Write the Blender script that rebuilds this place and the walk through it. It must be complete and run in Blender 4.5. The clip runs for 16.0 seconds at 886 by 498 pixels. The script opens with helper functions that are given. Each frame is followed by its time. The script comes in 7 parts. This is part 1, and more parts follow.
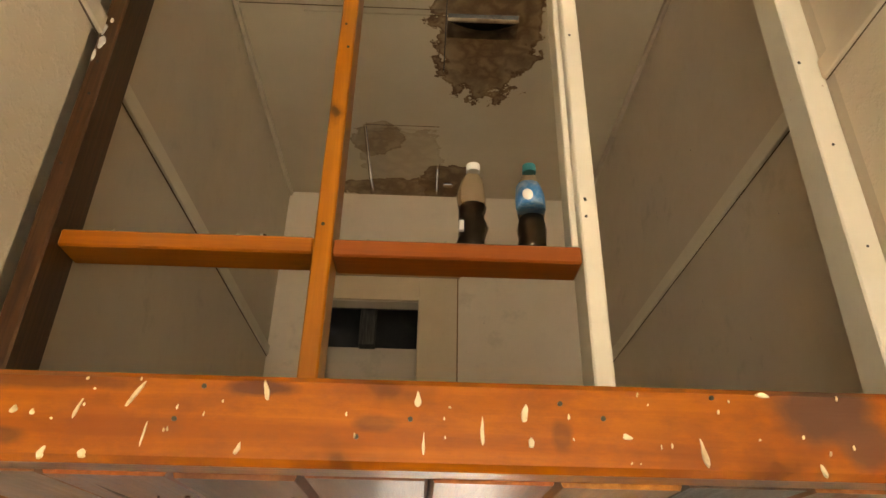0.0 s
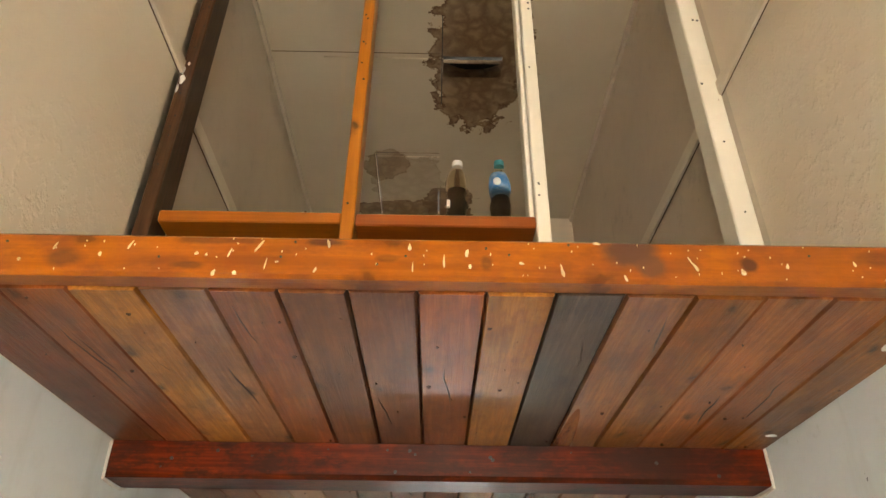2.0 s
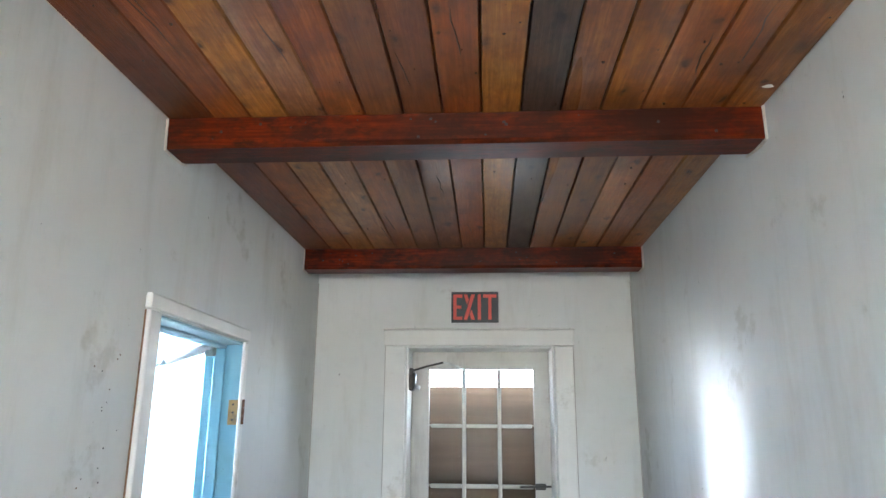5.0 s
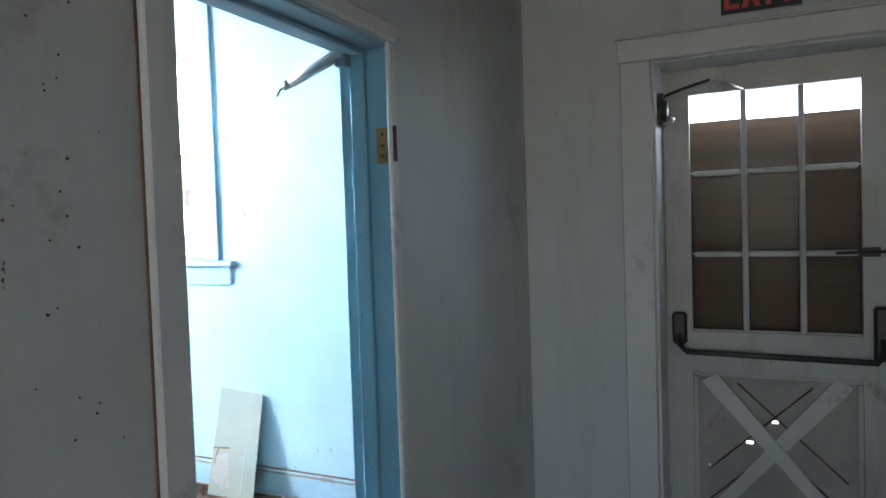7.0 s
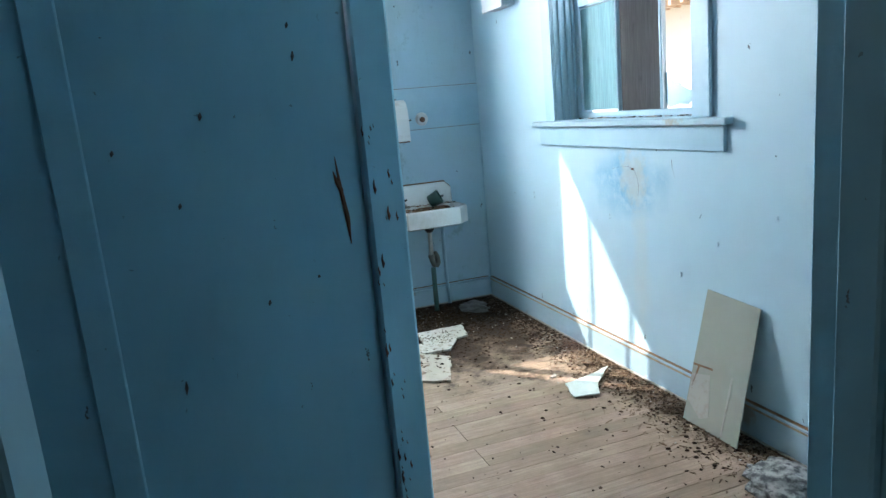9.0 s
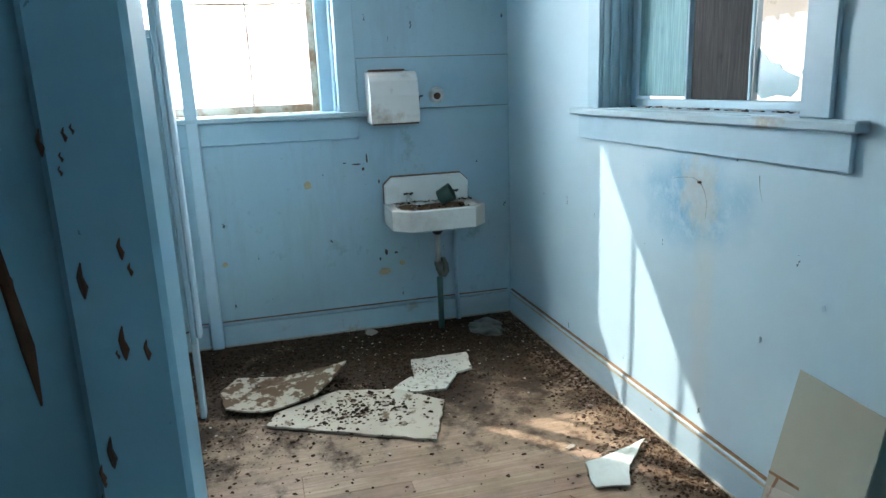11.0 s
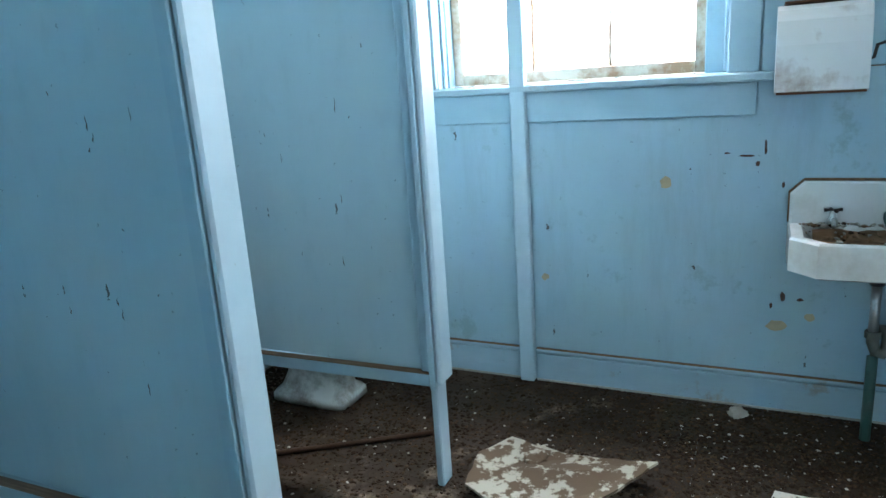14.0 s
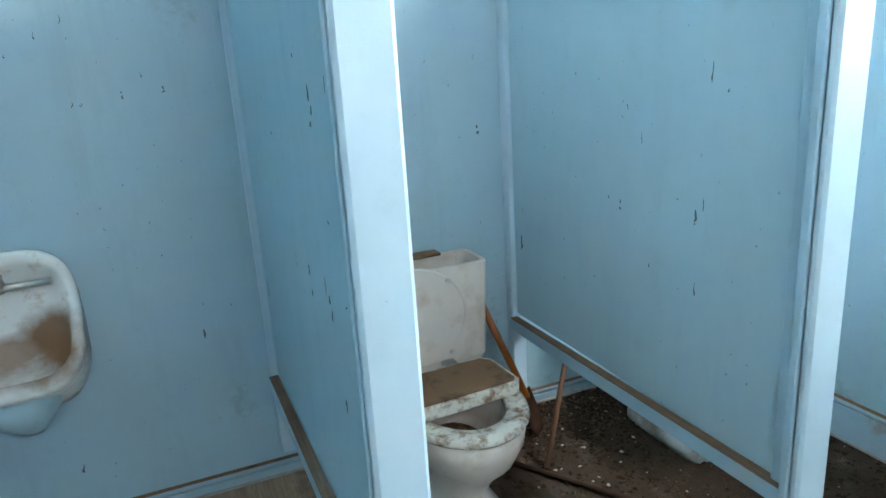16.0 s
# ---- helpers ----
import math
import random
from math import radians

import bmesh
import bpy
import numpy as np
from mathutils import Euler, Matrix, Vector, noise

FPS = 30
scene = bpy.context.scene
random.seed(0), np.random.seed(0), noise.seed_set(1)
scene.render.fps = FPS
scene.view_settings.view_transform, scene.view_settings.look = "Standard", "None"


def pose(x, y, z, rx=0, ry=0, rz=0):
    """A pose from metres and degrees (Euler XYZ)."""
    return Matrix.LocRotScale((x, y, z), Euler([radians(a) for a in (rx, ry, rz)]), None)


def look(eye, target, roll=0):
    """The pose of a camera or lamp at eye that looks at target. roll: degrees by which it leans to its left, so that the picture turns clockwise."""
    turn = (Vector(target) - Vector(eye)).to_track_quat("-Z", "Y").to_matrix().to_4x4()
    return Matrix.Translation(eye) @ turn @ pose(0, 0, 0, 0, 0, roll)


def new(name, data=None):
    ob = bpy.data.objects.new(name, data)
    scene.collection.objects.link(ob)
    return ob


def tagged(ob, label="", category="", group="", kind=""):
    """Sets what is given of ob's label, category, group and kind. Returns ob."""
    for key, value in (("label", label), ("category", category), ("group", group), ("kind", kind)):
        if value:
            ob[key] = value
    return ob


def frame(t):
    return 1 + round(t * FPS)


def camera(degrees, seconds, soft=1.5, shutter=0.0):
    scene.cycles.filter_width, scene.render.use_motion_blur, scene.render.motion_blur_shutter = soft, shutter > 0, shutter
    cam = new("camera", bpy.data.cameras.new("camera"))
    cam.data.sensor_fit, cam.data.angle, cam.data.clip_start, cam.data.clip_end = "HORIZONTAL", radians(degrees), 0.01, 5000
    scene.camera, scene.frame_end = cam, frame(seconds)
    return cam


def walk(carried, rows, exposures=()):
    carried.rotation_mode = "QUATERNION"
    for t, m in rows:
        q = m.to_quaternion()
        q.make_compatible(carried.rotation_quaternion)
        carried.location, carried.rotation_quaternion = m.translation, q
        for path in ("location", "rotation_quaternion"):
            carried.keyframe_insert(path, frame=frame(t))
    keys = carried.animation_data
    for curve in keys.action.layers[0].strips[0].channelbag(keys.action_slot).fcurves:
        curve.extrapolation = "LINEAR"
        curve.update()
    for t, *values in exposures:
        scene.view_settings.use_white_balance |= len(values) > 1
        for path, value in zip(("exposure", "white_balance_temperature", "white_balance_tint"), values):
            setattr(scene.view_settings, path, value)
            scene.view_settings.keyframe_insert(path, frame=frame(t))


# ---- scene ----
cam = camera(66.0, 16.0)
PATH = [
    (0, (0.156, 0.245, 2.457), (0.198, 2.001, 3.413), 1.2),
    (0.5, (0.153, 0.202, 2.404), (0.187, 1.978, 3.324), 0.7),
    (1, (0.159, 0.123, 2.287), (0.183, 1.884, 3.233), 0.7),
    (1.5, (0.177, 0.017, 2.152), (0.193, 1.747, 3.156), 0.7),
    (2, (0.199, -0.106, 2.031), (0.21, 1.584, 3.1), 0.7),
    (2.5, (0.228, -0.219, 1.912), (0.237, 1.458, 3.001), 0.6),
    (3, (0.229, -0.296, 1.828), (0.239, 1.388, 2.906), 0.5),
    (3.2, (0.216, -0.336, 1.795), (0.227, 1.356, 2.86), 0.4),
    (5.3, (0.296, -0.022, 1.672), (0.116, 1.929, 2.075), 0.3),
    (5.5, (0.298, 0.057, 1.664), (0.079, 2.014, 2.013), 0.2),
    (6, (0.307, 0.306, 1.6), (-0.02, 2.27, 1.79), -0.1),
    (6.5, (0.329, 0.632, 1.557), (-0.239, 2.549, 1.598), -1.0),
    (7, (0.216, 0.936, 1.506), (-0.633, 2.746, 1.434), -1.9),
    (7.5, (0.106, 1.218, 1.5), (-1.027, 2.858, 1.333), -2.6),
    (8, (-0.002, 1.514, 1.496), (-1.45, 2.871, 1.251), -3.7),
    (8.5, (-0.125, 1.743, 1.487), (-1.862, 2.685, 1.178), -5.0),
    (9, (-0.311, 1.952, 1.469), (-2.165, 2.586, 1.068), -5.1),
    (9.2, (-0.386, 2.034, 1.456), (-2.264, 2.574, 1.032), -5.2),
    (11.3, (-1.218, 2.495, 1.472), (-3.098, 2.997, 1.009), -2.0),
    (11.5, (-1.292, 2.535, 1.445), (-3.175, 3.057, 1.019), -1.8),
    (12, (-1.497, 2.72, 1.37), (-3.378, 3.297, 1.007), -0.9),
    (12.5, (-1.68, 2.848, 1.357), (-3.574, 3.38, 0.999), -0.5),
    (13, (-1.907, 2.965, 1.374), (-3.853, 3.191, 0.969), -1.2),
    (13.5, (-2.107, 3.028, 1.377), (-4.037, 2.758, 0.926), -2.4),
    (14, (-2.321, 3.069, 1.405), (-4.07, 2.235, 0.909), -3.9),
    (14.5, (-2.52, 3.08, 1.417), (-4.036, 1.888, 0.888), -3.8),
    (15, (-2.739, 3.024, 1.428), (-4.058, 1.623, 0.884), -3.3),
    (15.5, (-2.925, 3.034, 1.41), (-4.026, 1.456, 0.865), -3.0),
    (16, (-3.049, 3.021, 1.405), (-3.781, 1.242, 0.857), -3.6),
]
EXPOSURES = [(0.0, 4.75, 8000, 10), (1.0, 4.72, 7500, 10), (2.0, 4.95, 6900, 10), (3.2, 5.0, 6200, 10), (5.3, 4.55, 5600, 10), (6.0, 4.05, 5450, 10), (6.5, 3.3, 5400, 10), (7.0, 2.65, 5700, 10), (8.0, 1.25, 6100, 10), (9.2, 1.15, 6200, 10), (11.3, 0.6, 6500, 10), (13.0, 0.35, 6500, 10), (13.5, 0.45, 6300, 10), (14.0, 1.05, 6250, 10), (14.5, 1.42, 6250, 10), (15.5, 1.48, 6350, 10), (16.0, 1.42, 6450, 10)]
walk(cam, [(t, look(eye, target, roll)) for t, eye, target, roll in PATH], EXPOSURES)

# ---- world, sun and daylight ----
SUN_WAY = Vector((1.0, 0.893, -1.2)).normalized()
world = bpy.data.worlds.new("daylight")
scene.world = world
world.use_nodes = True
wn = world.node_tree.nodes
wn.clear()
sky = wn.new("ShaderNodeTexSky")
sky.sky_type, sky.sun_disc = "NISHITA", False
sky.sun_elevation, sky.sun_rotation = radians(41.8), radians(228.2)
bg = wn.new("ShaderNodeBackground")
bg.inputs["Strength"].default_value = 0.15
wo = wn.new("ShaderNodeOutputWorld")
world.node_tree.links.new(sky.outputs[0], bg.inputs[0])
world.node_tree.links.new(bg.outputs[0], wo.inputs[0])

sun = new("sun", bpy.data.lights.new("sun", "SUN"))
sun.data.energy, sun.data.angle, sun.data.color = 5.0, radians(0.5), (1.0, 0.94, 0.84)
sun.matrix_world = look(Vector((-3, 2, 0)) - SUN_WAY * 30, Vector((-3, 2, 0)))


def daylight(name, x, y, z, w, h, way, power, color=(0.9, 0.96, 1.0)):
    """Sky light that enters through an opening."""
    lamp = new(name, bpy.data.lights.new(name, "AREA"))
    lamp.data.shape, lamp.data.size, lamp.data.size_y = "RECTANGLE", w, h
    lamp.data.energy, lamp.data.color = power, color
    lamp.matrix_world = look((x, y, z), Vector((x, y, z)) + Vector(way))
    return lamp


daylight("sky_west_window", -5.42, 2.37, 1.98, 1.0, 1.15, (1, 0, -0.05), 88)
daylight("sky_north_window", -3.355, 4.27, 2.30, 1.08, 0.56, (0, -1, -0.25), 6)
# Added fill for the hall; this rear opening is a guess, never in view.
daylight("sky_rear_window", 0.225, -3.1, 1.75, 1.03, 1.68, (0, 1, 0.05), 1.55, (1.0, 0.97, 0.92))
daylight("sky_exit_door", 0.25, 4.12, 1.995, 0.7, 0.25, (0, -1, -0.1), 0.8)


# ---- node helpers ----
def mat_start(name, rough=0.6, metal=0.0):
    m = bpy.data.materials.new(name)
    m.use_nodes = True
    nt = m.node_tree
    b = nt.nodes["Principled BSDF"]
    b.inputs["Roughness"].default_value, b.inputs["Metallic"].default_value = rough, metal
    return m, nt, b


def noise_node(nt, scale, detail=4.0, rough=0.55, squeeze=(1, 1, 1), distort=0.0):
    tc, mp, n = nt.nodes.new("ShaderNodeTexCoord"), nt.nodes.new("ShaderNodeMapping"), nt.nodes.new("ShaderNodeTexNoise")
    mp.inputs["Scale"].default_value = squeeze
    n.inputs["Scale"].default_value, n.inputs["Detail"].default_value, n.inputs["Roughness"].default_value = scale, detail, rough
    n.inputs["Distortion"].default_value = distort
    nt.links.new(tc.outputs["Object"], mp.inputs[0])
    nt.links.new(mp.outputs[0], n.inputs["Vector"])
    return n, mp


def ramp(nt, src, stops):
    r = nt.nodes.new("ShaderNodeValToRGB")
    while len(r.color_ramp.elements) < len(stops):
        r.color_ramp.elements.new(0.5)
    for e, (p, c) in zip(r.color_ramp.elements, stops):
        e.position, e.color = p, (*c, 1) if len(c) == 3 else c
    nt.links.new(src, r.inputs[0])
    return r.outputs[0]


def grey(v):
    return (v, v, v)


def blend(nt, fac, a, b, kind="MIX"):
    x = nt.nodes.new("ShaderNodeMix")
    x.data_type, x.blend_type = "RGBA", kind
    for sock, v in ((x.inputs[0], fac), (x.inputs[6], a), (x.inputs[7], b)):
        if isinstance(v, (int, float)):
            sock.default_value = v
        elif isinstance(v, tuple):
            sock.default_value = (*v, 1)
        else:
            nt.links.new(v, sock)
    return x.outputs[2]


def maths(nt, op, a, b=0.0, clamp=False):
    x = nt.nodes.new("ShaderNodeMath")
    x.operation, x.use_clamp = op, clamp
    for sock, v in zip(x.inputs, (a, b)):
        if isinstance(v, (int, float)):
            sock.default_value = v
        else:
            nt.links.new(v, sock)
    return x.outputs[0]


def relief(nt, b, src, strength, dist=0.01):
    k = nt.nodes.new("ShaderNodeBump")
    k.inputs["Strength"].default_value, k.inputs["Distance"].default_value = strength, dist
    nt.links.new(src, k.inputs["Height"])
    nt.links.new(k.outputs[0], b.inputs["Normal"])


def specks(nt, scale, size, squeeze=(1, 1, 1)):
    """A mask of small scattered marks."""
    tc, v, cut = nt.nodes.new("ShaderNodeTexCoord"), nt.nodes.new("ShaderNodeTexVoronoi"), nt.nodes.new("ShaderNodeSeparateXYZ")
    nt.links.new(tc.outputs["Object"], cut.inputs[0])
    flat = nt.nodes.new("ShaderNodeCombineXYZ")
    nt.links.new(maths(nt, "ADD", cut.outputs[0], cut.outputs[1]), flat.inputs[0])
    nt.links.new(maths(nt, "MULTIPLY", cut.outputs[2], squeeze[2]), flat.inputs[1])
    v.voronoi_dimensions = "2D"
    v.inputs["Scale"].default_value = scale
    wob, _ = noise_node(nt, 38.0, 3.0, 0.7)
    rag = nt.nodes.new("ShaderNodeVectorMath")
    rag.operation = "MULTIPLY_ADD"
    rag.inputs[1].default_value = (0.030, 0.045, 0.0)
    nt.links.new(wob.outputs["Color"], rag.inputs[0])
    nt.links.new(flat.outputs[0], rag.inputs[2])
    nt.links.new(rag.outputs[0], v.inputs["Vector"])
    sep = nt.nodes.new("ShaderNodeSeparateColor")
    nt.links.new(v.outputs["Color"], sep.inputs[0])
    size_here = maths(nt, "MULTIPLY", maths(nt, "GREATER_THAN", sep.outputs[0], 0.72), maths(nt, "MULTIPLY", sep.outputs[1], size))
    return maths(nt, "LESS_THAN", v.outputs["Distance"], size_here)


def blot(nt, centre, radii, scale=7.0, edge=0.55):
    """A ragged patch round a place: 1 inside, falling off past its edge."""
    tc = nt.nodes.new("ShaderNodeTexCoord")
    mp = nt.nodes.new("ShaderNodeMapping")
    mp.vector_type = "TEXTURE"
    mp.inputs["Location"].default_value, mp.inputs["Scale"].default_value = centre, radii
    nt.links.new(tc.outputs["Object"], mp.inputs[0])
    ln = nt.nodes.new("ShaderNodeVectorMath")
    ln.operation = "LENGTH"
    nt.links.new(mp.outputs[0], ln.inputs[0])
    n, _ = noise_node(nt, scale, 5.0, 0.6)
    d = maths(nt, "ADD", ln.outputs["Value"], maths(nt, "MULTIPLY", maths(nt, "SUBTRACT", n.outputs[0], 0.5), edge * 3))
    return maths(nt, "SUBTRACT", 1.3, d)


def paint(name, a, b, rough=0.55, scale=1.6, bump=0.15, fine=90.0, marks=0.0, mark=(0.05, 0.045, 0.04), stain=None, squeeze=(1, 1, 1), streaks=None):
    m, nt, p = mat_start(name, rough)
    n1, _ = noise_node(nt, scale, 5.0, 0.6, squeeze)
    col = blend(nt, ramp(nt, n1.outputs[0], [(0.32, grey(0)), (0.68, grey(1))]), a, b)
    n2, _ = noise_node(nt, 14.0, 6.0, 0.7, squeeze)
    col = blend(nt, ramp(nt, n2.outputs[0], [(0.55, grey(0)), (0.9, grey(0.35))]), col, tuple(v * 0.72 for v in a))
    if stain:
        n3, _ = noise_node(nt, 3.1, 8.0, 0.68)
        col = blend(nt, ramp(nt, n3.outputs[0], [(0.60, grey(0)), (0.66, grey(stain[1])), (0.9, grey(stain[1]))]), col, stain[0])
    if streaks:
        n4, _ = noise_node(nt, 5.0, 7.0, 0.7, (1, 1, 0.16))
        col = blend(nt, ramp(nt, n4.outputs[0], [(0.52, grey(0)), (0.72, grey(streaks[1]))]), col, streaks[0])
    if marks:
        col = blend(nt, maths(nt, "MULTIPLY", specks(nt, 7.0, 0.060 * marks, (1, 1, 0.35)), 0.9), col, mark)
        col = blend(nt, maths(nt, "MULTIPLY", specks(nt, 17.0, 0.055 * marks), 0.55), col, mark)
    nt.links.new(col, p.inputs["Base Color"])
    nf, _ = noise_node(nt, fine, 3.0, 0.6)
    mix = maths(nt, "ADD", maths(nt, "MULTIPLY", nf.outputs[0], 0.4), n2.outputs[0])
    relief(nt, p, mix, bump, 0.004)
    r = nt.nodes.new("ShaderNodeMapRange")
    r.inputs[3].default_value, r.inputs[4].default_value = rough - 0.1, rough + 0.14
    nt.links.new(n2.outputs[0], r.inputs[0])
    nt.links.new(r.outputs[0], p.inputs["Roughness"])
    return m


def wood(name, dark, light, along="y", rough=0.4, ring=24.0, vary=0.35, bump=0.2, knots=0.6, dirt=None, coat=0.0, splash=None, drift=(), hair=0.6, mottle=None, gloss=0.5, patches=(), polish=0.22):
    """Boards with grain along one axis, knots and a tint that differs from board to board."""
    m, nt, p = mat_start(name, rough)
    sq = {"x": (0.06, 1, 1), "y": (1, 0.06, 1), "z": (1, 1, 0.06)}[along]
    info = nt.nodes.new("ShaderNodeObjectInfo")
    g1, mp = noise_node(nt, ring, 6.0, 0.62, sq, 0.6)
    shift = nt.nodes.new("ShaderNodeCombineXYZ")
    for i in range(3):
        nt.links.new(maths(nt, "MULTIPLY", info.outputs["Random"], 17.3 + 9 * i), shift.inputs[i])
    nt.links.new(shift.outputs[0], mp.inputs["Location"])
    grain = ramp(nt, g1.outputs[0], [(0.33, grey(0)), (0.45, grey(0.6)), (0.53, grey(0.3)), (0.68, grey(1))])
    col = blend(nt, grain, dark, light)
    fine, mp4 = noise_node(nt, ring * 6, 5.0, 0.7, {"x": (0.03, 1, 1), "y": (1, 0.03, 1), "z": (1, 1, 0.03)}[along], 0.2)
    nt.links.new(shift.outputs[0], mp4.inputs["Location"])
    col = blend(nt, ramp(nt, fine.outputs[0], [(0.42, grey(hair)), (0.6, grey(0))]), col, tuple(v * 0.5 for v in dark))
    big, mp2 = noise_node(nt, 2.2, 3.0, 0.5, sq)
    nt.links.new(shift.outputs[0], mp2.inputs["Location"])
    col = blend(nt, ramp(nt, big.outputs[0], [(0.35, grey(0)), (0.7, grey(0.5))]), col, tuple(v * 0.55 for v in dark))
    if knots:
        v = nt.nodes.new("ShaderNodeTexVoronoi")
        v.voronoi_dimensions = "2D"
        v.inputs["Scale"].default_value = 7.0
        tc, mp3 = nt.nodes.new("ShaderNodeTexCoord"), nt.nodes.new("ShaderNodeMapping")
        mp3.inputs["Scale"].default_value = {"x": (0.5, 1, 1), "y": (1, 0.5, 1), "z": (1, 1, 0.5)}[along]
        if along != "y":
            mp3.inputs["Rotation"].default_value = (-math.pi / 2, 0, 0)
        nt.links.new(shift.outputs[0], mp3.inputs["Location"])
        nt.links.new(tc.outputs["Object"], mp3.inputs[0])
        kw, _ = noise_node(nt, 16.0, 3.0, 0.6)
        bend = nt.nodes.new("ShaderNodeVectorMath")
        bend.operation = "MULTIPLY_ADD"
        bend.inputs[1].default_value = (0.05, 0.05, 0.05)
        nt.links.new(kw.outputs["Color"], bend.inputs[0])
        nt.links.new(mp3.outputs[0], bend.inputs[2])
        nt.links.new(bend.outputs[0], v.inputs["Vector"])
        kn = ramp(nt, v.outputs["Distance"], [(0.025, grey(1)), (0.05, grey(0.85)), (0.075, grey(0.45)), (0.16, grey(0))])
        pick = nt.nodes.new("ShaderNodeSeparateColor")
        nt.links.new(v.outputs["Color"], pick.inputs[0])
        kn = maths(nt, "MULTIPLY", kn, maths(nt, "GREATER_THAN", pick.outputs[0], 0.5))
        col = blend(nt, maths(nt, "MULTIPLY", kn, knots), col, tuple(v_ * 0.20 for v_ in dark))
    if vary:
        hs = nt.nodes.new("ShaderNodeHueSaturation")
        hs.inputs["Saturation"].default_value = 1.04
        nt.links.new(maths(nt, "ADD", maths(nt, "MULTIPLY", info.outputs["Random"], vary * 2), 1.0 - vary), hs.inputs["Value"])
        nt.links.new(maths(nt, "ADD", maths(nt, "MULTIPLY", maths(nt, "FRACT", maths(nt, "MULTIPLY", info.outputs["Random"], 7.7)), 0.020), 0.489), hs.inputs["Hue"])
        nt.links.new(col, hs.inputs["Color"])
        col = hs.outputs[0]
    if dirt:
        d1, _ = noise_node(nt, 2.6, 8.0, 0.7)
        col = blend(nt, ramp(nt, d1.outputs[0], [(0.44, grey(0)), (0.62, grey(dirt[1]))]), col, dirt[0])
    if mottle:
        d2, _ = noise_node(nt, 19.0, 6.0, 0.72, tuple(0.45 if v < 1 else 1 for v in sq))
        col = blend(nt, ramp(nt, d2.outputs[0], [(0.46, grey(0)), (0.60, grey(mottle[1]))]), col, mottle[0])
    if drift:
        geo = nt.nodes.new("ShaderNodeNewGeometry")
        for c, r, k in drift:
            mp5 = nt.nodes.new("ShaderNodeMapping")
            mp5.vector_type = "TEXTURE"
            mp5.inputs["Location"].default_value, mp5.inputs["Scale"].default_value = c, r
            nt.links.new(geo.outputs["Position"], mp5.inputs[0])
            ln = nt.nodes.new("ShaderNodeVectorMath")
            ln.operation = "LENGTH"
            nt.links.new(mp5.outputs[0], ln.inputs[0])
            n5 = nt.nodes.new("ShaderNodeTexNoise")
            n5.inputs["Scale"].default_value, n5.inputs["Detail"].default_value, n5.inputs["Roughness"].default_value = 5.0, 9.0, 0.72
            nt.links.new(geo.outputs["Position"], n5.inputs["Vector"])
            d5 = maths(nt, "ADD", ln.outputs["Value"], maths(nt, "MULTIPLY", maths(nt, "SUBTRACT", n5.outputs[0], 0.5), 2.6))
            col = blend(nt, ramp(nt, d5, [(0.45, grey(k)), (1.0, grey(0))]), col, (0.032, 0.019, 0.011))
    for c, r, tint, k in patches:
        col = blend(nt, ramp(nt, blot(nt, c, r, 16.0, 0.4), [(0.2, grey(0)), (0.7, grey(k))]), col, tint)
    if splash:
        s1, _ = noise_node(nt, 11.0, 3.0, 0.7, {"x": (1, 1, 0.35), "y": (1, 1, 0.35), "z": (1, 1, 0.35)}[along])
        col = blend(nt, ramp(nt, s1.outputs[0], [(0.69, grey(0)), (0.705, grey(0.85))]), col, splash)
    nt.links.new(col, p.inputs["Base Color"])
    relief(nt, p, maths(nt, "ADD", g1.outputs[0], maths(nt, "MULTIPLY", fine.outputs[0], 0.5)), bump, 0.003)
    r = nt.nodes.new("ShaderNodeMapRange")
    r.inputs[3].default_value, r.inputs[4].default_value = max(rough - 0.12, 0.08), rough + 0.18
    nt.links.new(big.outputs[0], r.inputs[0])
    nt.links.new(r.outputs[0], p.inputs["Roughness"])
    p.inputs["Coat Weight"].default_value = coat
    p.inputs["Specular IOR Level"].default_value = gloss
    p.inputs["Coat Roughness"].default_value = polish
    return m


def plain(name, col, rough=0.5, metal=0.0, dirt=(0.12, 0.08, 0.05), amount=0.4, scale=9.0, bump=0.08, span=(0.5, 0.72)):
    """Metal, enamel and plastic, with grime in patches."""
    m, nt, p = mat_start(name, rough, metal)
    n, _ = noise_node(nt, scale, 7.0, 0.65)
    nt.links.new(blend(nt, ramp(nt, n.outputs[0], [(span[0], grey(0)), (span[1], grey(amount))]), col, dirt), p.inputs["Base Color"])
    relief(nt, p, n.outputs[0], bump, 0.003)
    if rough >= 0.85:
        p.inputs["Specular IOR Level"].default_value = 0.12
    return m


# ---- materials ----
BLUE_A, BLUE_B = (0.315, 0.455, 0.505), (0.335, 0.475, 0.575)
blue_wall = paint("blue_wall_paint", BLUE_A, BLUE_B, 0.5, 1.3, 0.16, marks=0.8, stain=((0.225, 0.325, 0.35), 0.7), streaks=((0.25, 0.345, 0.385), 0.55))
blue_trim = paint("blue_trim_paint", (0.285, 0.43, 0.515), (0.345, 0.49, 0.57), 0.42, 3.0, 0.18, 60.0, marks=0.35, mark=(0.10, 0.07, 0.05))
blue_pale = paint("blue_post_paint", (0.385, 0.52, 0.59), (0.445, 0.565, 0.63), 0.42, 2.5, 0.18, 60.0, marks=0.4, mark=(0.12, 0.07, 0.04))
blue_panel = paint("blue_panel_paint", (0.335, 0.482, 0.548), (0.37, 0.522, 0.588), 0.5, 1.0, 0.1, marks=0.9, squeeze=(1, 1, 0.4), streaks=((0.31, 0.45, 0.52), 0.4))
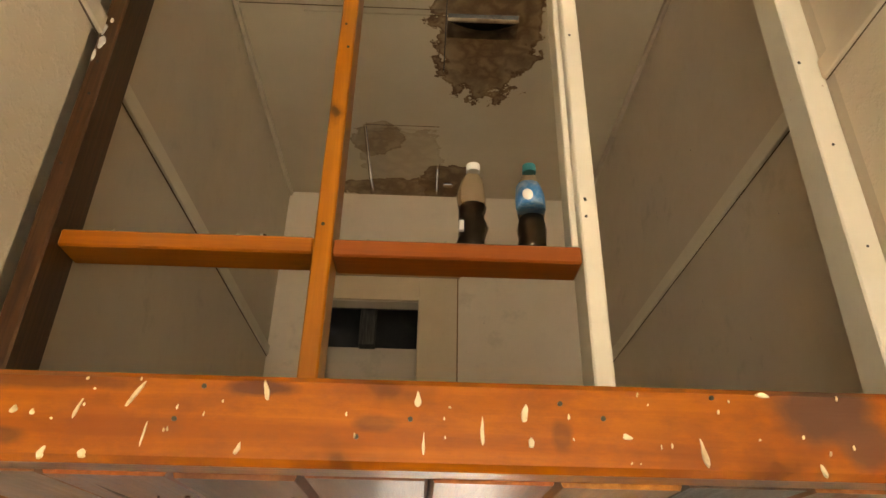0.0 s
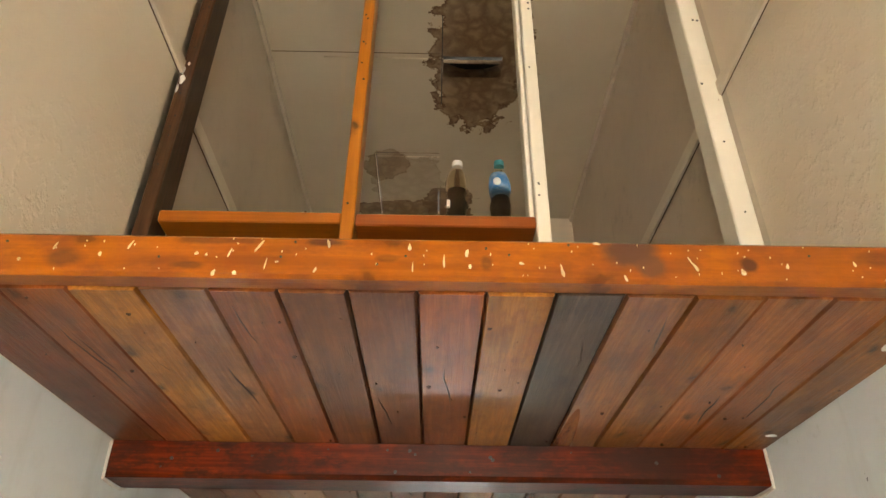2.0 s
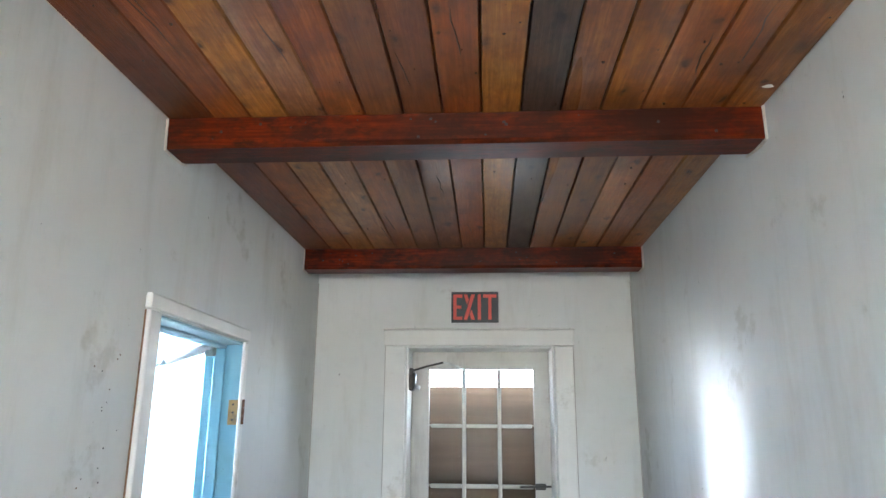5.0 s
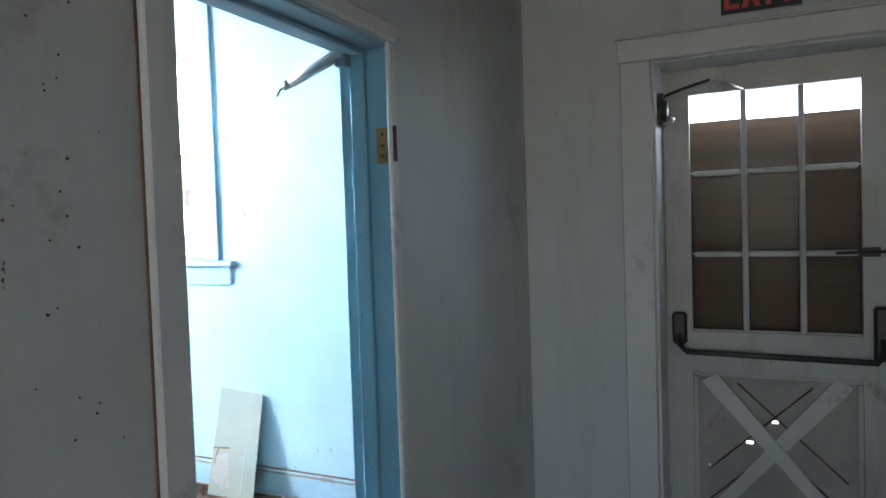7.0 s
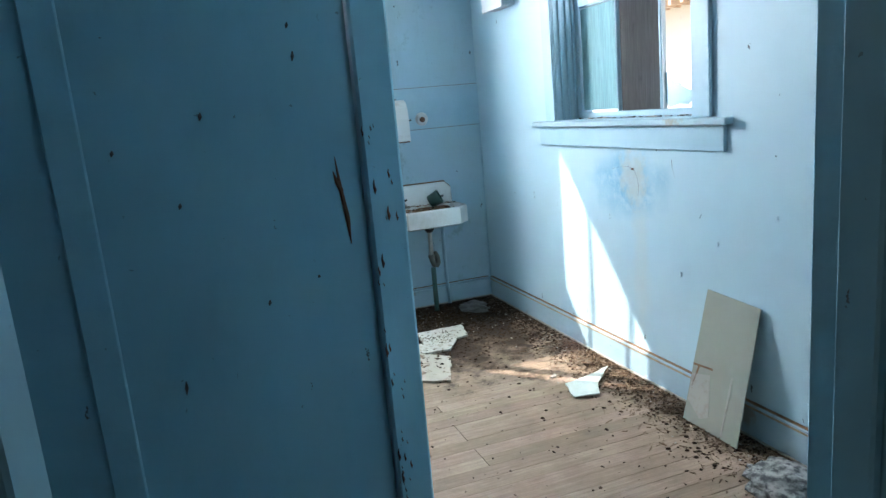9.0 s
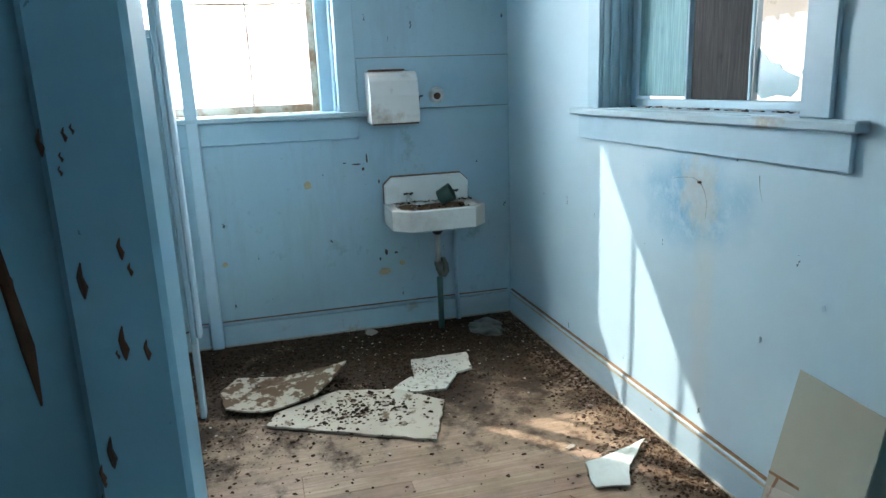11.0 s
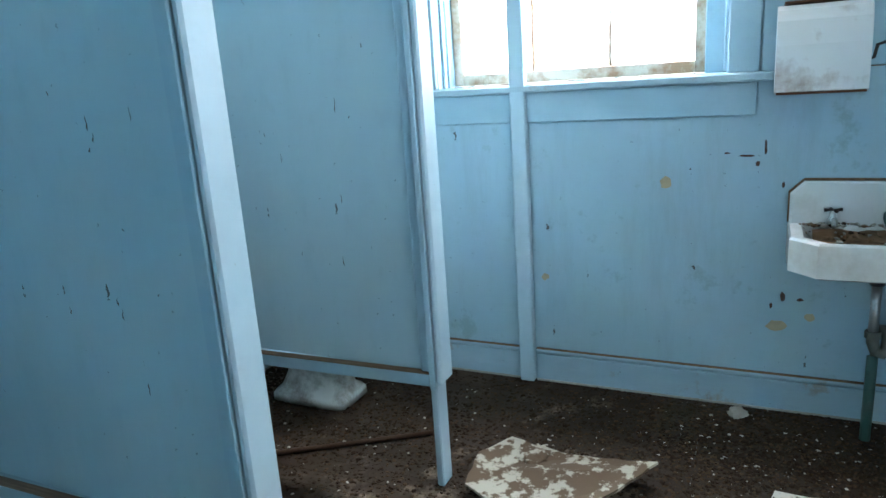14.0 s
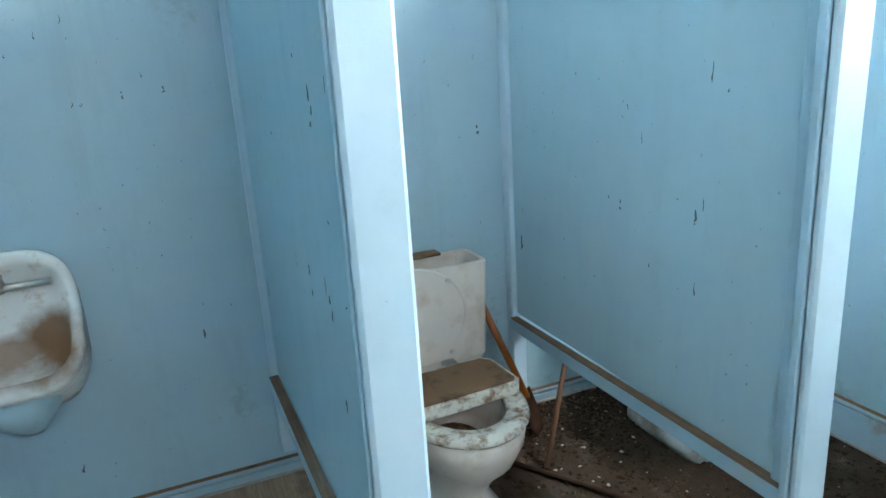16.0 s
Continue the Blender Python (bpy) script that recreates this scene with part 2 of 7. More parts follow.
screen_blue = paint("deep_blue_screen_paint", (0.20, 0.425, 0.54), (0.245, 0.47, 0.585), 0.5, 1.0, 0.1, marks=0.7, squeeze=(1, 1, 0.4))
white_hall = paint("white_hall_paint", (0.60, 0.60, 0.57), (0.66, 0.66, 0.635), 0.62, 1.1, 0.2, 40.0, marks=0.3, stain=((0.44, 0.43, 0.38), 0.6), streaks=((0.46, 0.44, 0.38), 0.5))
white_trim = paint("white_trim_paint", (0.66, 0.645, 0.60), (0.74, 0.73, 0.69), 0.45, 3.0, 0.2, 60.0, marks=0.25, stain=((0.40, 0.35, 0.28), 0.5))
# Grimy white; also the darkened white of the shaded left washroom jamb.
dirty_shaded_white = paint("grimy_shaded_white_paint", (0.30, 0.27, 0.23), (0.42, 0.39, 0.34), 0.55, 3.0, 0.2, 60.0, marks=0.5, stain=((0.26, 0.20, 0.14), 0.7))
cream_smooth = paint("cream_loft_paint", (0.57, 0.485, 0.385), (0.64, 0.55, 0.44), 0.55, 1.2, 0.15, 50.0, marks=0.2, stain=((0.45, 0.39, 0.30), 0.5))
white_stud = paint("white_stud_paint", (0.72, 0.68, 0.58), (0.78, 0.74, 0.65), 0.5, 3.0, 0.2, 60.0, marks=0.4, mark=(0.25, 0.12, 0.05))
plank_tones = {
    "golden": ((0.33, 0.110, 0.022), (0.66, 0.275, 0.074)), "tan": ((0.30, 0.130, 0.042), (0.58, 0.295, 0.110)),
    "brown": ((0.25, 0.075, 0.016), (0.51, 0.19, 0.045)), "plum": ((0.20, 0.066, 0.024), (0.44, 0.175, 0.062)),
    "dark": ((0.13, 0.038, 0.011), (0.31, 0.105, 0.027)), "grey": ((0.055, 0.034, 0.020), (0.17, 0.110, 0.066))}
plank_woods = {k: wood("varnished_" + k + "_pine_plank", d, l, "y", 0.30, 22, 0.06, 0.6, 1.0, dirt=((0.11, 0.042, 0.020), 0.55), coat=0.28, polish=0.18, hair=0.42, gloss=0.2, mottle=((d[0] * 0.45, d[1] * 0.42, d[2] * 0.6), 0.5)) for k, (d, l) in plank_tones.items()}
beam_wood = wood("dark_red_beam_wood", (0.095, 0.016, 0.003), (0.26, 0.050, 0.008), "x", 0.40, 20, 0.15, 0.25, 0.9, dirt=((0.022, 0.008, 0.004), 0.8), coat=0.08, gloss=0.15, mottle=((0.030, 0.009, 0.004), 0.85))
DARK_KNOT = (0.060, 0.017, 0.008)
fascia_wood = wood("orange_fascia_wood", (0.28, 0.066, 0.010), (0.46, 0.135, 0.021), "x", 0.34, 14, 0.1, 0.25, 0.8, dirt=((0.15, 0.035, 0.007), 0.55), coat=0.12, gloss=0.3, hair=0.15, mottle=((0.15, 0.032, 0.007), 0.5),
                   patches=(((0.305, 0, 0.060), (0.050, 0.2, 0.030), (0.075, 0.034, 0.020), 0.9), ((0.34, 0, 0.030), (0.025, 0.2, 0.022), (0.10, 0.042, 0.022), 0.8), ((-0.185, 0, 0.066), (0.035, 0.2, 0.008), DARK_KNOT, 0.8),
                            ((-0.085, 0, 0.038), (0.020, 0.2, 0.008), DARK_KNOT, 0.45), ((0.075, 0, 0.030), (0.010, 0.2, 0.016), DARK_KNOT, 0.5), ((0.50, 0, 0.036), (0.016, 0.2, 0.014), DARK_KNOT, 0.9),
                            ((-0.60, 0, 0.03), (0.04, 0.2, 0.02), DARK_KNOT, 0.6), ((0.72, 0, 0.05), (0.05, 0.2, 0.018), DARK_KNOT, 0.5), ((-0.36, 0, 0.068), (0.07, 0.2, 0.010), DARK_KNOT, 0.6), ((-0.40, 0, 0.02), (0.03, 0.2, 0.008), DARK_KNOT, 0.6)))
stud_wood = wood("orange_stud_wood", (0.30, 0.085, 0.012), (0.50, 0.165, 0.028), "z", 0.34, 16, 0.15, 0.15, 1.0, coat=0.1, hair=0.2)
rail_wood = wood("orange_rail_wood", (0.28, 0.080, 0.012), (0.47, 0.150, 0.026), "x", 0.34, 16, 0.15, 0.15, 1.0, coat=0.1, hair=0.2)
post_wood = wood("dark_brown_post_wood", (0.045, 0.017, 0.008), (0.12, 0.048, 0.020), "z", 0.4, 20, 0.1, 0.25, 0.9)
floor_wood = wood("worn_floor_board", (0.32, 0.228, 0.160), (0.48, 0.360, 0.268), "y", 0.62, 22, 0.05, 0.2, 0.2, dirt=((0.12, 0.080, 0.052), 0.45), hair=0.35, gloss=0.15, drift=(((-4.2, 1.4, 0), (1.1, 0.9, 9), 0.85), ((-4.9, 3.0, 0), (1.3, 1.5, 9), 1.0), ((-4.95, 3.4, 0), (0.7, 0.9, 9), 0.9), ((-4.35, 3.35, 0), (0.8, 0.8, 9), 0.8), ((-4.8, 1.8, 0), (1.4, 1.3, 9), 0.9), ((-3.2, 3.95, 0), (1.5, 0.28, 9), 0.55)))
hall_floor_wood = wood("dark_hall_floor_board", (0.060, 0.036, 0.022), (0.125, 0.078, 0.048), "y", 0.6, 22, 0.1, 0.2, 0.2)
grey_board = wood("weathered_grey_board", (0.016, 0.014, 0.013), (0.115, 0.106, 0.102), "z", 0.8, 36, 0.1, 0.7, 0.9, hair=0.8)
bare_wood = wood("dusty_bare_wood", (0.20, 0.12, 0.07), (0.36, 0.24, 0.15), "y", 0.8, 24, 0.1, 0.3, 0.3, dirt=((0.12, 0.08, 0.05), 0.8))
ply_wood = wood("sun_bleached_plywood", (0.085, 0.056, 0.033), (0.165, 0.110, 0.069), "x", 0.7, 4, 0.1, 0.1, 0.0, hair=0.1)
enamel = plain("dirty_white_enamel", (0.70, 0.66, 0.57), 0.2, 0, (0.24, 0.13, 0.06), 0.9, 23.0, 0.1, (0.47, 0.64))
enamel_cream = plain("yellowed_cream_enamel", (0.71, 0.63, 0.56), 0.22, 0, (0.40, 0.25, 0.13), 0.6, 7.0, 0.04, (0.52, 0.75))
enamel_clean = plain("white_enamel", (0.76, 0.76, 0.74), 0.16, 0, (0.42, 0.36, 0.28), 0.5, 4.0, 0.03)
tan_dust = plain("tan_dust", (0.40, 0.31, 0.21), 0.9, 0, (0.13, 0.085, 0.055), 0.8, 14.0, 0.3)
grime = plain("brown_grime", (0.21, 0.125, 0.070), 0.85, 0, (0.05, 0.033, 0.022), 0.8, 12.0, 0.5)
steel_white = plain("white_painted_steel", (0.66, 0.66, 0.65), 0.35, 0, (0.24, 0.11, 0.05), 0.7, 7.0, 0.1)
chrome = plain("tarnished_chrome", (0.55, 0.55, 0.53), 0.3, 0.9, (0.16, 0.12, 0.08), 0.6, 14.0, 0.1)
dark_metal = plain("dark_bronze_metal", (0.055, 0.050, 0.045), 0.42, 0.6, (0.12, 0.10, 0.08), 0.4, 18.0, 0.15)
rust = plain("rusty_iron", (0.14, 0.060, 0.030), 0.8, 0.2, (0.06, 0.03, 0.02), 0.7, 16.0, 0.4)
dark_rust = plain("dark_rusty_pipe", (0.060, 0.032, 0.020), 0.85, 0.1, (0.03, 0.02, 0.014), 0.7, 16.0, 0.4)
trap_metal = plain("corroded_trap_metal", (0.15, 0.15, 0.13), 0.5, 0.5, (0.07, 0.075, 0.055), 0.8, 22.0, 0.3)
brass = plain("corroded_brass", (0.42, 0.26, 0.10), 0.5, 0.5, (0.16, 0.11, 0.07), 0.8, 30.0, 0.3)
green_pipe = plain("green_painted_pipe", (0.040, 0.105, 0.090), 0.5, 0, (0.10, 0.11, 0.10), 0.6, 14.0, 0.2)
green_plastic = plain("dark_green_plastic", (0.007, 0.045, 0.036), 0.4, 0, (0.02, 0.05, 0.045), 0.4, 8.0, 0.05)
# Black of the sign and small fittings; also paints the hatch void's shade.
black_dark = plain("black_sign_and_void", (0.018, 0.017, 0.018), 0.45, 0, (0.05, 0.045, 0.04), 0.5, 10.0, 0.05)
void_black = plain("deep_shadow_black", (0.004, 0.003, 0.002), 1.0, 0, (0.003, 0.002, 0.002), 0.5, 10.0, 0.0)
void_black.node_tree.nodes["Principled BSDF"].inputs["Specular IOR Level"].default_value = 0.0
red_letter = plain("faded_red_letter", (0.70, 0.085, 0.055), 0.5, 0, (0.45, 0.10, 0.07), 0.4, 14.0, 0.05)
putty = plain("cracked_putty", (0.62, 0.58, 0.50), 0.8, 0, (0.30, 0.20, 0.12), 0.7, 14.0, 0.3)
brown_dirt = plain("brown_floor_dirt", (0.075, 0.045, 0.026), 0.95, 0, (0.035, 0.022, 0.013), 0.7, 30.0, 0.2)
door_paint = paint("grimy_exit_door_paint", (0.44, 0.415, 0.365), (0.56, 0.54, 0.49), 0.5, 3.0, 0.2, 60.0, marks=0.5, stain=((0.20, 0.14, 0.09), 0.8), streaks=((0.24, 0.19, 0.14), 0.7))
brace_paint = paint("scuffed_brace_paint", (0.54, 0.515, 0.46), (0.64, 0.62, 0.57), 0.5, 3.0, 0.2, 60.0, marks=0.5, stain=((0.32, 0.23, 0.15), 0.7))
debris_mat = plain("dark_debris", (0.034, 0.021, 0.013), 0.9, 0, (0.085, 0.054, 0.032), 0.6, 30.0, 0.2)
base_paint = paint("worn_baseboard_paint", (0.29, 0.41, 0.475), (0.36, 0.475, 0.54), 0.5, 3.0, 0.25, 60.0, marks=0.8, mark=(0.10, 0.07, 0.05), stain=((0.30, 0.25, 0.19), 0.75), squeeze=(0.6, 0.6, 2.0))
chip_mat = plain("pale_paint_chip", (0.36, 0.33, 0.29), 0.8, 0, (0.25, 0.19, 0.14), 0.7, 20.0, 0.2)
stucco_far = paint("cream_stucco", (0.84, 0.80, 0.70), (0.88, 0.84, 0.76), 0.8, 0.8, 0.2, 30.0, stain=((0.5, 0.42, 0.32), 0.4))
clay_tile = plain("clay_roof_tile", (0.70, 0.54, 0.41), 0.8, 0, (0.20, 0.10, 0.06), 0.7, 6.0, 0.3)
brown_frame = plain("brown_window_frame", (0.66, 0.48, 0.34), 0.6, 0, (0.3, 0.18, 0.1), 0.5, 6.0, 0.1)
far_pane = plain("dusty_far_pane", (0.30, 0.29, 0.27), 0.4, 0, (0.12, 0.11, 0.10), 0.6, 4.0, 0.0)
dirt_ground = paint("dry_ground", (0.34, 0.28, 0.20), (0.42, 0.36, 0.27), 0.9, 0.7, 0.4, 12.0)
blue_white_label = plain("blue_bottle_label", (0.035, 0.19, 0.44), 0.4, 0, (0.5, 0.6, 0.7), 0.8, 30.0, 0.03)
white_plastic = plain("white_plastic", (0.75, 0.73, 0.70), 0.4, 0, (0.4, 0.35, 0.3), 0.3, 12.0, 0.03)
cream_drip = plain("dried_cream_paint", (0.66, 0.54, 0.36), 0.5, 0, (0.34, 0.19, 0.08), 0.8, 60.0, 0.1)
teal_plastic = plain("teal_plastic_cap", (0.03, 0.20, 0.22), 0.4, 0, (0.02, 0.1, 0.1), 0.3, 12.0, 0.03)
cola = plain("dark_cola", (0.016, 0.008, 0.006), 0.15, 0, (0.01, 0.006, 0.004), 0.2, 4.0, 0.0)
cloth = plain("grey_white_rag", (0.34, 0.33, 0.31), 0.95, 0, (0.06, 0.062, 0.065), 0.9, 30.0, 0.7, (0.42, 0.58))
board_crumbled = plain("crumbling_cream_board", (0.42, 0.375, 0.305), 0.85, 0, (0.13, 0.085, 0.052), 0.9, 17.0, 0.7, (0.55, 0.62))
board_pale = plain("pale_crumbling_board", (0.49, 0.46, 0.395), 0.85, 0, (0.16, 0.115, 0.08), 0.85, 24.0, 0.6, (0.54, 0.66))
board_mat = plain("flaking_white_board", (0.38, 0.34, 0.275), 0.85, 0, (0.095, 0.058, 0.034), 0.95, 13.0, 0.7, (0.47, 0.525))


def stained_ceiling():
    m, nt, p = mat_start("water_stained_ceiling", 0.7)
    n1, _ = noise_node(nt, 1.4, 5.0, 0.6)
    col = blend(nt, ramp(nt, n1.outputs[0], [(0.3, grey(0)), (0.7, grey(1))]), (0.50, 0.425, 0.31), (0.58, 0.50, 0.375))
    for c, r, dark in (((0.385, 2.25, 4.65), (0.245, 0.50, 1.0), 1.0), ((-0.02, 3.56, 4.65), (0.34, 0.10, 1.0), 0.85),
                       ((0.26, 3.48, 4.65), (0.16, 0.17, 1.0), 1.0), ((-0.12, 3.10, 4.65), (0.13, 0.14, 1.0), 0.5), ((0.0, 3.30, 4.65), (0.22, 0.30, 1.0), 0.25)):
        k = blot(nt, c, r, 9.0, 0.45)
        ring = ramp(nt, k, [(0.26, grey(0)), (0.30, grey(1.0 * dark)), (0.40, grey(0.60 * dark)), (0.75, grey(0.78 * dark))])
        vor = nt.nodes.new("ShaderNodeTexVoronoi")
        vor.feature = "DISTANCE_TO_EDGE"
        vor.inputs["Scale"].default_value = 11.0
        wob, _ = noise_node(nt, 9.0, 4.0, 0.6)
        at = nt.nodes.new("ShaderNodeTexCoord")
        mixv = nt.nodes.new("ShaderNodeVectorMath")
        mixv.operation = "MULTIPLY_ADD"
        mixv.inputs[1].default_value = (0.14, 0.14, 0.14)
        nt.links.new(wob.outputs["Color"], mixv.inputs[0])
        nt.links.new(at.outputs["Object"], mixv.inputs[2])
        nt.links.new(mixv.outputs[0], vor.inputs["Vector"])
        cells = ramp(nt, vor.outputs["Distance"], [(0.0, grey(1.0)), (0.10, grey(0.85)), (0.28, grey(0.45))])
        ring2 = blend(nt, 1.0, ring, cells, "MULTIPLY")
        col = blend(nt, ring, col, (0.27, 0.165, 0.075))
        col = blend(nt, ring2, col, (0.085, 0.036, 0.012))
    nt.links.new(col, p.inputs["Base Color"])
    relief(nt, p, n1.outputs[0], 0.15, 0.01)
    return m


def stucco():
    m, nt, p = mat_start("cream_knockdown_plaster", 0.6)
    n1, _ = noise_node(nt, 1.1, 5.0, 0.6)
    col = blend(nt, ramp(nt, n1.outputs[0], [(0.3, grey(0)), (0.7, grey(1))]), (0.71, 0.61, 0.485), (0.77, 0.675, 0.545))
    nt.links.new(col, p.inputs["Base Color"])
    n2, _ = noise_node(nt, 34.0, 5.0, 0.6)
    h = ramp(nt, n2.outputs[0], [(0.50, grey(0)), (0.66, grey(1))])
    relief(nt, p, h, 0.32, 0.005)
    return m


def stained_north():
    """Blue wall with a water run below the window."""
    m, nt, p = mat_start("blue_wall_with_water_stain", 0.5)
    n1, _ = noise_node(nt, 1.3, 5.0, 0.6)
    col = blend(nt, ramp(nt, n1.outputs[0], [(0.3, grey(0)), (0.7, grey(1))]), (0.365, 0.505, 0.575), (0.41, 0.55, 0.62))
    halo = ramp(nt, blot(nt, (-3.27, 3.985, 1.02), (0.30, 0.5, 0.18), 8.0, 0.6), [(0.05, grey(0)), (0.7, grey(0.95))])
    wear, _ = noise_node(nt, 16.0, 8.0, 0.75)
    halo = blend(nt, 1.0, halo, ramp(nt, wear.outputs[0], [(0.38, grey(0.15)), (0.62, grey(1))]), "MULTIPLY")
    col = blend(nt, halo, col, (0.13, 0.33, 0.49))
    core = ramp(nt, blot(nt, (-3.22, 3.985, 1.06), (0.12, 0.5, 0.15), 22.0, 0.6), [(0.2, grey(0)), (0.8, grey(0.75))])
    core = blend(nt, 1.0, core, ramp(nt, wear.outputs[0], [(0.35, grey(0.4)), (0.6, grey(1))]), "MULTIPLY")
    col = blend(nt, core, col, (0.44, 0.425, 0.36))
    run = ramp(nt, blot(nt, (-3.17, 3.985, 0.62), (0.07, 0.5, 0.46), 9.0, 0.5), [(0.1, grey(0)), (0.9, grey(0.6))])
    col = blend(nt, run, col, (0.44, 0.50, 0.50))
    col = blend(nt, maths(nt, "MULTIPLY", specks(nt, 7.0, 0.045, (1, 1, 0.4)), 0.9), col, (0.05, 0.05, 0.06))
    nt.links.new(col, p.inputs["Base Color"])
    n2, _ = noise_node(nt, 60.0, 4.0, 0.6)
    relief(nt, p, n2.outputs[0], 0.12, 0.004)
    return m


def glass_mat(name, rough=0.0, tint=(1, 1, 1)):
    m, nt, p = mat_start(name, rough)
    p.inputs["Base Color"].default_value = (*tint, 1)
    p.inputs["Transmission Weight"].default_value = 1.0
    p.inputs["IOR"].default_value = 1.12
    return m


def frosted_mat():
    m, nt, p = mat_start("milky_window_glass", 0.35)
    p.inputs["Base Color"].default_value = (0.9, 0.93, 0.95, 1)
    t = nt.nodes.new("ShaderNodeBsdfTranslucent")
    t.inputs[0].default_value = (0.92, 0.95, 0.97, 1)
    mx = nt.nodes.new("ShaderNodeMixShader")
    mx.inputs[0].default_value = 0.8
    nt.links.new(p.outputs[0], mx.inputs[1])
    nt.links.new(t.outputs[0], mx.inputs[2])
    nt.links.new(mx.outputs[0], nt.nodes["Material Output"].inputs[0])
    return m


def urinal_mat():
    """White enamel with a brown rust stain low in the bowl and along the rim."""
    m, nt, p = mat_start("rust_stained_enamel", 0.15)
    n, _ = noise_node(nt, 26.0, 6.0, 0.7)
    col = blend(nt, ramp(nt, n.outputs[0], [(0.55, grey(0)), (0.7, grey(0.5))]), (0.70, 0.70, 0.67), (0.36, 0.25, 0.15))
    for c, r, k in (((-0.13, 0.06, 0.22), (0.10, 0.3, 0.10), 0.95), ((0.0, 0.06, 0.19), (0.20, 0.3, 0.06), 0.8), ((-0.05, 0.05, 0.52), (0.2, 0.1, 0.02), 0.9)):
        f = ramp(nt, blot(nt, c, r, 11.0, 0.3), [(0.15, grey(0)), (0.8, grey(k))])
        col = blend(nt, f, col, (0.22, 0.11, 0.045))
    nt.links.new(col, p.inputs["Base Color"])
    return m


ceiling_mat, stucco_mat, north_mat = stained_ceiling(), stucco(), stained_north()
glass, milky = glass_mat("window_glass"), frosted_mat()
ribbed_glass = glass_mat("wavy_door_glass", 0.12, (0.9, 0.88, 0.82))
bottle_plastic = glass_mat("clear_bottle_plastic", 0.08, (0.86, 0.76, 0.60))
urinal_enamel = urinal_mat()
old_acrylic = plain("yellowed_acrylic", (0.50, 0.50, 0.42), 0.25, 0, (0.60, 0.60, 0.54), 0.6, 3.0, 0.03)
old_acrylic.node_tree.nodes["Principled BSDF"].inputs["Transmission Weight"].default_value = 0.35


# ---- building helpers ----
def thing(name, at, label, category, group="", kind=""):
    return tagged(pose_at(new(name), at), label, category, group, kind)


def pose_at(ob, at):
    ob.location = at
    return ob


def origin_of(parent):
    o = Vector((0, 0, 0))
    while parent:
        o += parent.location
        parent = parent.parent
    return o


def part(name, bm, material, parent=None, label="", smooth=False):
    """Links a bmesh, built in world metres, as one mesh under a thing or part."""
    if parent:
        bmesh.ops.translate(bm, vec=-origin_of(parent), verts=bm.verts)
    bmesh.ops.recalc_face_normals(bm, faces=bm.faces)
    me = bpy.data.meshes.new(name)
    bm.to_mesh(me)
    bm.free()
    me.materials.append(material)
    if smooth:
        for f in me.polygons:
            f.use_smooth = True
    ob = new(name, me)
    ob.parent = parent
    return tagged(ob, label)


def add_box(bm, lo, hi, bev=0.0):
    made = bmesh.ops.create_cube(bm, size=1.0)["verts"]
    size, mid = Vector(hi) - Vector(lo), (Vector(hi) + Vector(lo)) / 2
    for v in made:
        v.co = Vector((v.co.x * size.x, v.co.y * size.y, v.co.z * size.z)) + mid
    if bev:
        bmesh.ops.bevel(bm, geom=list({e for v in made for e in v.link_edges}), offset=min(bev, min(size) * 0.3), segments=1, affect="EDGES")


def box(name, lo, hi, material, parent=None, bev=0.003, label=""):
    bm = bmesh.new()
    lo, hi = [min(a, b) for a, b in zip(lo, hi)], [max(a, b) for a, b in zip(lo, hi)]
    add_box(bm, lo, hi, bev)
    return part(name, bm, material, parent, label)


def add_tube(bm, points, r, seg=12, cap=True):
    """A tube along a line of points; r is a number or one radius a point."""
    points = [Vector(p) for p in points]
    rs = r if isinstance(r, (list, tuple)) else [r] * len(points)
    rings = []
    for i, p in enumerate(points):
        way = (points[min(i + 1, len(points) - 1)] - points[max(i - 1, 0)]).normalized()
        side = way.orthogonal().normalized() if i == 0 else (last - way * last.dot(way)).normalized()
        last, up = side, way.cross(side)
        rings.append([bm.verts.new(p + rs[i] * (math.cos(a) * side + math.sin(a) * up)) for a in (2 * math.pi * k / seg for k in range(seg))])
    for a, b in zip(rings, rings[1:]):
        for k in range(seg):
            bm.faces.new((a[k], a[(k + 1) % seg], b[(k + 1) % seg], b[k]))
    if cap:
        bm.faces.new(rings[0][::-1])
        bm.faces.new(rings[-1])


def tube_bm(points, r, seg):
    bm = bmesh.new()
    add_tube(bm, points, r, seg)
    return bm


def tube(name, points, r, material, parent=None, seg=12, label="", smooth=True):
    bm = bmesh.new()
    add_tube(bm, points, r, seg)
    return part(name, bm, material, parent, label, smooth)


def loops(bm, rings, close_first=True, close_last=True):
    """Skins a row of equal closed rings of points."""
    made = [[bm.verts.new(p) for p in ring] for ring in rings]
    n = len(made[0])
    for a, b in zip(made, made[1:]):
        for k in range(n):
            bm.faces.new((a[k], a[(k + 1) % n], b[(k + 1) % n], b[k]))
    if close_first:
        bm.faces.new(made[0][::-1])
    if close_last:
        bm.faces.new(made[-1])


def prism(bm, outline, z0, z1):
    """An outline of (x, y) raised from z0 to z1."""
    loops(bm, [[(x, y, z0) for x, y in outline], [(x, y, z1) for x, y in outline]])


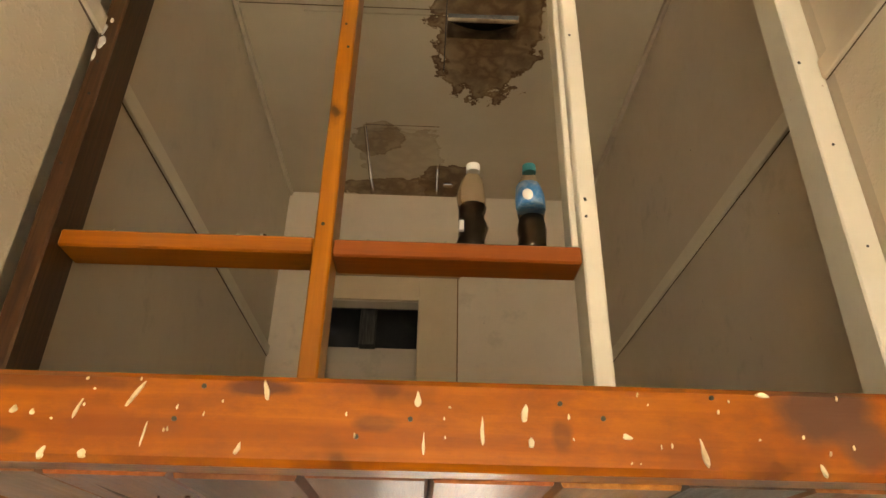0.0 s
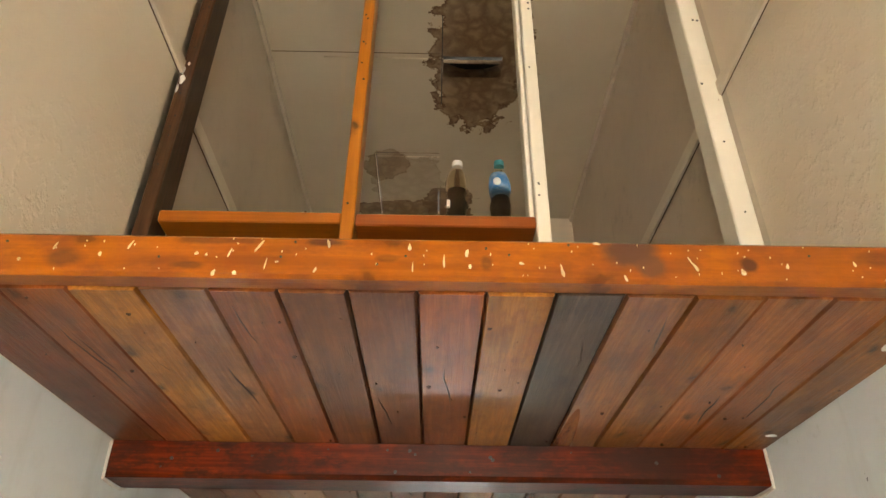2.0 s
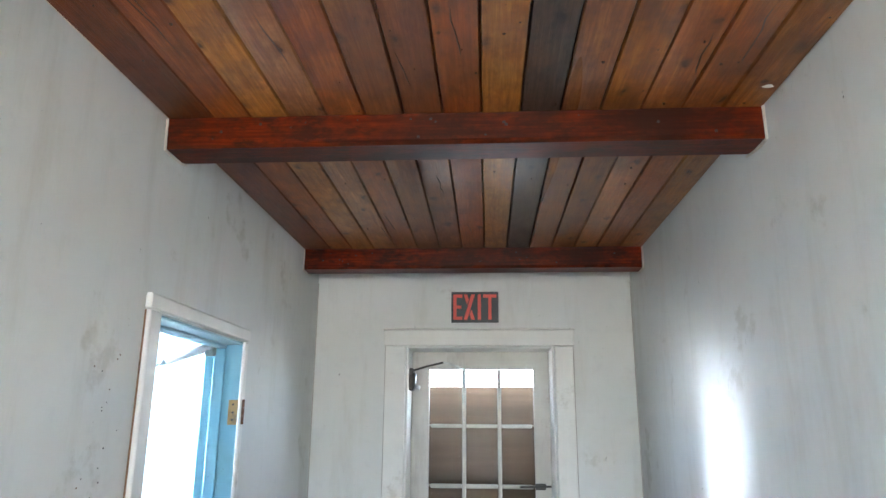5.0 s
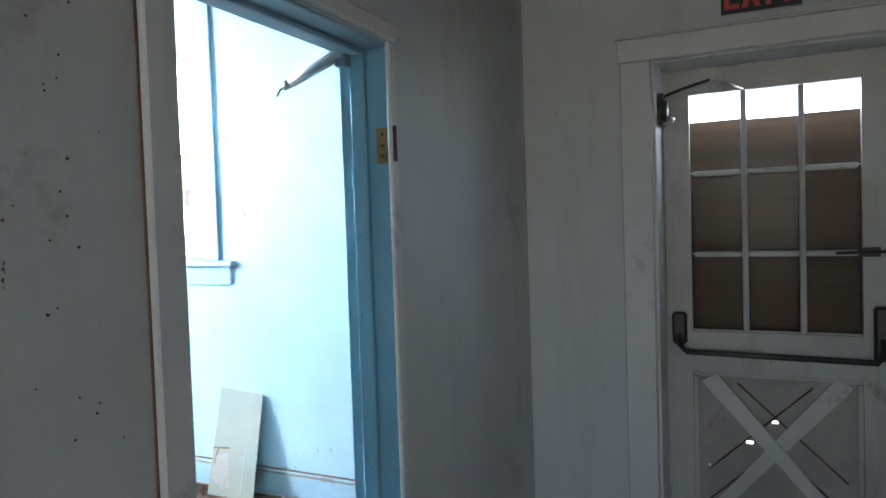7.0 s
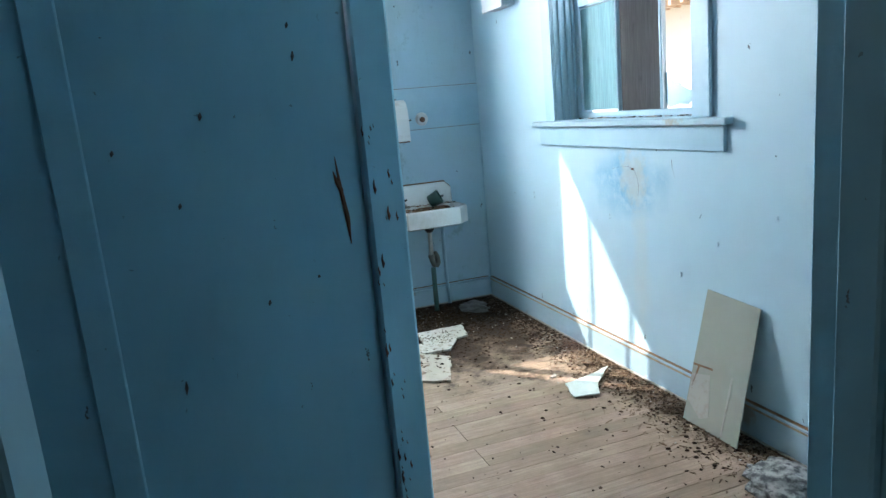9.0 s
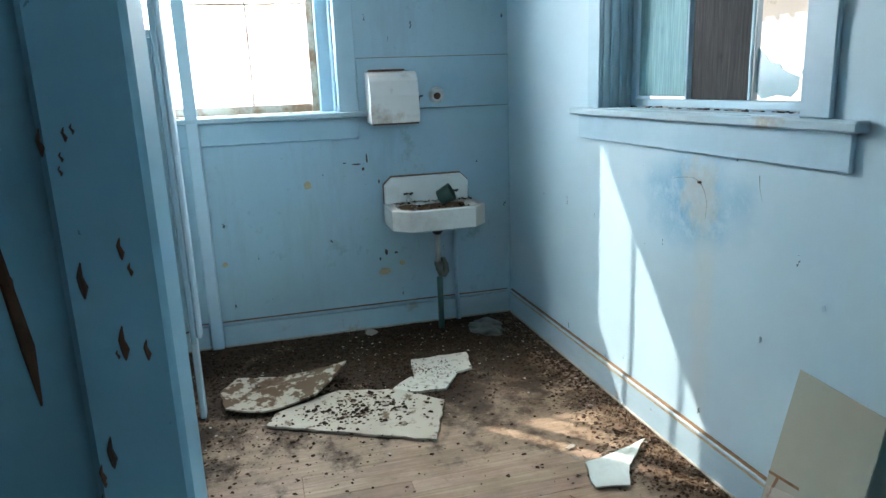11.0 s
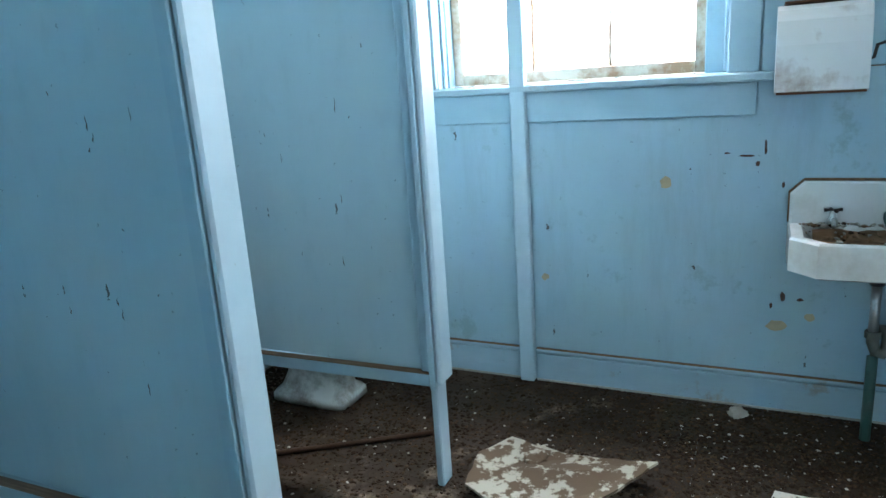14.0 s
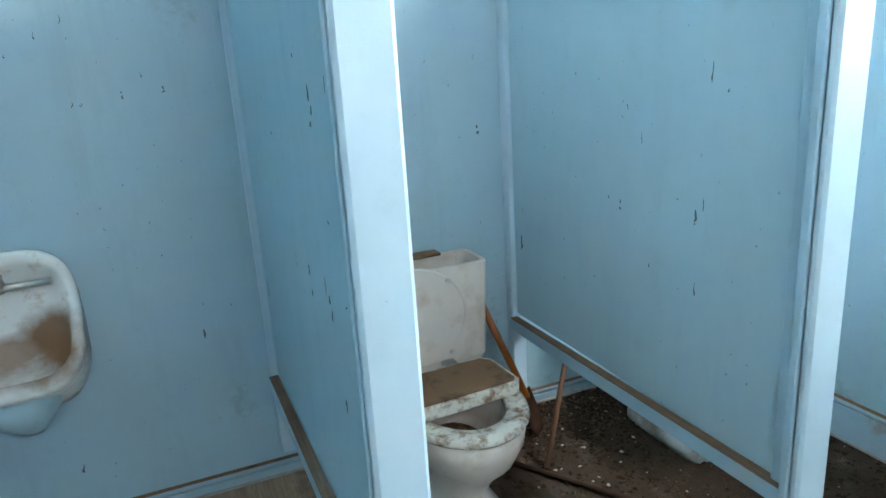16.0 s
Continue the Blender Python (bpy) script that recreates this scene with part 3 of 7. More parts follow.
def slab(name, axis, a0, a1, u0, u1, z0, z1, material, holes=(), bm=None):
    """A wall a0..a1 thick across its axis, from u0 to u1 and z0 to z1, with square holes (u0, u1, z0, z1) through it."""
    us = sorted({u0, u1, *(v for h in holes for v in h[:2])})
    zs = sorted({z0, z1, *(v for h in holes for v in h[2:])})
    us, zs = [u for u in us if u0 <= u <= u1], [z for z in zs if z0 <= z <= z1]
    own = bm is None
    bm = bm or bmesh.new()
    seen = {}

    def vert(a, u, z):
        key = (a, u, z)
        if key not in seen:
            seen[key] = bm.verts.new({"x": (a, u, z), "y": (u, a, z), "z": (u, z, a)}[axis])
        return seen[key]

    def full(i, j):
        if not (0 <= i < len(us) - 1 and 0 <= j < len(zs) - 1):
            return False
        mu, mz = (us[i] + us[i + 1]) / 2, (zs[j] + zs[j + 1]) / 2
        return not any(h[0] < mu < h[1] and h[2] < mz < h[3] for h in holes)

    for i in range(len(us) - 1):
        for j in range(len(zs) - 1):
            if not full(i, j):
                continue
            ua, ub, za, zb = us[i], us[i + 1], zs[j], zs[j + 1]
            bm.faces.new((vert(a0, ua, za), vert(a0, ub, za), vert(a0, ub, zb), vert(a0, ua, zb)))
            bm.faces.new((vert(a1, ua, za), vert(a1, ua, zb), vert(a1, ub, zb), vert(a1, ub, za)))
            for di, dj, e in ((-1, 0, ((ua, za), (ua, zb))), (1, 0, ((ub, za), (ub, zb))), (0, -1, ((ua, za), (ub, za))), (0, 1, ((ua, zb), (ub, zb)))):
                if not full(i + di, j + dj):
                    (p, q), (r, s) = e
                    bm.faces.new((vert(a0, p, q), vert(a0, r, s), vert(a1, r, s), vert(a1, p, q)))
    return part(name, bm, material) if own else bm


def structure(ob, label, category):
    return tagged(ob, label, category, kind="structure")


# ---- the plan ----
HL, HR = -0.665, 1.08            # faces of the hall's side walls
HY = 3.63                        # face of the hall's end wall
TOP = 4.65                       # loft ceiling
PLANK = 2.565                    # underside of the loft's planks
BW, BN, BS, BE = -5.145, 3.985, 0.80, -0.805   # faces of the washroom's walls
BTOP = 3.50
DOOR = (1.775, 2.522, 0.0, 1.985)  # washroom door opening
WW = (1.755, 2.94, 1.34, 3.25)    # west window opening, y and z
WN = (-3.95, -2.76, 1.34, 3.25)  # north window opening, x and z
ED = (-0.155, 0.648, 0.0, 2.095)  # exit door opening
REAR = -3.0

# ---- large structure ----
structure(slab("wall_hall_west_lower", "x", -0.735, HL, REAR, HY, 0, 2.566, white_hall, [DOOR]), "off-white painted hall wall with scuffs and nail holes", "wall")
structure(slab("wall_washroom_east", "x", BE, -0.736, BS, BN, 0, BTOP, blue_wall, [DOOR]), "light blue painted washroom wall", "wall")
structure(slab("wall_hall_west_upper", "x", -0.735, HL + 0.034, REAR, 1.40, 2.567, TOP, stucco_mat), "cream wall with rough knockdown plaster", "wall")
structure(slab("wall_loft_west", "x", -0.735, HL, 1.401, HY, 2.567, TOP, cream_smooth), "smooth cream loft side wall", "wall")
structure(slab("wall_hall_east_lower", "x", HR, HR + 0.15, REAR, HY, 0, 2.566, white_hall), "off-white painted hall wall catching daylight", "wall")
structure(slab("wall_hall_east_upper", "x", HR - 0.004, HR + 0.15, REAR, 1.40, 2.567, TOP, stucco_mat), "cream wall with rough knockdown plaster", "wall")
structure(slab("wall_loft_east", "x", HR, HR + 0.15, 1.401, HY, 2.567, TOP, cream_smooth), "smooth cream loft side wall", "wall")
structure(slab("wall_hall_end", "y", HY, HY + 0.33, -0.734, HR + 0.15, 0, 2.566, white_hall, [ED]), "off-white end wall around the exit door", "wall")
CUP = (-0.37, 0.109, 2.6, 3.965)
structure(slab("wall_loft_end", "y", HY, HY + 0.10, -0.735, HR + 0.15, 2.567, TOP, cream_smooth, [CUP]), "smooth cream loft end wall with a dark hatch", "wall")
# Unseen rear wall; its opening is added to let fill light in.
structure(slab("wall_hall_rear", "y", REAR - 0.15, REAR, -0.735, HR + 0.15, 0, TOP, stucco_mat, [(-0.30, 0.75, 0.9, 2.6)]), "unseen cream rear wall with an added opening for fill light", "wall")
structure(slab("ceiling_loft", "z", TOP, TOP + 0.02, -0.735, HR + 0.15, REAR, HY + 0.33, ceiling_mat,
               [(0.205, 0.50, 2.245, 2.285), (-0.39, 0.17, 2.258, 2.264), (-0.185, -0.178, 3.0, 3.6), (-0.18, 0.19, 3.012, 3.017), (0.188, 0.194, 3.35, 3.6), (0.23, 0.28, 3.49, 3.53), (0.196, 0.201, 2.0, 2.6)]),
          "cream board ceiling with brown water stains and open cracks", "ceiling")
structure(slab("roof_hall", "z", TOP + 0.25, TOP + 0.35, -0.9, HR + 0.3, REAR - 0.2, HY + 0.5, grey_board), "dark boards over the ceiling", "roof")
structure(slab("floor_hall", "z", -0.06, 0.0, -0.805, HR + 0.15, REAR, HY + 0.33, hall_floor_wood), "dark worn hall floor", "floor")
structure(slab("wall_washroom_north", "y", BN, BN + 0.24, BW - 0.24, -0.736, 0, BTOP, north_mat, [WN]), "light blue wall with a water stain under the window", "wall")
structure(slab("wall_washroom_west", "x", BW - 0.24, BW, BS - 0.12, BN, 0, BTOP, blue_wall, [WW]), "light blue washroom wall with scuffs and chipped paint", "wall")
structure(slab("wall_washroom_south", "y", BS - 0.12, BS, BW, BE, 0, BTOP, blue_wall), "light blue washroom wall behind the stalls", "wall")
structure(slab("ceiling_washroom", "z", BTOP, BTOP + 0.1, BW - 0.24, -0.736, BS - 0.12, BN + 0.24, dirty_shaded_white), "dingy plain ceiling of the washroom", "ceiling")
structure(box("subfloor_washroom", (BW - 0.2, BS, -0.10), (BE, BN, -0.022), grime, bev=0), "dirty subfloor under the boards", "floor")
structure(slab("ground", "z", -0.6, -0.45, -400, 400, -400, 400, dirt_ground), "dry bare ground outside", "ground")


# ---- loft: planks underneath, beams, fascia and stud frame ----
loft = thing("loft_platform", (0.2, 0.84, PLANK), "varnished pine plank loft floor seen from below", "loft", kind="structure")
PW = 0.1144
TONES = ("dark", "brown", "golden", "tan", "brown", "plum", "plum", "brown", "golden", "grey", "plum", "brown", "golden", "brown", "brown")
for i in range(15):
    bm = bmesh.new()
    x0, x1, g, d = (HL if i == 0 else -0.523 + PW * (i - 1)) + 0.001, (HR if i == 14 else -0.523 + PW * i) - 0.001, 0.0035, 0.006
    drop = 0.0014 * ((i * 7) % 3)
    prof = [(x0, PLANK + 0.04), (x0, PLANK + d), (x0 + g, PLANK - drop), (x1 - g, PLANK - drop), (x1, PLANK + d), (x1, PLANK + 0.04)]
    loops(bm, [[(x, 0.875, z) for x, z in prof], [(x, HY - 0.002, z) for x, z in prof]])
    ob = part("plank", bm, plank_woods[TONES[i]], loft)
box("deck", (HL + 0.003, 0.876, PLANK + 0.042), (HR - 0.003, HY - 0.003, PLANK + 0.062), bare_wood, loft, 0, "rough boards on top of the loft")

rnd = random.Random(44)
for k in range(64):
    x, y = -0.523 + PW * rnd.randint(-1, 13) + rnd.uniform(0.012, PW - 0.012), rnd.uniform(0.9, 1.69) if k < 44 else rnd.uniform(1.88, 3.25)
    r = rnd.choice((0.0012, 0.0018, 0.0028, 0.0045))
    part("nail_hole", tube_bm([(x, y, PLANK - 0.0036), (x + rnd.uniform(-0.001, 0.001), y + r * 0.7, PLANK + 0.003)], [r, r * 0.9], 7), post_wood, loft)
for k in range(22):
    x, y, n = -0.523 + PW * (k % 14) + rnd.uniform(0.02, PW - 0.02), rnd.uniform(0.9, 1.4) if k < 15 else rnd.uniform(1.9, 2.9), rnd.randint(4, 7)
    pts = [(x + rnd.uniform(-0.004, 0.004) + 0.004 * q, y + rnd.uniform(0.045, 0.06) * q, PLANK - 0.0012) for q in range(n)]
    part("split", tube_bm(pts, [0.0003] + [rnd.uniform(0.0014, 0.0021) for _ in range(n - 2)] + [0.0003], 5), post_wood, loft, "dark drying split")
for sx, sy, rx, ry in ((1.035, 1.03, 0.012, 0.045), (1.045, 1.59, 0.016, 0.010)):
    bm = bmesh.new()
    ring = [(sx + rx * math.cos(a) * (1 + 0.25 * math.sin(3 * a)), sy + ry * math.sin(a)) for a in (q * math.pi / 8 for q in range(16))]
    loops(bm, [[(x, y, PLANK - 0.0005) for x, y in ring], [(sx + (x - sx) * 0.8, sy + (y - sy) * 0.8, PLANK - 0.0045) for x, y in ring]])
    part("paint_spot", bm, white_plastic, loft, "white paint dab")


def fascia():
    f = thing("fascia_beam", (0.2, 0.835, 2.566), "orange-brown varnished timber edge beam with white paint splashes", "beam", kind="structure")
    bm = bmesh.new()
    add_box(bm, (HL + 0.004, 0.83, 2.566), (HR - 0.001, 0.874, 2.644), 0.006)
    part("timber", bm, fascia_wood, f)
    # drips and dabs of dried paint: place, half height, half width, lean
    drips = ((-0.092, 2.624, 0.013, 0.0026, 0.55), (0.019, 2.630, 0.010, 0.0026, -0.25), (-0.191, 2.608, 0.004, 0.003, 0.2), (-0.175, 2.606, 0.003, 0.002, 0), (-0.138, 2.610, 0.010, 0.0014, 0.3),
             (-0.158, 2.573, 0.006, 0.003, 0.3), (-0.125, 2.573, 0.004, 0.004, 0), (-0.078, 2.590, 0.012, 0.0009, 0.1), (0.002, 2.580, 0.006, 0.0022, 0.3), (0.151, 2.626, 0.008, 0.0028, 0), (0.157, 2.588, 0.011, 0.0011, 0),
             (0.207, 2.600, 0.014, 0.0018, 0), (0.244, 2.616, 0.009, 0.0034, 0.15), (0.2485, 2.591, 0.005, 0.0030, 0), (0.282, 2.614, 0.003, 0.0012, 0), (0.331, 2.598, 0.003, 0.0042, -0.6), (0.396, 2.586, 0.014, 0.0026, -0.15),
             (0.456, 2.638, 0.003, 0.0060, -0.5), (0.496, 2.574, 0.006, 0.0022, -0.3), (0.604, 2.608, 0.008, 0.0014, -0.4), (0.611, 2.596, 0.009, 0.0030, -0.4), (0.686, 2.588, 0.007, 0.0042, -0.2), (0.760, 2.600, 0.006, 0.0024, 0.2),
             (-0.300, 2.622, 0.010, 0.0016, 0.4), (-0.345, 2.604, 0.005, 0.0030, 0), (-0.420, 2.618, 0.008, 0.0018, 0.3), (-0.470, 2.592, 0.004, 0.0022, 0), (-0.545, 2.612, 0.007, 0.0014, 0.2), (0.870, 2.606, 0.006, 0.0020, -0.2), (0.935, 2.580, 0.005, 0.0036, 0), (1.03, 2.575, 0.004, 0.012, 0))
    rnd = random.Random(5)
    for k in range(100):
        bm = bmesh.new()
        if k < len(drips):
            x, z, h, w, lean = drips[k]
        else:
            x, z, h, w, lean = rnd.uniform(-0.62, 1.04), rnd.uniform(2.575, 2.638), rnd.uniform(0.0010, 0.0028), rnd.uniform(0.0005, 0.0013), rnd.uniform(-0.2, 0.3)
        h = min(h, 2.643 - z, z - 2.567)
        ring = []
        for a in (q * math.pi / 7 for q in range(14)):
            up = math.sin(a)
            wide = w * (1.0 - 0.45 * up) * (1 + 0.22 * math.sin(3 * a + k))
            ring.append((x + wide * math.cos(a) + lean * h * up, z + h * up))
        loops(bm, [[(px, 0.831, pz) for px, pz in ring], [(x + (px - x) * 0.75, 0.8285, z + (pz - z) * 0.75) for px, pz in ring]])
        part("paint_splash", bm, cream_drip, f)
    for x, z in ((-0.055, 2.603), (0.145, 2.608), (-0.035, 2.632), (0.312, 2.613), (0.275, 2.625), (0.10, 2.592), (0.41, 2.634), (-0.25, 2.60), (0.80, 2.62), (-0.50, 2.625)):
        part("nail_head", tube_bm([(x, 0.8285, z), (x, 0.832, z)], 0.0022, 8), dark_metal, f)
    return f


fascia()


def beam(y0, y1, z0, label):
    b = thing("ceiling_beam", (0.2, (y0 + y1) / 2, PLANK), label, "beam", "ceiling beams", "structure")
    bm = bmesh.new()
    prof = [(y0, PLANK - 0.0015), (y0, z0 + 0.012), (y0 + 0.012, z0), (y1 - 0.012, z0), (y1, z0 + 0.012), (y1, PLANK - 0.0015)]
    loops(bm, [[(HL + 0.001, y, z) for y, z in prof], [(HR - 0.001, y, z) for y, z in prof]])
    part("timber", bm, beam_wood, b)
    rnd = random.Random(int(y0 * 50))
    for _ in range(16):
        x, z, r = rnd.uniform(HL + 0.05, HR - 0.05), rnd.uniform(z0 + 0.02, PLANK - 0.015), rnd.choice((0.0025, 0.0035, 0.005))
        part("nail_hole", tube_bm([(x, y0 - 0.0006, z), (x, y0 + 0.003, z)], r, 7), black_dark, b)
    for x, s in ((HL, 1), (HR, -1)):
        bm = bmesh.new()
        rnd = random.Random(int(y0 * 100) + s)
        edge = [(y0 - 0.006, PLANK - 0.004), (y0 - 0.007, z0 + 0.03), (y0 - 0.004, z0 - 0.006), (y0 + 0.05, z0 - 0.014), (y1 - 0.03, z0 - 0.009), (y1 + 0.004, z0 - 0.002)]
        pts = [(x + s * 0.004, y + rnd.uniform(-0.003, 0.003), z + rnd.uniform(-0.004, 0.004)) for y, z in edge]
        add_tube(bm, pts, 0.004, 6)
        part("plaster_bead", bm, putty, b, "crumbling pale plaster joint")
    return b


beam(1.713, 1.855, 2.470, "dark red-brown varnished ceiling beam let into the walls")
beam(3.29, 3.425, 2.458, "dark red-brown varnished ceiling beam over the exit door")


def stud(name, x0, x1, y0, y1, z0, z1, material, label, nails=8, seed=1):
    s = thing(name, ((x0 + x1) / 2, (y0 + y1) / 2, z0), label, "stud", kind="structure")
    box("timber", (x0, y0, z0), (x1, y1, z1), material, s, 0.004)
    rnd = random.Random(seed)
    for _ in range(nails):
        bm = bmesh.new()
        x, z = rnd.uniform(x0 + 0.01, x1 - 0.01), rnd.uniform(z0 + 0.5, min(z1, z0 + 1.6))
        add_tube(bm, [(x, y0 - 0.0015, z), (x, y0 + 0.002, z)], rnd.uniform(0.0025, 0.0045), 6)
        part("nail_hole", bm, black_dark, s)
    return s


FY = 1.452
DECK = PLANK + 0.062
stud("dark_post", -0.631, -0.588, FY - 0.02, FY + 0.09, DECK, TOP - 0.001, post_wood, "dark brown rough timber post against the wall", 16, 2)
post = bpy.data.objects["dark_post"]
for k, (x, z, w, h) in enumerate(((-0.622, 3.66, 0.006, 0.02), (-0.618, 3.62, 0.009, 0.022), (-0.625, 3.58, 0.004, 0.02), (-0.61, 3.69, 0.004, 0.008))):
    bm = bmesh.new()
    ring = [(x + w * math.cos(a) * (1 + 0.3 * math.sin(3 * a + k)), z + h * math.sin(a)) for a in (q * math.pi / 5 for q in range(10))]
    loops(bm, [[(px, FY - 0.0195, pz) for px, pz in ring], [(x + (px - x) * 0.6, FY - 0.024, z + (pz - z) * 0.6) for px, pz in ring]])
    part("paint_splash", bm, white_plastic, post)
stud("orange_stud", -0.076, -0.038, FY - 0.004, FY + 0.09, DECK, TOP - 0.001, stud_wood, "orange-stained timber stud of the open loft frame", 9, 3)
stud("white_stud", 0.468, 0.507, FY - 0.004, FY + 0.09, DECK, TOP - 0.001, white_stud, "white painted timber stud of the open loft frame", 6, 4)
box("stud_lining", (0.452, FY + 0.02, 3.14), (0.4665, FY + 0.085, TOP - 0.002), white_stud, None, 0.003)
tagged(bpy.data.objects["stud_lining"], "narrow unpainted lining strip beside the white stud", "trim", kind="structure")
stud("white_post", 1.012, HR - 0.002, FY - 0.02, FY + 0.07, DECK, TOP - 0.001, white_stud, "white painted timber post against the wall", 6, 5)
rail = thing("loft_rail", (-0.06, FY + 0.04, 3.10), "orange-stained timber rail across the loft frame", "rail", kind="structure")
box("rail_piece", (-0.584, FY + 0.004, 3.098), (-0.077, FY + 0.088, 3.136), rail_wood, rail, 0.004)
box("rail_piece", (-0.037, FY + 0.004, 3.094), (0.4675, FY + 0.088, 3.133), rail_wood, rail, 0.004)
rnd = random.Random(8)
for k in range(26):
    bm = bmesh.new()
    x, y = rnd.uniform(-0.24, -0.10) if k < 20 else rnd.uniform(-0.5, 0.4), FY + rnd.uniform(0.006, 0.03)
    add_box(bm, (x, y, 3.1345), (x + rnd.uniform(0.004, 0.011), y + 0.006, 3.137 + rnd.uniform(0.001, 0.005)))
    part("paint_chip", bm, chip_mat if k % 3 else debris_mat, rail)
# Brown for the ceiling joints and for painted shadow lines under the battens.
joint_shadow_brown = plain("brown_joint_and_shadow", (0.15, 0.10, 0.065), 0.9, 0, (0.32, 0.25, 0.18), 0.8, 9.0, 0.2)
batten_paint = paint("pale_batten_paint", (0.70, 0.63, 0.51), (0.76, 0.69, 0.57), 0.5, 2.0, 0.15, 50.0, stain=((0.5, 0.43, 0.33), 0.4))
# battens over the board joints of the loft's side walls
for x, s, zb, inset in ((HL, 1, 3.640, 0.034), (HR, -1, 3.585, 0.004)):
    for ya, yb, d, m in ((0.2, FY - 0.025, inset, stucco_mat), (FY + 0.095, HY - 0.002, 0.0, batten_paint)):
        b = thing("batten", (x, (ya + yb) / 2, zb), "cream painted flat batten over a wall board joint", "trim", kind="structure")
        box("strip", (x + s * (d + 0.0005), ya, zb), (x + s * (d + 0.013), yb, zb + 0.055), m, b, 0.003)
        # Thin brown strip paints the shadow line along the batten's lower edge.
        box("joint", (x + s * (d + 0.0004), ya, zb - (0.0030 if s > 0 else 0.0016)), (x + s * (d + 0.004), yb, zb - 0.0005), joint_shadow_brown, b, 0, "thin brown strip painted as the shadow line under the batten")
    ob = box("cornice", (x + s * 0.0005, FY, TOP - 0.03), (x + s * 0.018, HY - 0.002, TOP - 0.001), cream_smooth, None, 0.004)
    structure(ob, "cream painted strip between wall and ceiling", "trim")

# board joints of the loft ceiling
for lo, hi in (((HL + 0.02, 2.226), (0.19, 2.2295)), ((-0.190, 2.98), (0.19, 2.983)), ((-0.193, 2.985), (-0.189, HY - 0.01)), ((0.20, 3.30), (0.2035, HY - 0.01))):
    ob = box("ceiling_joint", (lo[0], lo[1], TOP - 0.0022), (hi[0], hi[1], TOP - 0.0004), joint_shadow_brown, None, 0)
    structure(ob, "thin dark joint between stained ceiling boards", "ceiling")

# hatch in the loft's end wall
tan_trim = paint("tan_hatch_paint", (0.50, 0.40, 0.27), (0.57, 0.46, 0.32), 0.6, 3.0, 0.2, 60.0, marks=0.5)
hatch = thing("loft_hatch", (-0.03, HY, DECK), "open cream-framed hatch into a dark roof void", "hatch", kind="structure")
box("casing", (0.111, HY - 0.02, DECK), (0.318, HY - 0.001, 4.105), tan_trim, hatch)
box("casing", (-0.39, HY - 0.02, 3.967), (0.110, HY - 0.001, 4.105), tan_trim, hatch)
# Brown strip paints the shadow line right of the casing.
box("shadow_gap", (0.3185, HY - 0.012, DECK), (0.325, HY - 0.001, 4.11), grime, hatch, 0)
box("head_strip", (-0.40, HY - 0.040, 4.112), (0.335, HY - 0.001, 4.128), tan_trim, hatch)
box("back_board", (-0.6, HY + 0.36, DECK), (0.4, HY + 0.38, 3.83), cream_smooth, hatch, 0, "pale board deep in the void")
# Black faces put the darkness of the hatch void into the colour.
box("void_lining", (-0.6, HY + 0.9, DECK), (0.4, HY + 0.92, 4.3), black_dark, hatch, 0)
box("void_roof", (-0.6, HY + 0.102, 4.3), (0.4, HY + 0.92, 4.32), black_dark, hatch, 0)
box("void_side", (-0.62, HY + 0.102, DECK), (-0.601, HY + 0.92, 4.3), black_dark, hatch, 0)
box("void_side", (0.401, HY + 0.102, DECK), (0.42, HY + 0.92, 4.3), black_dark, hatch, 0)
box("void_floor", (-0.6, HY + 0.102, DECK - 0.03), (0.4, HY + 0.92, DECK - 0.002), grey_board, hatch, 0)
box("rafter", (-0.22, HY + 0.22, 3.80), (-0.13, HY + 0.30, 4.299), grey_board, hatch)
tagged(tube("leaning_pole", [(-0.46, HY - 0.06, DECK + 0.002), (-0.43, HY - 0.025, 4.13)], 0.024, plain("dark_green_paint", (0.03, 0.045, 0.035), 0.5), None, 10), "dark green painted pole leaning in the corner", "pole")
# sagging flap of ceiling board at the crack
bm = bmesh.new()
cols = 10
grid = [[bm.verts.new((0.205 + 0.295 * i / cols, y, TOP - 0.0015 - s * math.sin(math.pi * i / cols))) for i in range(cols + 1)] for y, s in ((2.2855, 0.048), (2.33, 0.02), (2.38, 0.0))]
for a, b in zip(grid, grid[1:]):
    for i in range(cols):
        bm.faces.new((a[i], a[i + 1], b[i + 1], b[i]))
bmesh.ops.solidify(bm, geom=list(bm.faces), thickness=-0.003)
structure(part("ceiling_flap", bm, ceiling_mat), "sagging torn piece of stained ceiling board", "ceiling")


# Black crescent sheet fills the gap over the flap as painted shade.
bm = bmesh.new()
arc = [(0.215 + 0.275 * i / cols, TOP - 0.002 - 0.044 * math.sin(math.pi * i / cols)) for i in range(cols + 1)]
loops(bm, [[(x, y, z) for x, z in arc] for y in (2.2885, 2.2900)])
structure(part("ceiling_gap", bm, void_black), "black sheet painting the shade above the sagging ceiling board", "ceiling")


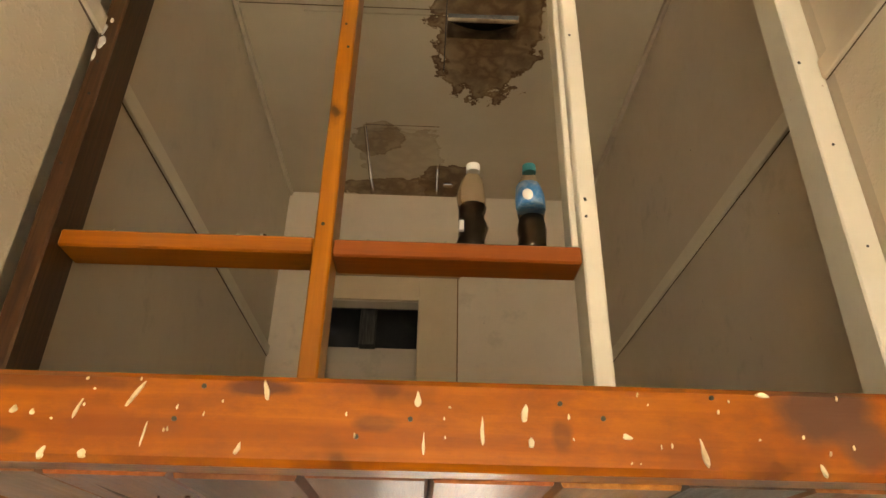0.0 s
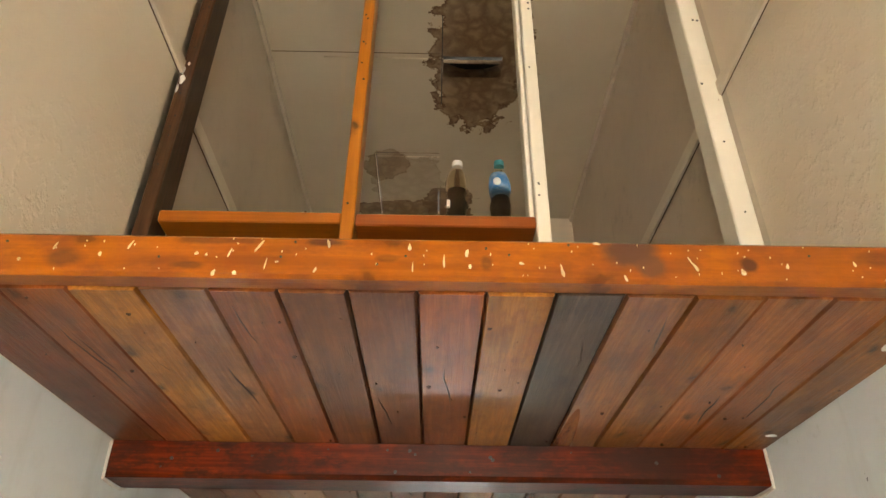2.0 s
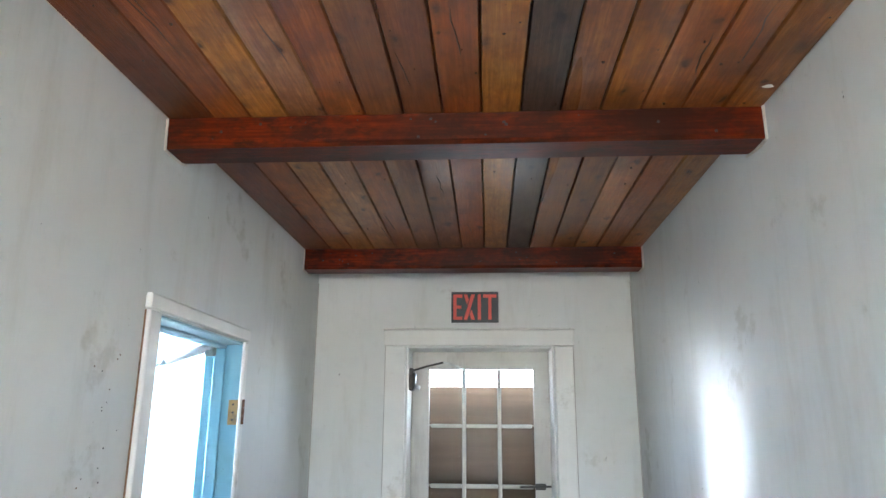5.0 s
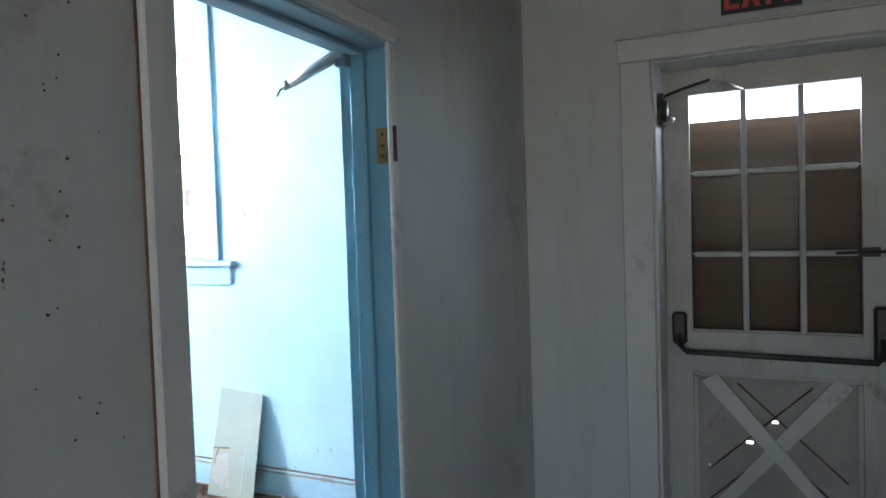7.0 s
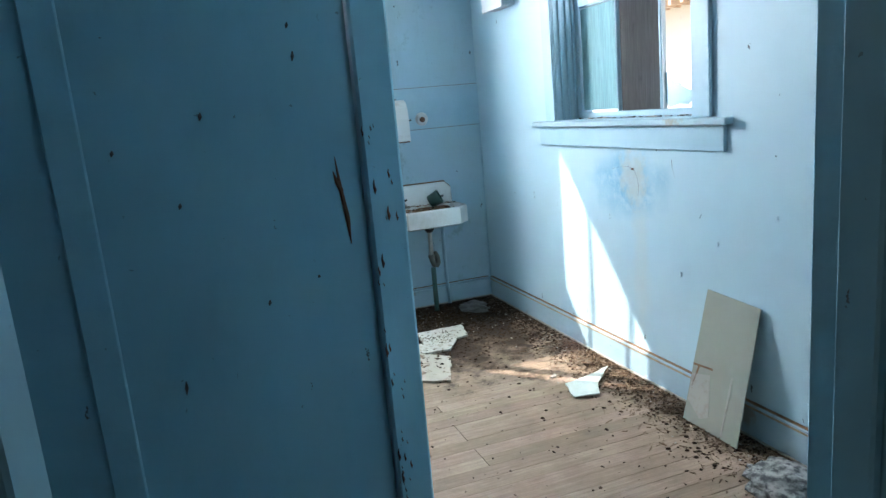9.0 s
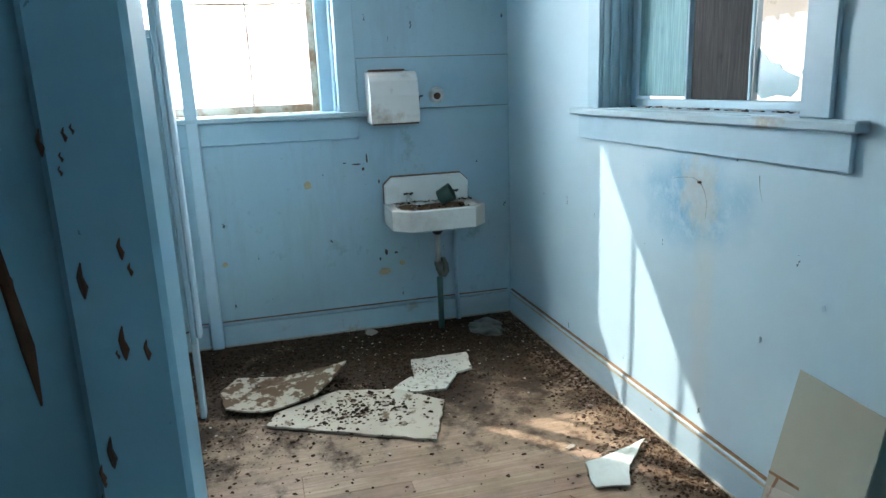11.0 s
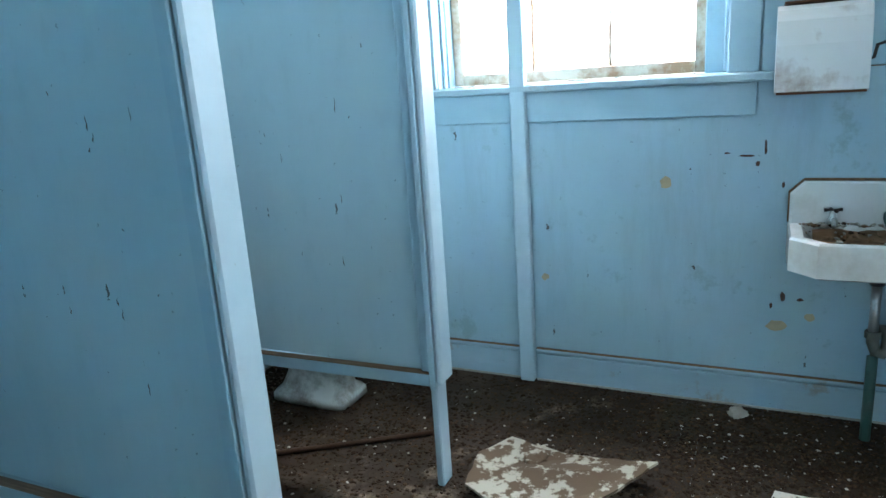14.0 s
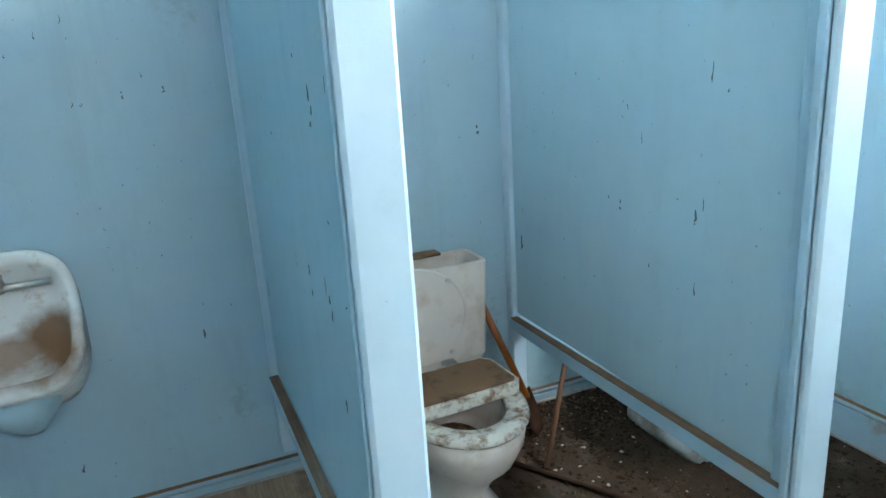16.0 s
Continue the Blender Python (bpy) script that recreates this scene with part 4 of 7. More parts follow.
# ---- bottles on the loft rail ----
def bottle(x, y, z, label, cap_mat, full, wrap, crush, seed):
    b = thing("plastic_bottle", (x, y, z), label, "bottle", "bottles on the rail")
    prof = [(0.020, 0.0), (0.030, 0.004), (0.032, 0.02), (0.029, 0.035), (0.032, 0.06), (0.027, 0.085), (0.031, 0.11), (0.032, 0.145), (0.026, 0.170), (0.014, 0.195), (0.0125, 0.205)]
    rnd = random.Random(seed)
    off = [(rnd.uniform(-crush, crush), rnd.uniform(-crush, crush), rnd.uniform(1 - crush * 12, 1)) for _ in prof]

    def skin(lo, hi, grow):
        bm = bmesh.new()
        rings = []
        for (r, h), (ox, oy, k) in zip(prof, off):
            if lo <= h <= hi:
                rings.append([(x + ox + (r + grow) * k * math.cos(a) * (1 + 0.06 * math.sin(5 * a)), y + oy + (r + grow) * math.sin(a), z + h) for a in (2 * math.pi * j / 20 for j in range(20))])
        loops(bm, rings)
        return bm
    part("shell", skin(0, 1, 0), bottle_plastic, b, smooth=True)
    part("liquid", skin(0, full, -0.0012), cola, b, "dark cola left inside", True)
    if wrap:
        part("wrapper", skin(0.1, 0.172, 0.0008), blue_white_label, b, "blue and white wrapper", True)
        bm = bmesh.new()
        bmesh.ops.create_uvsphere(bm, u_segments=12, v_segments=6, radius=0.013)
        for v in bm.verts:
            v.co = Vector((x - 0.010 + v.co.x * 0.9, y - 0.0325 + v.co.y * 0.16, z + 0.128 + v.co.z * 1.1))
        part("wrapper_patch", bm, white_plastic, b, "white oval on the wrapper", True)
    else:
        bm = bmesh.new()
        add_box(bm, (x - 0.030, y - 0.031, z + 0.035), (x - 0.020, y - 0.022, z + 0.06), 0.001)
        part("wrapper_scrap", bm, white_plastic, b, "torn white wrapper scrap")
    bm = bmesh.new()
    add_tube(bm, [(x + off[-1][0], y + off[-1][1], z + 0.204), (x + off[-1][0], y + off[-1][1], z + 0.222)], 0.0155, 16)
    part("cap", bm, cap_mat, b)
    return b


bottle(0.248, FY + 0.045, 3.1335, "clear plastic bottle half full of dark cola with white cap", white_plastic, 0.112, False, 0.004, 3)
bottle(0.374, FY + 0.045, 3.1335, "clear plastic bottle with blue wrapper and teal cap", teal_plastic, 0.086, True, 0.003, 6)


# ---- exit door ----
def exit_door():
    y = 3.84
    x0, x1 = -0.141, 0.634
    d = thing("door_exit", (0.247, y, 0), "dirty white half-glazed exit door with crossed lower braces", "door", kind="structure")
    px = [-0.043, 0.155, 0.353, 0.546]
    pz = [1.045, 1.352, 1.672, 1.985]
    glaze = (px[0], px[-1], pz[0], pz[-1])
    low = (-0.045, 0.545, 0.17, 0.885)
    bm = slab("leaf", "y", y - 0.02, y + 0.02, x0, x1, 0.012, 2.085, door_paint, [glaze, low], bmesh.new())
    leaf = part("leaf", bm, door_paint, d)
    for i, x in enumerate(px[1:-1]):
        box("muntin", (x - 0.011, y - 0.018, pz[0] + 0.001), (x + 0.011, y + 0.014, pz[-1] - 0.001), door_paint, d, 0.005)
    for z in pz[1:-1]:
        for a, b in zip(px, px[1:]):
            box("muntin", (a + 0.0115, y - 0.0175, z - 0.011), (b - 0.0115, y + 0.0135, z + 0.011), door_paint, d, 0.005)
    for i in range(3):
        for j in range(3):
            bm = bmesh.new()
            a, b, c, e = px[i] + 0.001, px[i + 1] - 0.001, pz[j] + 0.001, pz[j + 1] - 0.001
            n = 14
            rows = [[bm.verts.new((a + (b - a) * k / n, y + 0.016 + 0.0008 * math.sin(0.9 * q + 0.3 * k + i), c + (e - c) * q / n)) for k in range(n + 1)] for q in range(n + 1)]
            for r0, r1 in zip(rows, rows[1:]):
                for k in range(n):
                    bm.faces.new((r0[k], r0[k + 1], r1[k + 1], r1[k]))
            ob = part("pane", bm, ribbed_glass, d, "dusty wavy glass pane", True)
            ob.visible_shadow = False
            box("putty_line", (a, y - 0.004, c), (b, y + 0.012, c + 0.006), putty, d, 0.002, "brown dirty putty")
    # lower panel with peep holes and crossed braces
    holes = [(0.238, 0.262, 0.690, 0.704), (0.145, 0.172, 0.600, 0.616), (0.005, 0.013, 0.498, 0.506), (0.035, 0.041, 0.520, 0.526), (0.46, 0.467, 0.505, 0.512)]
    bm = slab("panel", "y", y + 0.002, y + 0.012, low[0], low[1], low[2], low[3], door_paint, holes, bmesh.new())
    part("panel", bm, dirty_shaded_white, d, "split white board with daylight holes")
    for s, yy in ((1, -0.019), (-1, -0.010)):
        bm = bmesh.new()
        c = Vector((0.25, 0, 0.655))
        way = Vector((s * 0.59, 0, -0.56)).normalized()
        side = Vector((-way.z, 0, way.x)) * 0.042
        a, b = c - way * 0.325, c + way * 0.60
        quad = [a + side, a - side, b - side, b + side]
        quad = [Vector((min(max(q.x, low[0] + 0.004), low[1] - 0.004), 0, min(max(q.z, low[2] + 0.004), low[3] - 0.004))) for q in quad]
        loops(bm, [[(q.x, y + yy, q.z) for q in quad], [(q.x, y + 0.0015, q.z) for q in quad]])
        part("brace", bm, brace_paint, d, "white diagonal brace board")
        for off in (-1, 1):
            p, q = a + side * off * 1.06, b + side * off * 1.06
            line = [p.lerp(q, k / 9) for k in range(10)]
            line = [v for v in line if low[0] + 0.012 < v.x < low[1] - 0.012 and low[2] + 0.012 < v.z < low[3] - 0.012]
            if len(line) > 1:
                part("dirt_line", tube_bm([(v.x, y - 0.0005, v.z) for v in line], [0.0025 + 0.0022 * math.sin(1.7 * k + s + off) ** 2 for k in range(len(line))], 6), rust, d, "brown rust and dirt along the brace")
    for lo, hi in (((low[0], y - 0.010, low[3] - 0.02), (low[1], y + 0.001, low[3] - 0.0005)), ((low[0], y - 0.010, low[2]), (low[0] + 0.02, y + 0.001, low[3] - 0.021)), ((low[1] - 0.02, y - 0.010, low[2]), (low[1], y + 0.001, low[3] - 0.021))):
        box("panel_bead", lo, hi, door_paint, d, 0.004)
    # panic bar
    bar = tube("push_bar", [(-0.09, y - 0.05, 1.03), (-0.085, y - 0.085, 1.0), (-0.06, y - 0.095, 0.975), (0.58, y - 0.095, 0.965), (0.60, y - 0.085, 0.99), (0.602, y - 0.05, 1.04)], 0.011, dark_metal, d, 10, "dark bronze push bar")
    for x, h in ((-0.09, 0.065), (0.602, 0.10)):
        bm = bmesh.new()
        add_box(bm, (x - 0.028, y - 0.055, 1.06 - h), (x + 0.028, y - 0.0205, 1.06 + h), 0.018)
        part("bar_housing", bm, dark_metal, d, "dark bronze housing of the push bar")
    # bolt on the middle rail
    tube("slide_bolt", [(0.46, y - 0.028, 1.353), (0.63, y - 0.028, 1.357)], 0.006, dark_metal, d, 8, "dark sliding bolt")
    box("bolt_plate", (0.545, y - 0.026, 1.338), (0.60, y - 0.0205, 1.372), dark_metal, d, 0.002)
    return d


exit_door()
frame_d = thing("door_frame_exit", (0.247, HY, 0), "dirty white painted timber frame of the exit door", "door frame", kind="structure")
box("jamb", (ED[0] + 0.0005, HY - 0.001, 0), (ED[0] + 0.012, HY + 0.30, ED[3]), white_trim, frame_d)
box("jamb", (ED[1] - 0.012, HY - 0.001, 0), (ED[1] - 0.0005, HY + 0.30, ED[3]), white_trim, frame_d)
box("head_jamb", (ED[0] + 0.0125, HY - 0.001, ED[3] - 0.009), (ED[1] - 0.0125, HY + 0.30, ED[3] - 0.0005), white_trim, frame_d)
box("casing", (-0.268, HY - 0.022, 0), (ED[0] - 0.002, HY - 0.0005, 2.094), white_trim, frame_d)
box("casing", (ED[1] + 0.002, HY - 0.022, 0), (0.750, HY - 0.0005, 2.094), white_trim, frame_d)
box("head_casing", (-0.278, HY - 0.026, 2.096), (0.757, HY - 0.0005, 2.180), white_trim, frame_d)
box("head_cap", (-0.284, HY - 0.034, 2.181), (0.763, HY - 0.0005, 2.191), white_trim, frame_d)
for lo, hi in (((-0.2715, 0), (-0.2685, 2.094)), ((0.7505, 0), (0.7535, 2.094)), ((-0.284, 2.1912), (0.763, 2.194))):
    box("dirty_joint", (lo[0], HY - 0.006, lo[1]), (hi[0], HY - 0.0005, hi[1]), bare_wood, frame_d, 0, "brown dirty joint beside the casing")
for x in (HL + 0.0025, HR - 0.0025):
    structure(box("corner_joint", (x - 0.002, HY - 0.004, 0.3), (x + 0.002, HY - 0.0006, 2.45), dirty_shaded_white, None, 0), "thin dirty crack in the hall corner", "joint")
# outside board that shades the lower panes
# Added ledge, out of view, keeps light from entering below the board.
structure(box("board_ledge", (ED[0] + 0.0125, 3.862, 0.93), (ED[1] - 0.0125, 4.029, 0.95), grey_board, None, 0), "added ledge that blocks light below the outside board", "ledge")
sb = structure(box("storm_board", (-0.45, 4.03, 0.93), (0.95, 4.045, 1.900), ply_wood), "plywood board nailed over the outside of the exit door", "board")


hk = thing("wire_hook", (0.70, HY - 0.022, 0.92), "small rusty wire hook on the door casing", "hook")
tube("wire", [(0.665, HY - 0.0215, 0.955), (0.668, HY - 0.035, 0.948), (0.69, HY - 0.040, 0.930), (0.715, HY - 0.038, 0.935), (0.735, HY - 0.034, 0.905)], 0.003, dark_metal, hk, 6)
part("eye", tube_bm([(0.665, HY - 0.0225, 0.955), (0.665, HY - 0.030, 0.955)], 0.008, 8), rust, hk)


def exit_closer():
    c = thing("door_closer", (-0.15, 3.70, 1.90), "old dark metal door closer with bent arm", "door closer")
    bm = bmesh.new()
    add_tube(bm, [(-0.140, 3.70, 1.865), (-0.140, 3.70, 1.885), (-0.136, 3.70, 1.945), (-0.136, 3.70, 1.965)], [0.022, 0.036, 0.034, 0.018], 14)
    part("housing", bm, dark_metal, c, smooth=True)
    box("bracket", (-0.1425, 3.67, 1.86), (-0.120, 3.76, 1.98), dark_metal, c, 0.004)
    tube("arm", [(-0.135, 3.70, 1.965), (-0.05, 3.69, 1.990), (0.045, 3.69, 2.012)], 0.006, dark_metal, c, 8)
    tube("link", [(0.045, 3.69, 2.014), (0.11, 3.73, 1.998), (0.155, 3.80, 1.985)], 0.005, chrome, c, 8)
    tube("valve", [(-0.110, 3.69, 1.885), (-0.085, 3.685, 1.872)], 0.011, chrome, c, 10)
    return c


exit_closer()


def exit_sign():
    s = thing("exit_sign", (0.222, HY, 2.22), "black sign with red capital letters reading EXIT", "sign")
    box("board", (0.092, HY - 0.008, 2.223), (0.352, HY - 0.0005, 2.397), black_dark, s, 0.002)
    for lo, hi in (((0.089, 2.220), (0.355, 2.2235)), ((0.089, 2.3965), (0.355, 2.400)), ((0.0885, 2.224), (0.092, 2.396)), ((0.352, 2.224), (0.3555, 2.396))):
        box("rim", (lo[0], HY - 0.010, lo[1]), (hi[0], HY - 0.0005, hi[1]), steel_white, s, 0.001)

    def letter(strokes):
        bm = bmesh.new()
        for quad in strokes:
            loops(bm, [[(x, HY - 0.0105, z) for x, z in quad], [(x, HY - 0.0075, z) for x, z in quad]])
        part("letter", bm, red_letter, s)

    def bar(a, b, c, e):
        return [(a, c), (b, c), (b, e), (a, e)]
    zb, zt, w = 2.240, 2.381, 0.0175
    letter([bar(0.103, 0.103 + w, zb, zt), bar(0.1206, 0.153, zt - w, zt), bar(0.1206, 0.148, 2.302, 2.319), bar(0.1206, 0.153, zb, zb + w)])
    letter([[(0.160, zb), (0.180, zb), (0.2225, zt), (0.2025, zt)], [(0.160, zt), (0.180, zt), (0.1895, 2.349), (0.1785, 2.325)], [(0.2025, zb), (0.2225, zb), (0.204, 2.296), (0.1932, 2.272)]])
    letter([bar(0.238, 0.238 + w, zb, zt)])
    letter([bar(0.268, 0.342, zt - w, zt), bar(0.2963, 0.2963 + w, zb, zt - w - 0.0002)])
    return s


exit_sign()

# ---- washroom door opening ----
wf = thing("door_frame_washroom", (-0.73, 2.085, 0), "blue painted door frame with white hall-side casing", "door frame", kind="structure")
DY0, DY1, DZ = DOOR[0], DOOR[1], DOOR[3]
box("casing", (HL + 0.0005, 1.712, 0), (HL + 0.018, DY0 + 0.004, DZ + 0.0015), white_trim, wf, 0.004)
box("casing", (HL + 0.0005, 2.494, 0), (HL + 0.014, 2.530, DZ + 0.0015), white_trim, wf, 0.004)
box("head_casing", (HL + 0.0005, 1.704, DZ + 0.0025), (HL + 0.020, 2.530, 2.034), white_trim, wf, 0.005)
# White jamb in a darker paint, so its shade sits in the colour.
box("jamb", (BE - 0.012, DY0 + 0.0005, 0), (HL + 0.0003, DY0 + 0.010, DZ), dirty_shaded_white, wf)
box("jamb", (BE - 0.012, DY1 - 0.012, 0), (HL - 0.001, DY1 - 0.002, DZ), screen_blue, wf)
box("head_jamb", (BE - 0.012, DY0 + 0.0105, DZ - 0.010), (HL + 0.0003, DY1 - 0.0125, DZ - 0.0005), blue_trim, wf)
box("stop", (-0.800, DY0 + 0.0105, 0), (-0.725, DY0 + 0.052, DZ - 0.024), screen_blue, wf)
box("stop", (-0.775, DY1 - 0.027, 0), (-0.730, DY1 - 0.0125, DZ - 0.024), screen_blue, wf)
box("stop", (-0.775, DY0 + 0.0105, DZ - 0.0235), (-0.730, DY1 - 0.0125, DZ - 0.0105), blue_trim, wf)
for y0, y1 in ((DY0 - 0.085, DY0), (DY1, DY1 + 0.085)):
    box("inner_casing", (BE - 0.020, y0, 0), (BE - 0.0005, y1, DZ + 0.0015), blue_trim, wf, 0.004)
box("inner_head_casing", (BE - 0.022, DY0 - 0.09, DZ + 0.0025), (BE - 0.0005, DY1 + 0.09, DZ + 0.09), blue_trim, wf, 0.004)
box("dirty_joint", (HL + 0.0005, 1.709, 0), (HL + 0.005, 1.7115, DZ), grime, wf, 0, "brown dirty joint beside the casing")
hinge = thing("hinge_leaf", (HL, 2.50, 1.72), "corroded brass hinge leaf still screwed to the door frame", "hinge")
box("plate", (-0.705, 2.5065, 1.672), (HL - 0.003, 2.5095, 1.765), brass, hinge, 0.001)
bm = bmesh.new()
for k in range(3):
    add_tube(bm, [(HL + 0.020, 2.500, 1.674 + 0.031 * k), (HL + 0.020, 2.500, 1.704 + 0.031 * k)], 0.0055, 10)
part("knuckle", bm, rust, hinge)
for z in (1.69, 1.718, 1.748):
    bm = bmesh.new()
    add_tube(bm, [(-0.686, 2.507, z), (-0.686, 2.5045, z)], 0.004, 8)
    part("screw", bm, dark_metal, hinge)
dc = thing("closer_tube", (-0.77, 2.50, 1.95), "white painted door closer tube hanging from its bracket", "door closer")
box("bracket", (-0.800, 2.462, 1.930), (-0.765, 2.4945, 1.985), chrome, dc, 0.003)
tube("barrel", [(-0.775, 2.472, 1.966), (-0.86, 2.478, 1.942), (-0.955, 2.484, 1.912)], 0.016, steel_white, dc, 14)
tube("rod_end", [(-0.955, 2.484, 1.912), (-0.983, 2.486, 1.904)], 0.013, chrome, dc, 10)
tube("hook", [(-0.98, 2.486, 1.904), (-0.994, 2.480, 1.892), (-1.0, 2.476, 1.876)], 0.003, dark_metal, dc, 6)
# nail holes scattered on the hall wall beside the door
rnd = random.Random(11)
nh = thing("nail_hole_cluster", (HL, 1.55, 1.6), "scattered dark nail holes in the hall wall", "nail holes")
for k in range(34):
    bm = bmesh.new()
    y, z = rnd.gauss(1.56, 0.05) if k < 24 else rnd.uniform(0.9, 1.7), rnd.uniform(1.2, 1.86)
    add_tube(bm, [(HL - 0.001, y, z), (HL + 0.0012, y, z)], rnd.uniform(0.0012, 0.0027), 7)
    part("nail_hole", bm, black_dark if k % 5 else rust, nh)


# ---- washroom: baseboards, battens and wall bands ----
def baseboard(lo, hi, along, face, h=0.135):
    """A blue board with a dirty cap strip; face is the way it looks."""
    b = thing("baseboard", ((lo[0] + hi[0]) / 2, (lo[1] + hi[1]) / 2, 0), "chipped blue painted baseboard with a dirty top edge", "baseboard", kind="structure")
    fx, fy = face
    a, c = [lo[0], lo[1]], [hi[0], hi[1]]
    box("board", (a[0], a[1], 0.001), (c[0] + fx * 0.016, c[1] + fy * 0.016, h - 0.004), base_paint, b, 0.003)
    if fy < 0:
        box("dirt_line", (a[0], a[1], h - 0.0038), (c[0] + fx * 0.0195, c[1] + fy * 0.0195, h + 0.004), tan_dust, b, 0.0, "brown bare wood and dirt in the joint")
    box("cap", (a[0], a[1], h + 0.0042), (c[0] + fx * 0.020, c[1] + fy * 0.020, h + 0.019), base_paint, b, 0.004)
    box("cap_dust", (a[0], a[1], h + 0.0192), (c[0] + fx * 0.0165, c[1] + fy * 0.0165, h + 0.0225), grime, b, 0.0, "brown dust on the top edge")
    box("floor_joint", (a[0], a[1], 0.0005), (c[0] + fx * 0.023, c[1] + fy * 0.023, 0.009), chip_mat, b, 0.002, "flaking pale strip at the floor")
    return b


e = 0.0006
baseboard((BW + 0.03, BN - e), (BE - 0.02, BN - e), "x", (0, -1))
baseboard((BW + e, 2.17), (BW + e, BN - 0.03), "y", (1, 0))
baseboard((BW + e, BS + 0.03), (BW + e, 2.09), "y", (1, 0))
baseboard((BW + 0.03, BS + e), (BE - 0.02, BS + e), "x", (0, 1), 0.040)
structure(box("batten", (BW + e, 2.098, 0.001), (BW + 0.045, 2.165, BTOP - 0.001), blue_pale, None, 0.005), "light blue square batten fixed to the wall", "batten")
structure(box("wall_board", (BW + e, 3.056, 1.338), (BW + 0.015, BN - 0.001, 1.632), blue_trim, None, 0.003), "blue painted board fixed across the wall above the sink", "wall board")
for z in (1.3345, 1.6325):
    structure(box("board_joint", (BW + e, 3.057, z), (BW + 0.009, BN - 0.001, z + 0.003), grime, None, 0), "dark open joint along the wall board", "joint")
structure(box("corner_bead", (BW + e, BN - 0.012, 0.16), (BW + 0.012, BN - e, 1.337), blue_trim, None, 0.003), "blue painted corner strip", "trim")


# ---- windows ----
def sash(w, axis, plane, u, z, cols, rows, fill, material, cut=None, foot=0.046):
    """A sash of cols x rows panes; fill(i, j) gives a pane's material or None."""
    def b3(name, u0, u1, z0, z1, d0, d1, m, label=""):
        lo, hi = ((d0, u0, z0), (d1, u1, z1)) if axis == "x" else ((u0, d0, z0), (u1, d1, z1))
        return box(name, lo, hi, m, w, 0.003, label)
    r = 0.042
    out = -1 if axis == "x" else 1
    a, b = plane - 0.018, plane + 0.018
    b3("stile", u[0], u[0] + r, z[0], z[1], a, b, material)
    b3("stile", u[1] - r, u[1], z[0], z[1], a, b, material)
    b3("rail", u[0] + r + 0.0005, u[1] - r - 0.0005, z[0], z[0] + foot, a, b, material)
    b3("rail", u[0] + r + 0.0005, u[1] - r - 0.0005, z[1] - r, z[1], a, b, material)
    us = [u[0] + r + (u[1] - u[0] - 2 * r) * i / cols for i in range(cols + 1)]
    zs = [z[0] + foot + (z[1] - z[0] - foot - r) * j / rows for j in range(rows + 1)]
    if cut:
        zs[1] = cut
    for i in range(1, cols):
        b3("muntin", us[i] - 0.007, us[i] + 0.007, zs[0] + 0.0005, zs[-1] - 0.0005, plane - 0.014, plane + 0.014, material)
    for j in range(1, rows):
        for i in range(cols):
            b3("muntin", us[i] + 0.0075, us[i + 1] - 0.0075, zs[j] - 0.007, zs[j] + 0.007, plane - 0.0135, plane + 0.0135, material)
    for i in range(cols):
        for j in range(rows):
            m = fill(i, j)
            if m:
                ob = b3("pane", us[i] + 0.0005, us[i + 1] - 0.0005, zs[j] + 0.0005, zs[j + 1] - 0.0005, plane - 0.0015, plane + 0.0015, m)
                if m is glass:
                    ob.visible_shadow = False
    return us, zs


window_w = thing("window_west", (BW, 2.37, 1.34), "blue painted sash window with bright milky panes", "window", kind="structure")
xs = BW
old_putty_frame = plain("weathered_sash_paint", (0.56, 0.47, 0.37), 0.6, 0, (0.30, 0.14, 0.06), 0.85, 7.0, 0.2, (0.44, 0.60))
sash(window_w, "x", BW - 0.20, (1.758, 2.852), (1.345, 2.900), 3, 2, lambda i, j: milky if j == 0 else glass, old_putty_frame, 1.955)
box("jamb_filler", (BW - 0.225, 2.853, 1.339), (BW - 0.12, 2.9395, 3.249), blue_trim, window_w)
box("shade", (BW - 0.19, 1.758, 2.902), (BW - 0.185, 2.852, 3.245), white_trim, window_w, 0, "faded cream roller shade")
box("sill", (BW - 0.18, 1.60, 1.306), (BW + 0.045, 3.10, 1.338), base_paint, window_w, 0.006)
box("apron", (BW + e, 1.63, 1.182), (BW + 0.018, 3.046, 1.3055), blue_trim, window_w, 0.004)
for y0, y1 in ((1.62, 1.753), (2.942, 3.052)):
    box("casing", (BW + e, y0, 1.3385), (BW + 0.020, y1, 3.26), blue_trim, window_w, 0.004)
box("head_casing", (BW + e, 1.64, 3.2605), (BW + 0.022, 3.07, 3.37), blue_trim, window_w, 0.004)
for y in (1.756, 2.925):
    box("stop", (BW - 0.115, y, 1.339), (BW - 0.095, y + 0.014, 3.249), blue_trim, window_w)
    box("parting_bead", (BW - 0.07, y, 1.339), (BW - 0.045, y + 0.014, 3.249), blue_trim, window_w)

